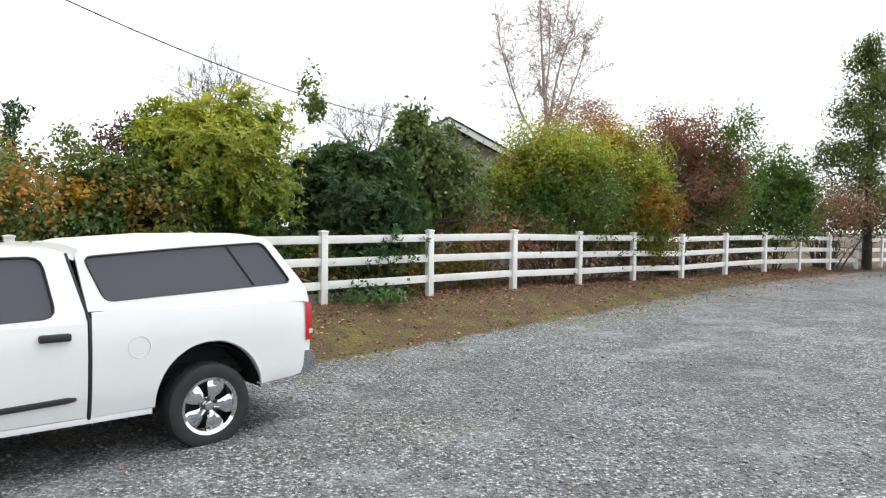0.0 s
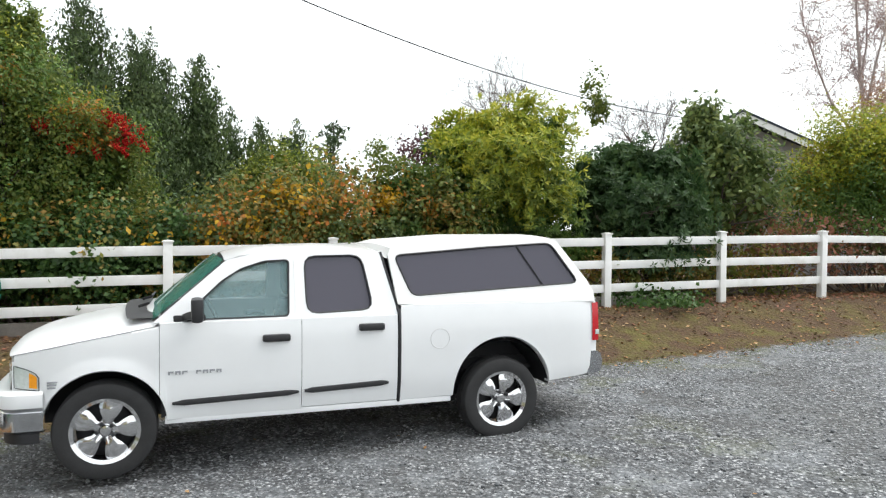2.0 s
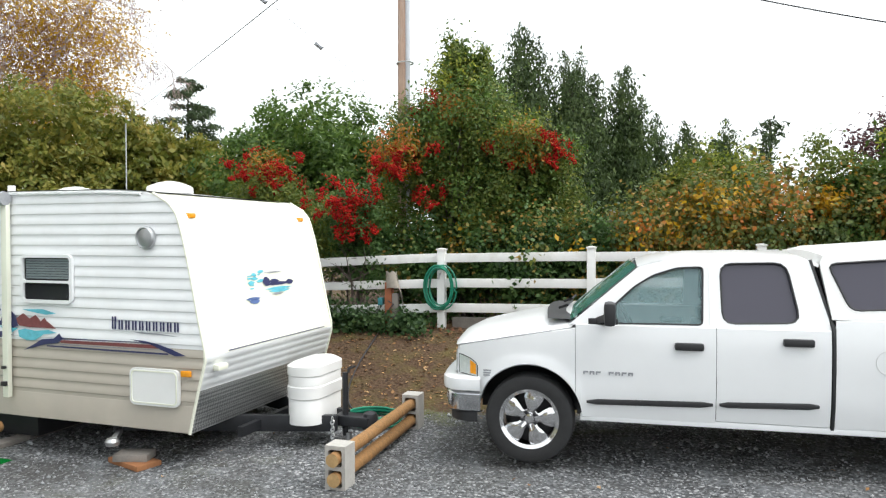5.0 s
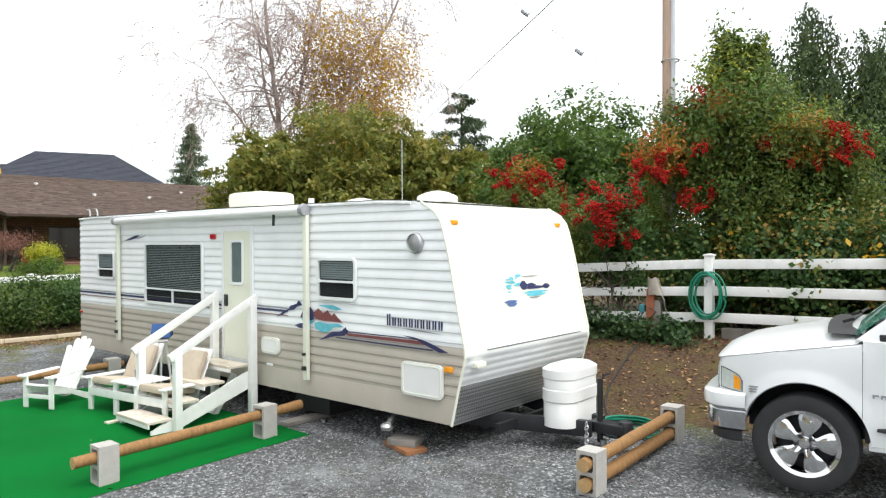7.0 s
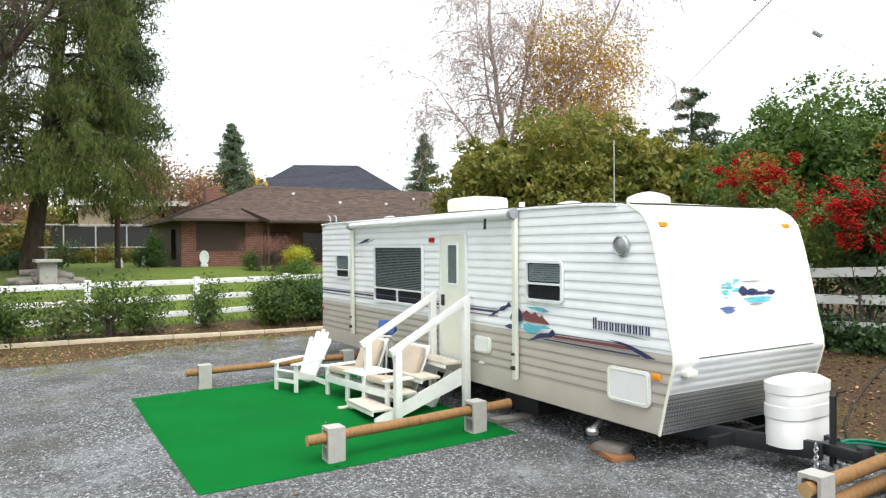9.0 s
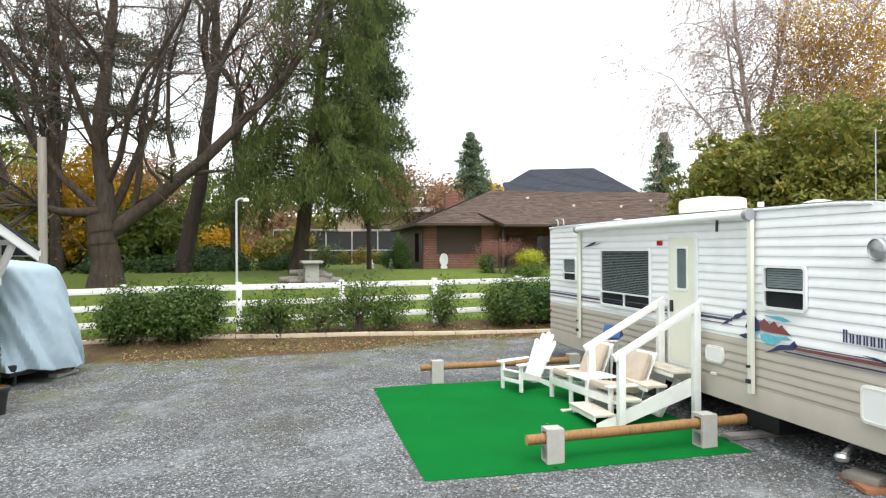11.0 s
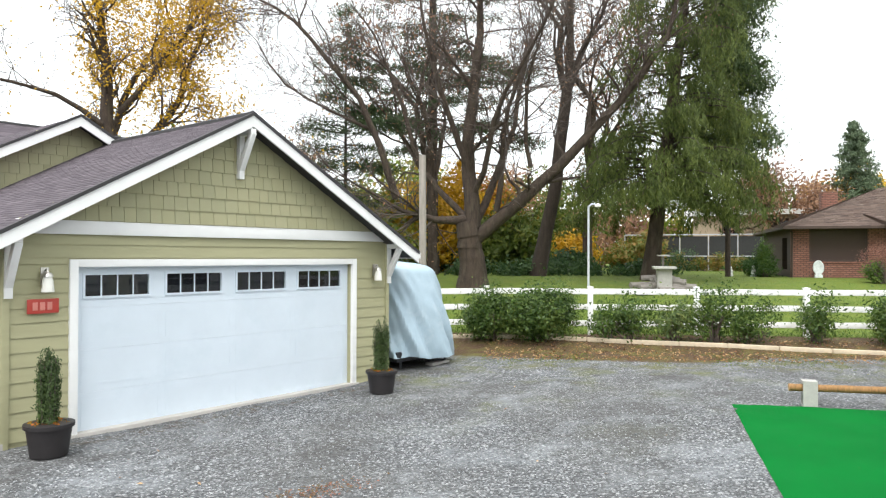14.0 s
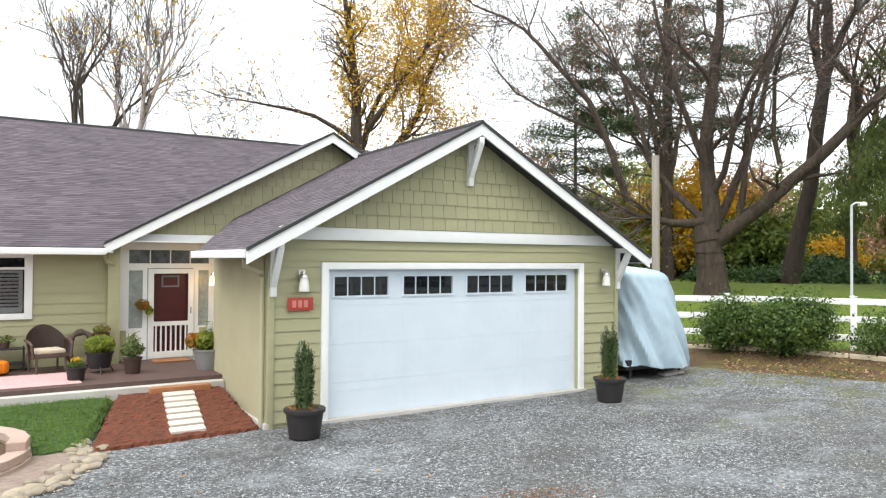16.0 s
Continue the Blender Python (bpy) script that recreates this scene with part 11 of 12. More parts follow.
# grey house behind the east shrubs
GH = Matrix.Translation((0.05, 24.1, 0.7)) @ Matrix.Rotation(radians(-3), 4, "Z")
gh = thing("gabled_house", GH, "grey boarded house with a white-edged gable", "house")
bm = bmesh.new()
slab(bm, [(-2.9, -0.5), (3.4, -0.5), (3.4, 3.2), (0.15, 4.7), (-2.9, 3.6)], [rect(-1.2, 0.2, 1.0, 2.2)], 0.2, lambda u, v, w: (u, w, v))
part("wall", bm, M["grey_wall"], gh, "", False)
for k in range(16):
    bbox_part("board_strip", gh, (-2.8 + 0.38 * k, -2.76 + 0.38 * k, -0.02, 0.0, -0.4, 3.0), M["grey_wall"])
win = bbox_part("window", gh, (-1.2, 0.2, 0.08, 0.1, 1.0, 2.2), M["dark_glass"])
for s in (-1, 1):
    e = (-3.4, 3.42) if s < 0 else (3.8, 3.05)
    bm = bmesh.new()
    slab(bm, [(0.15, 5.02), (0.15, 4.82), (e[0], e[1] - 0.2), (e[0], e[1])], [], 0.04, lambda u, v, w: (u, w - 0.5, v))
    part("barge_board", bm, M["white_paint"], gh, "white barge board", False)
    bm = bmesh.new()
    slab(bm, [(0.15, 5.1), (0.15, 5.02), e, (e[0], e[1] + 0.08)], [], 8.0, lambda u, v, w: (u, w - 0.52, v))
    part("roof", bm, M["blue_roof"], gh, "", False)
bbox_part("wall", gh, (-2.9, -2.7, 0.2, 7.0, -0.5, 3.5), M["grey_wall"])
bbox_part("wall", gh, (3.2, 3.4, 0.2, 7.0, -0.5, 3.1), M["grey_wall"])
bbox_part("wall", gh, (-2.7, 3.2, 6.8, 7.0, -0.5, 3.2), M["grey_wall"])
# silvered board gate in the brambles
gate = thing("board_gate", Matrix.Translation((-12.0, 12.1, gz(-12, 12.1))) @ Matrix.Rotation(radians(42), 4, "Z"), "silvered board gate with an arched wire top", "gate")
for k in range(11):
    x = -0.8 + 0.16 * k
    bbox_part("board", gate, (x - 0.07, x + 0.07, -0.012, 0.012, 0.4, 1.92 + 0.08 * math.sin(k * 0.3)), M["grey_wood"], 0.003)
for z in (0.7, 1.7):
    bbox_part("rail", gate, (-0.95, 0.95, 0.014, 0.05, z, z + 0.09), M["grey_wood"], 0.003)
bm = bmesh.new()
rod(bm, [(-0.95 + 0.1 * k, 0, 1.9 + 0.28 * math.sin(math.pi * k / 19)) for k in range(20)], 0.012, 6)
part("wire_arch", bm, M["steel"], gate)
for x in (-0.95, 0.95):
    bbox_part("post", gate, (x - 0.06, x + 0.06, -0.05, 0.05, -0.2, 2.0), M["grey_wood"], 0.006)
# wooden pole behind the covered boat
pl = thing("wooden_pole", Matrix.Translation((-13.9, -18.8, gz(-13.9, -18.8))), "plain weathered wooden pole on the lawn", "pole")
bm = bmesh.new()
rod(bm, [(0, 0, -0.2), (0, 0, 2.5), (0.02, 0, 5.05)], [0.13, 0.125, 0.12], 12)
part("shaft", bm, plain("grey pole wood", (0.3, 0.27, 0.24), 0.9, 0, 0.25, 3, 30, 0.5, 0.006, (6, 6, 0.5)), pl)
# stone table and log pile by the redwood
tb = thing("stone_table", Matrix.Translation((-22.25, -15.15, gz(-22.25, -15.15))) @ Matrix.Rotation(radians(40), 4, "Z") @ Matrix.Diagonal((1.3, 1.3, 1.25, 1)), "grey stone garden table with a small raised shelf", "table")
for dims in ((-0.45, 0.45, -0.3, 0.3, 0.62, 0.7), (-0.3, 0.3, -0.2, 0.2, 0.0, 0.62)):
    bbox_part("table_slab" if dims[4] > 0.5 else "pedestal", tb, dims, M["concrete"], 0.015)
bbox_part("shelf_post", tb, (-0.3, -0.24, -0.03, 0.03, 0.7, 1.0), M["grey_wood"])
bbox_part("shelf", tb, (-0.55, 0.1, -0.15, 0.15, 1.0, 1.04), M["concrete"])
rng = random.Random(4)
for k in range(14):
    x, y = -21.9 + rng.uniform(-1.3, 1.0), -15.4 + rng.uniform(-0.6, 0.8)
    a = rng.uniform(-0.5, 0.5) + 2.4
    bm = bmesh.new()
    l = rng.uniform(0.35, 0.7)
    r = rng.uniform(0.07, 0.14)
    z = gz(x, y) + r + (0.16 if k > 8 else 0)
    rod(bm, [(x - math.cos(a) * l, y - math.sin(a) * l, z), (x, y, z + 0.02), (x + math.cos(a) * l, y + math.sin(a) * l, z)], [r, r * 1.05, r * 0.9], 9)
    tagged(new("firewood_log", finish("firewood_log", bm, M["grey_wood"])), "grey weathered log in a pile on the lawn", "log", "log pile under the redwood")

# ---------------- porch furniture and pots ----------------
PZ = 0.165


def porch(a, d, rz=0.0, z=PZ):
    return HOUSE @ Matrix.Translation((a, d, z)) @ Matrix.Rotation(radians(rz), 4, "Z")


def porch_leaves(o, n, size, mat, rad, z0, h, seed, name="crown", slim=0.45, up=0.3, off=(0, 0), kind=""):
    rng = np.random.RandomState(seed)
    v = rng.normal(size=(n, 3))
    v /= np.linalg.norm(v, axis=1)[:, None]
    P = v * (rng.rand(n)[:, None] ** 0.35) * np.array([rad, rad, h / 2]) + np.array([off[0], off[1], z0 + h / 2])
    return leaf_mesh(name, P, size, M[mat], o, rng, v, up, slim)


def wicker_chair():
    c = thing("wicker_chair", porch(-3.2, 3.85, 12) @ Matrix.Diagonal((0.8, 0.85, 0.85, 1)), "brown wicker armchair with a beige cushion on the porch", "chair")
    for x in (-0.27, 0.27):
        for y in (-0.27, 0.25):
            bm = bmesh.new()
            rod(bm, [(x, y, 0), (x * 0.98, y * 0.96, 0.36)], 0.022, 8)
            part("leg", bm, M["wicker"], c)
    bm = bmesh.new()
    box(bm, -0.31, 0.31, -0.3, 0.28, 0.3, 0.38, 0.02)
    part("seat", bm, M["wicker"], c)
    bm = bmesh.new()
    prev = None
    for i in range(13):
        s = i / 12
        line = []
        for j in range(25):
            a = math.pi * (j / 24) * 1.16 - 0.08 * math.pi
            top = 0.6 + 0.3 * max(0, math.sin(a)) ** 1.4
            line.append(bm.verts.new((-(0.33 + 0.05 * s) * math.cos(a), 0.02 + (0.27 + 0.08 * s) * math.sin(a), 0.34 + (top - 0.34) * s)))
        if prev:
            for j in range(24):
                bm.faces.new((prev[j], prev[j + 1], line[j + 1], line[j]))
        prev = line
    bmesh.ops.solidify(bm, geom=bm.faces[:], thickness=0.025)
    part("backrest", bm, M["wicker"], c)
    for s in (-1, 1):
        bm = bmesh.new()
        rod(bm, [(s * 0.35, -0.32, 0.3), (s * 0.37, -0.32, 0.56), (s * 0.38, -0.2, 0.61), (s * 0.38, 0.1, 0.63)], 0.03, 8)
        part("armrest", bm, M["wicker"], c)
    bm = bmesh.new()
    box(bm, -0.27, 0.27, -0.28, 0.22, 0.38, 0.46, 0.035)
    part("cushion", bm, M["cushion"], c, "beige seat cushion")


wicker_chair()
bm = bmesh.new()
pts = [(0.2 * math.cos(a), 0, 0.31 + 0.29 * math.sin(a)) for a in np.linspace(0, 2 * math.pi, 33)[:-1]]
rod(bm, pts, [0.05 + 0.012 * math.sin(5 * i) for i in range(32)], 10, closed=True)
wr = tagged(new("wicker_wreath", finish("wicker_wreath", bm, M["wicker"])), "oval brown twig wreath leaning on the wall", "wreath")
wr.matrix_world = porch(-2.66, 4.2, 0) @ Matrix.Rotation(radians(-12), 4, "X")


def small_pot(name, a, d, r, h, mat, label, flare=1.25, stand=0.0):
    z = PZ + stand
    return pot(name, porch(a, d, 0, z), [(r * 0.8, 0), (r * 0.82, 0.01), (r, h * 0.9), (r * 1.08, h * 0.9), (r * 1.1, h), (r * 0.98, h)], mat, label)


def wire_stand(o, r, h):
    for k in range(3):
        a = 2 * math.pi * k / 3 + 0.5
        bm = bmesh.new()
        rod(bm, [(r * 1.25 * math.cos(a), r * 1.25 * math.sin(a), -h), (r * 0.9 * math.cos(a), r * 0.9 * math.sin(a), 0.04), (r * 1.05 * math.cos(a), r * 1.05 * math.sin(a), 0.14)], 0.01, 6)
        part("stand_leg", bm, M["black_steel"], o)


o = small_pot("potted_bush", -2.47, 3.4, 0.2, 0.26, "pot_black", "bright green round bush in a black pot on a stand", stand=0.08)
wire_stand(o, 0.2, 0.08)
porch_leaves(o, 3200, 0.04, "leaf_yellowgreen", 0.235, 0.22, 0.32, 301, slim=0.6)
o = small_pot("potted_flowers", -2.87, 2.75, 0.14, 0.2, "pot_black", "small yellow and purple flowers in a black pot")
porch_leaves(o, 300, 0.045, "leaf_green", 0.12, 0.18, 0.14, 302)
porch_leaves(o, 50, 0.05, "leaf_gold", 0.1, 0.24, 0.12, 303, "flowers", 0.9)
o = small_pot("potted_grass", -2.02, 3.05, 0.14, 0.26, "pot_brown", "pale striped leaves in a square dark pot")
porch_leaves(o, 700, 0.055, "leaf_grey", 0.19, 0.26, 0.28, 304)
porch_leaves(o, 80, 0.26, "leaf_olive", 0.1, 0.3, 0.35, 305, "grass_blades", 0.06, 0.0)
o = small_pot("plant_stand", -2.36, 4.15, 0.13, 0.16, "maroon", "small red-brown pot on a tall black stand", stand=0.42)
wire_stand(o, 0.14, 0.42)
porch_leaves(o, 260, 0.05, "leaf_vine", 0.15, 0.14, 0.16, 306)
o = small_pot("flower_tub", -0.82, 2.95, 0.25, 0.34, "pot_grey", "grey tub with orange flowers beside the door")
porch_leaves(o, 1300, 0.06, "leaf_yellowgreen", 0.25, 0.32, 0.32, 307, off=(-0.05, 0))
porch_leaves(o, 220, 0.07, "leaf_orange", 0.13, 0.36, 0.26, 308, "flowers", 0.9, off=(-0.27, 0.0))
porch_leaves(o, 60, 0.3, "leaf_olive", 0.1, 0.36, 0.45, 309, "grass_blades", 0.05, 0.0)
pq = thing("flower_plaque", porch(-0.78, 2.95), "round white openwork plaque on a stake", "ornament")
bm = bmesh.new()
rod(bm, [(0, 0, 0.3), (0, 0, 0.6)], 0.008, 6)
part("stake", bm, M["steel"], pq)
bm = bmesh.new()
lathe(bm, [(0.03, -0.006), (0.085, -0.006), (0.085, 0.006), (0.03, 0.006)], 20, Matrix.Translation((0, 0, 0.66)) @ Matrix.Rotation(radians(90), 4, "X"))
part("disc", bm, M["white_paint"], pq)
o = thing("hanging_flowers", porch(-1.64, 4.5, 0, 1.1), "orange and yellow dried flowers hung beside the door", "flowers")
porch_leaves(o, 160, 0.06, "leaf_orange", 0.13, 0.0, 0.2, 310, "orange_flowers", 0.8)
porch_leaves(o, 60, 0.06, "leaf_yellowgreen", 0.08, -0.08, 0.14, 311, "yellow_flowers", 0.8, off=(0.12, 0))
bm = bmesh.new()
for k in range(9):
    a = 2 * math.pi * k / 9
    lathe(bm, [(0.02, -0.11), (0.07, -0.08), (0.085, 0.0), (0.07, 0.08), (0.02, 0.105)], 10, Matrix.Translation((0.09 * math.cos(a), 0.09 * math.sin(a), 0.12)))
pk = thing("pumpkin", porch(-3.9, 3.9), "orange ribbed pumpkin on the porch", "pumpkin")
part("skin", bm, M["orange_skin"], pk)
bm = bmesh.new()
rod(bm, [(0, 0, 0.2), (0.01, 0, 0.26), (0.04, 0, 0.3)], [0.025, 0.018, 0.02], 7)
part("stalk", bm, M["grey_wood"], pk)
sh = thing("plant_shelf", porch(-3.8, 4.28), "low dark metal shelf with small plants", "shelf")
for z in (0.12, 0.36):
    bbox_part("shelf_board", sh, (-0.3, 0.3, -0.13, 0.13, z, z + 0.02), M["black_steel"])
for x in (-0.28, 0.28):
    for y in (-0.11, 0.11):
        bm = bmesh.new()
        rod(bm, [(x, y, 0), (x, y, 0.4)], 0.012, 6)
        part("leg", bm, M["black_steel"], sh)
o = pot("potted_plant", porch(-3.8, 4.28, 0, PZ + 0.38), [(0.07, 0), (0.09, 0.1), (0.085, 0.1)], "pot_brown", "small leafy plant in a brown pot")
porch_leaves(o, 180, 0.045, "leaf_olive", 0.17, 0.08, 0.14, 312)
# rug and mat
bm = bmesh.new()
box(bm, -5.2, -2.82, 2.38, 3.62, 0, 0.008, 0.002)
rugob = tagged(new("rug", finish("rug", bm, M["rug"], False)), "faded pink patterned rug on the porch boards", "rug")
rugob.matrix_world = HOUSE @ Matrix.Translation((0, 0, PZ + 0.004))
bm = bmesh.new()
box(bm, -1.5, -0.86, 4.05, 4.5, 0, 0.015, 0.004)
matob = tagged(new("doormat", finish("doormat", bm, M["board"], False)), "brown coir doormat before the screen door", "doormat")
matob.matrix_world = HOUSE @ Matrix.Translation((0, 0, PZ + 0.004))
# tan block retaining wall, its lantern, and the ring of river stones
rw = thing("retaining_wall", Matrix.Identity(4), "curved low wall of tan concrete blocks", "wall")
blk = []
for v_ in range(1):
    bm = bmesh.new()
    box(bm, -0.15, 0.15, -0.1, 0.1, 0, 0.1, 0.012)
    blk = finish("block", bm, M["ret_block"], False)
cx, cy = 3.0, -8.6
for row in range(3):
    for k in range(15):
        a = radians(95 + k * 15 + (7 if row % 2 else 0))
        r = 0.98 - 0.015 * row
        if row == 2 and k < 6:
            continue
        x, y = cx + r * math.cos(a), cy + r * math.sin(a) * 1.1
        piece("block", blk, rw, Matrix.Translation((x, y, gz(x, y) - 0.05 + 0.1 * row)) @ Matrix.Rotation(a + math.pi / 2 + random.uniform(-0.05, 0.05), 4, "Z"))
bm = bmesh.new()
lathe(bm, [(0.9, 0.0), (0.9, 0.12), (0.02, 0.14)], 28)
o = tagged(new("planter_soil", finish("planter_soil", bm, M["soil"])), "dark soil inside the block planter", "soil")
o.matrix_world = Matrix.Translation((cx, cy, gz(cx, cy) - 0.02))
ln = thing("solar_lantern", Matrix.Translation((2.3, -8.5, gz(2.3, -8.5) + 0.12)), "small black and blue solar lantern on a stake", "lantern")
for nm, prof, mt in (("stake", [(0.012, -0.1), (0.012, 0.28)], "steel"), ("body", [(0.05, 0.28), (0.055, 0.36), (0.03, 0.4)], "black_plastic"), ("cap", [(0.075, 0.4), (0.05, 0.43), (0.01, 0.45)], "blue_cloth")):
    bm = bmesh.new()
    lathe(bm, prof, 10)
    part(nm, bm, M[mt], ln)


def stone_mesh(seed, flat=0.6):
    rng = random.Random(seed)
    bm = bmesh.new()
    bmesh.ops.create_icosphere(bm, subdivisions=2, radius=1.0)
    for v in bm.verts:
        v.co *= rng.uniform(0.88, 1.1)
        v.co.z *= flat
    return finish("river_stone", bm, M["stone"])


STONES = [stone_mesh(s) for s in range(6)]
rng = random.Random(9)
ring = [(2.2, -9.85), (1.95, -9.62), (1.68, -9.52), (1.5, -9.25), (1.4, -8.9), (1.33, -8.5), (1.35, -8.1), (1.45, -7.72), (1.58, -7.42), (1.75, -7.15), (1.95, -6.9)]
for (x0, y0), (x1, y1) in zip(ring, ring[1:]):
    for k in range(22):
        t = rng.random()
        x, y = x0 + (x1 - x0) * t + rng.gauss(0, 0.085), y0 + (y1 - y0) * t + rng.gauss(0, 0.085)
        s = rng.choice((0.022, 0.03, 0.036, 0.045, 0.055, 0.075)) * rng.uniform(0.85, 1.15)
        ob = tagged(new("river_stone", rng.choice(STONES)), "rounded tan river stone edging the bed", "stone", "river stones round the bed")
        ob.matrix_world = Matrix.Translation((x, y, gz(x, y) + s * 0.3)) @ Matrix.Rotation(rng.uniform(0, 6), 4, "Z") @ Matrix.Diagonal((s * 1.2, s, s, 1))

# pinkish crushed earth inside the stone ring
bm = bmesh.new()
vs = [bm.verts.new((x, y, gz(x, y) + 0.012)) for x, y in ring] + [bm.verts.new((x, y, gz(x, y) + 0.012)) for x, y in ((3.4, -6.6), (4.0, -8.0), (3.6, -9.6), (2.8, -10.2))]
bm.faces.new(vs)
bmesh.ops.triangulate(bm, faces=bm.faces[:])
tagged(new("rock_bed", finish("rock_bed", bm, plain("pinkish crushed earth", (0.24, 0.18, 0.15), 0.95, 0, 0.4, 12, 60, 0.8, 0.02))), "pinkish crushed earth bed inside river stones", "ground", kind="structure")

# ---------------- loose stone and fallen leaves ----------------
def scatter_stones():
    """Crushed stone lying on the yard, thinning with the distance from its middle."""
    rng = np.random.RandomState(77)
    n = 110000
    r = 2.2 + 8.5 * rng.rand(n) ** 0.9
    a = rng.rand(n) * 2 * np.pi
    x, y = r * np.cos(a), r * np.sin(a)
    s = (x - EAST0[0]) * EAST_N[0] + (y - EAST0[1]) * EAST_N[1]
    al = (x - EAST0[0]) * EAST_DIR[0] + (y - EAST0[1]) * EAST_DIR[1]
    w = np.interp(al, [-12, 0, 9.6, 14, 19, 25, 30], [2.6, 3.0, 2.15, 1.85, 1.25, 0.85, 0.6])
    hx = (x + 1.53) * -0.9754 + (y + 9.59) * -0.2205
    hd = (x + 1.53) * 0.2205 + (y + 9.59) * -0.9754
    tx, ty = (x + 6.11), (y + 2.57)
    cu = tx * -0.584 + ty * 0.811
    cv = tx * -0.811 + ty * -0.584
    keep = (s > w + 0.05) & (hd < -0.05) & ~((hx < 0.3) & (hd > -1.4)) & ~((cu > -0.05) & (cu < 3.75) & (cv > -0.05) & (cv < 4.6))
    x, y = x[keep], y[keep]
    n = len(x)
    z = ground_z(x, y)
    size = 0.009 * np.exp(rng.normal(size=n) * 0.4)
    o = np.array([(1, 0, 0), (-0.9, 0.2, 0), (0.1, 1, 0), (0, -0.8, 0.1), (0.1, 0.1, 0.75), (0, 0, -0.6)])
    c, d = np.cos(a[keep] * 7), np.sin(a[keep] * 7)
    o = o[None] * rng.uniform(0.65, 1.35, (n, 6, 1))
    V = np.stack([o[..., 0] * c[:, None] - o[..., 1] * d[:, None], o[..., 0] * d[:, None] + o[..., 1] * c[:, None], o[..., 2]], -1) * size[:, None, None]
    V = V + np.stack([x, y, z + size * 0.35], -1)[:, None]
    f = np.array([(0, 2, 4), (2, 1, 4), (1, 3, 4), (3, 0, 4), (2, 0, 5), (1, 2, 5), (3, 1, 5), (0, 3, 5)])
    F = (np.arange(n)[:, None, None] * 6 + f[None]).reshape(-1, 3)
    me = bpy.data.meshes.new("gravel")
    me.vertices.add(n * 6)
    me.vertices.foreach_set("co", V.reshape(-1).astype(np.float32))
    me.loops.add(len(F) * 3)
    me.loops.foreach_set("vertex_index", F.reshape(-1).astype(np.int32))
    me.polygons.add(len(F))
    me.polygons.foreach_set("loop_start", np.arange(0, len(F) * 3, 3, dtype=np.int32))
    me.update(calc_edges=True)
    me.materials.append(M["gravel_stone"])
    tagged(new("gravel", me), "loose grey crushed stone over the yard", "gravel", kind="stuff")


scatter_stones()


def litter(label, P, size, mat, seed):
    rng = np.random.RandomState(seed)
    ob = leaf_mesh("fallen_leaves", P, size, M[mat], None, rng, None, 3.0, 0.6)
    tagged(ob, label, "leaves", kind="stuff")


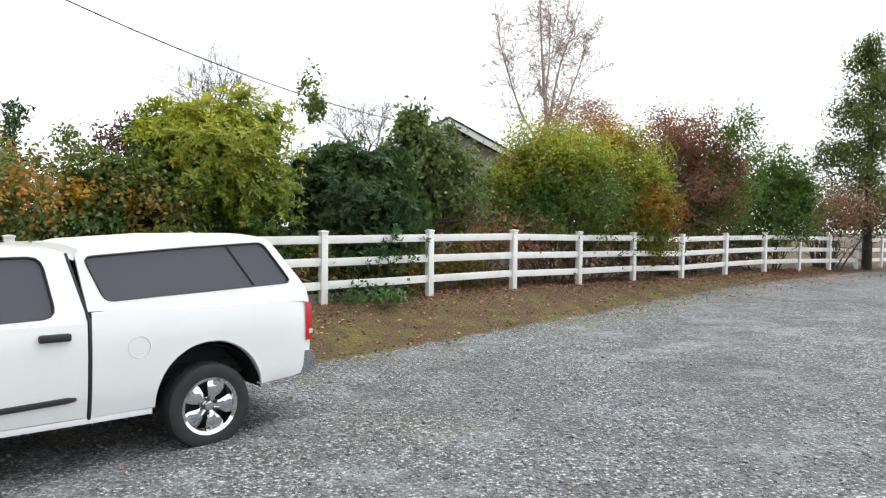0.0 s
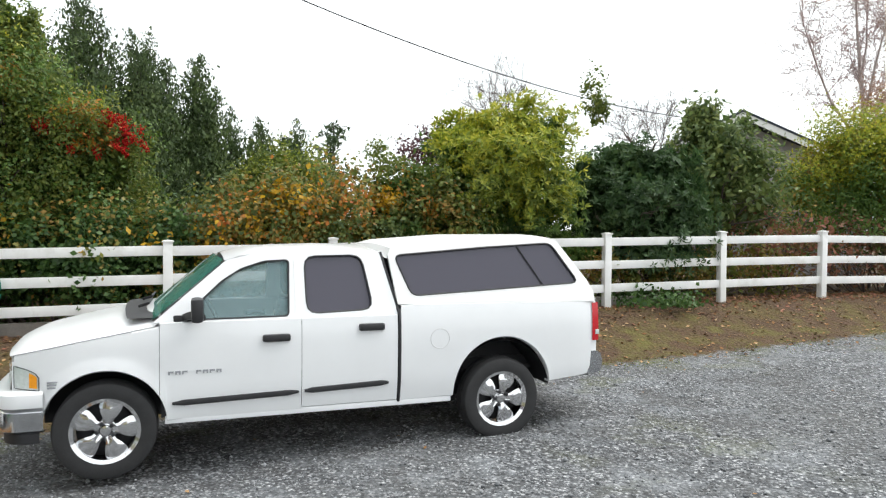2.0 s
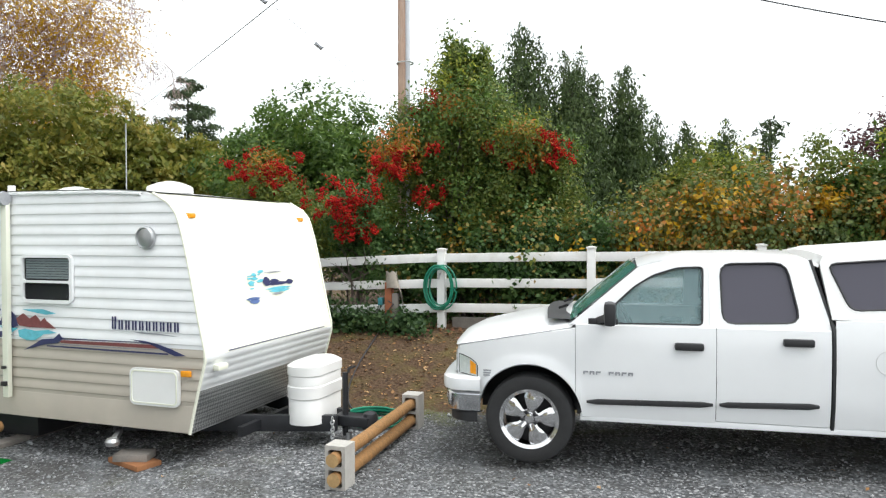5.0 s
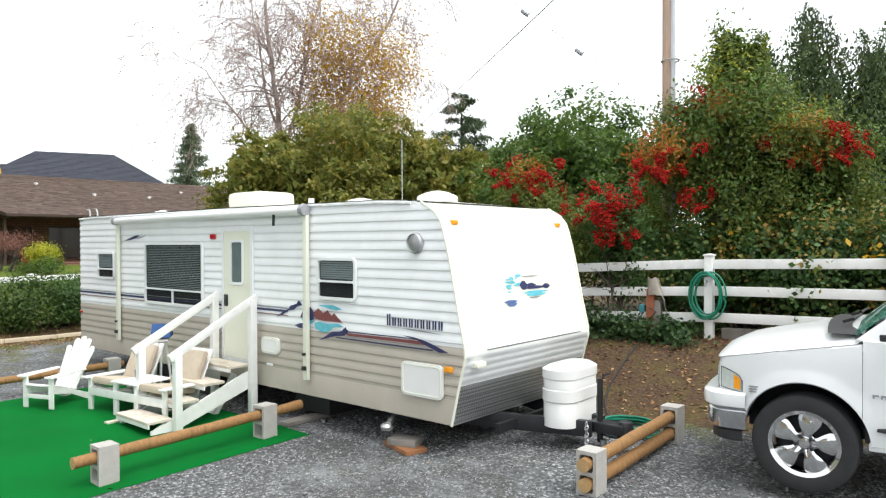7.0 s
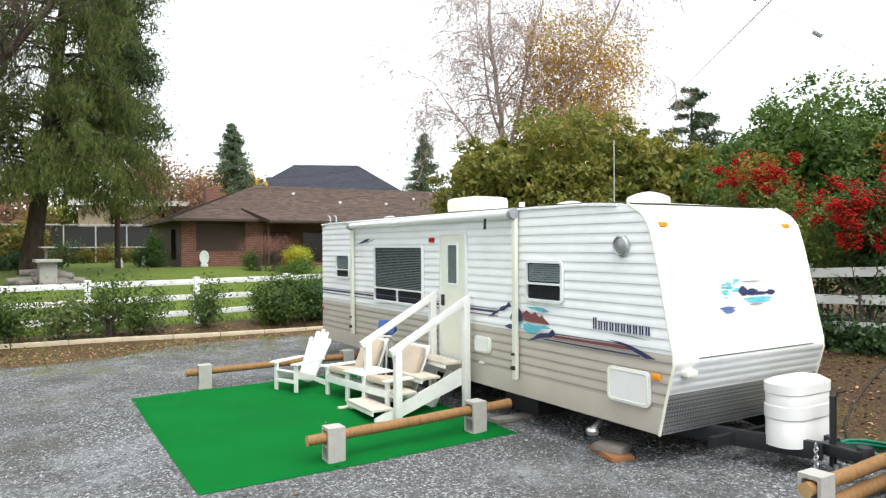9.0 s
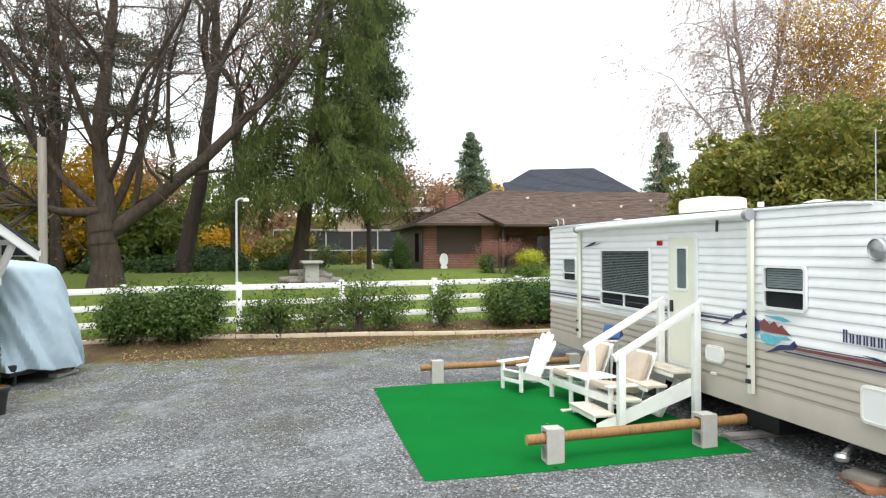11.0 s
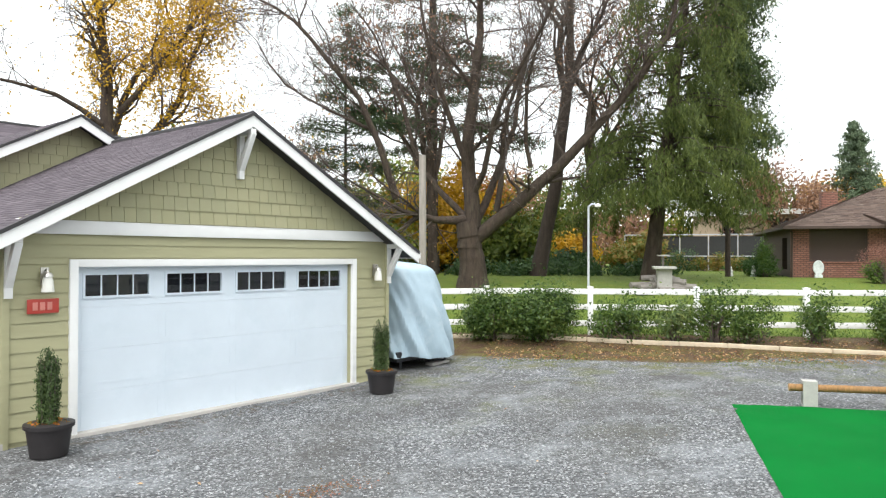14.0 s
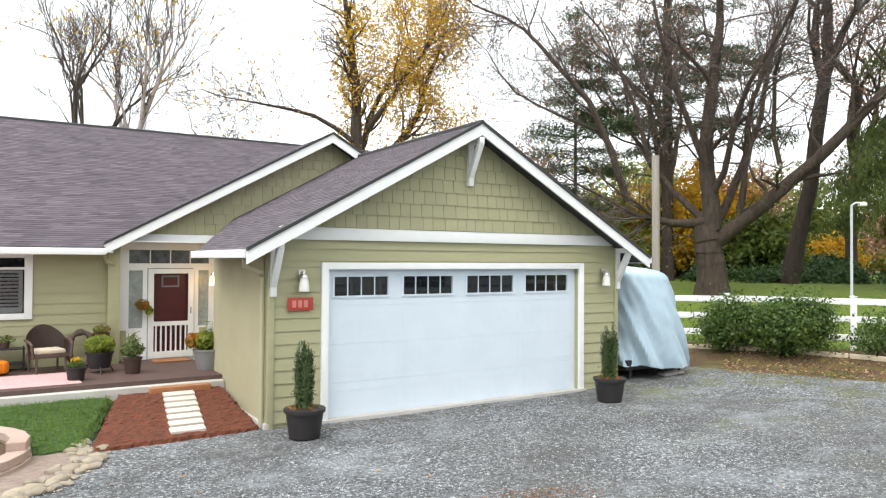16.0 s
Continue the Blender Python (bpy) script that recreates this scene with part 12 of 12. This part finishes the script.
def lay_litter():
    rng = np.random.RandomState(12)
    n = 4600
    a, s = rng.rand(n) * 34 - 3, rng.rand(n) ** 1.4 * 3.3 - 0.9
    x, y = EAST0[0] + EAST_DIR[0] * a + EAST_N[0] * s, EAST0[1] + EAST_DIR[1] * a + EAST_N[1] * s
    litter("dry brown leaves lying on the earth bank", np.stack([x, y, ground_z(x, y) + 0.012], -1), 0.065, "litter", 1)
    n = 5200
    a, s = rng.rand(n) * 32 - 1, np.abs(rng.normal(size=n)) * 0.55 - 0.5
    x, y = EAST0[0] + EAST_DIR[0] * a + EAST_N[0] * s, EAST0[1] + EAST_DIR[1] * a + EAST_N[1] * s
    litter("reddish leaves gathered at the fence foot", np.stack([x, y, ground_z(x, y) + 0.015], -1), 0.08, "leaf_red", 2)
    n = 4200
    k = rng.rand(n) * 13
    s = rng.rand(n) * 2.6 + 0.9
    x, y = NORTH0[0] + NORTH_DIR[0] * k + NORTH_N[0] * s, NORTH0[1] + NORTH_DIR[1] * k + NORTH_N[1] * s
    litter("dry leaves along the concrete kerb", np.stack([x, y, ground_z(x, y) + 0.012], -1), 0.055, "litter", 3)
    n = 420
    x, y = -3.0 + rng.normal(size=n) * 0.35, -5.75 + rng.normal(size=n) * 0.12
    litter("reddish crushed leaves on the gravel", np.stack([x, y, ground_z(x, y) + 0.012], -1), 0.03, "leaf_red", 4)
    n = 260
    r, t = 2.5 + rng.rand(n) * 10, rng.rand(n) * 6.28
    x, y = r * np.cos(t), r * np.sin(t)
    ok = (y > -8.5)
    litter("stray dry leaves scattered over the gravel", np.stack([x, y, ground_z(x, y) + 0.014], -1)[ok], 0.05, "litter", 5)
    n = 700
    x, y = -6.5 - rng.rand(n) * 5.5, 3.4 + rng.rand(n) * 3.0
    s = (x - EAST0[0]) * EAST_N[0] + (y - EAST0[1]) * EAST_N[1]
    ok = s < 3.2
    litter("dry leaves under the trailer and along the bank", np.stack([x, y, ground_z(x, y) + 0.012], -1)[ok], 0.055, "litter", 6)
    # small stones showing on the bare earth
    n = 900
    a, s = rng.rand(n) * 30 - 3, rng.rand(n) * 3.0
    x, y = EAST0[0] + EAST_DIR[0] * a + EAST_N[0] * s, EAST0[1] + EAST_DIR[1] * a + EAST_N[1] * s
    litter("pale bark crumbs on the earth bank", np.stack([x, y, ground_z(x, y) + 0.01], -1), 0.028, "litter", 7)
    # grass tufts and moss at the edge between earth and gravel
    n = 5200
    a = rng.rand(n) * 26 - 1
    w = np.interp(a, [-12, 0, 9.6, 14, 19, 25, 30], [2.6, 3.0, 2.15, 1.85, 1.25, 0.85, 0.6])
    s = w + rng.normal(size=n) * 0.22 + 0.12 * np.sin(a * 2.3)
    pick = (np.sin(a * 1.7) + np.sin(a * 4.1 + 1) > -0.2)
    a, s = a[pick], s[pick]
    x, y = EAST0[0] + EAST_DIR[0] * a + EAST_N[0] * s, EAST0[1] + EAST_DIR[1] * a + EAST_N[1] * s
    ob = leaf_mesh("grass", np.stack([x, y, ground_z(x, y) + 0.014], -1), 0.035, M["leaf_olive"], None, np.random.RandomState(8), None, 0.2, 0.18)
    tagged(ob, "thin grass at the edge of the gravel", "grass", kind="stuff")

    n = 6000
    k = rng.rand(n) * 15
    s = 3.3 + rng.normal(size=n) * 0.55 + 0.3 * np.sin(k * 1.9)
    pick = np.sin(k * 1.3) + np.sin(k * 3.7 + 1) + 0.6 * np.sin(s * 4 + k) > -0.1
    k, s = k[pick], s[pick]
    x, y = NORTH0[0] + NORTH_DIR[0] * k + NORTH_N[0] * s, NORTH0[1] + NORTH_DIR[1] * k + NORTH_N[1] * s
    ob = leaf_mesh("grass", np.stack([x, y, ground_z(x, y) + 0.012], -1), 0.05, M["leaf_olive"], None, np.random.RandomState(9), None, 0.5, 0.2)
    tagged(ob, "thin grass and moss on the earth strip by the kerb", "grass", kind="stuff")


lay_litter()


def lawn_blades():
    """Grass on the small lawn and along the kerb bed."""
    rng = np.random.RandomState(31)
    n = 16000
    a = -8.0 + rng.rand(n) * 5.55
    d = rng.rand(n) * 2.0
    ok = a < -3.0 + 0.3 * d
    a, d = a[ok], d[ok]
    x = -1.53 - 0.9754 * a + 0.2205 * d
    y = -9.59 - 0.2205 * a - 0.9754 * d
    z = -0.23 + 0.115 * d + 0.02
    ob = leaf_mesh("grass", np.stack([x, y, z], -1), 0.05, M["leaf_grass"], None, rng, None, 0.1, 0.14, -1.2)
    tagged(ob, "short green grass blades before the porch", "grass", kind="stuff")
    n = 14000
    k, s = rng.rand(n) * 22 - 3, 0.15 - rng.rand(n) ** 1.5 * 9.0
    x, y = NORTH0[0] + NORTH_DIR[0] * k + NORTH_N[0] * s, NORTH0[1] + NORTH_DIR[1] * k + NORTH_N[1] * s
    ob = leaf_mesh("grass", np.stack([x, y, ground_z(x, y) + 0.03], -1), 0.1, M["leaf_green"], None, rng, None, 0.1, 0.14, -1.2)
    tagged(ob, "green grass blades on the lawn behind the white fence", "grass", kind="stuff")


lawn_blades()
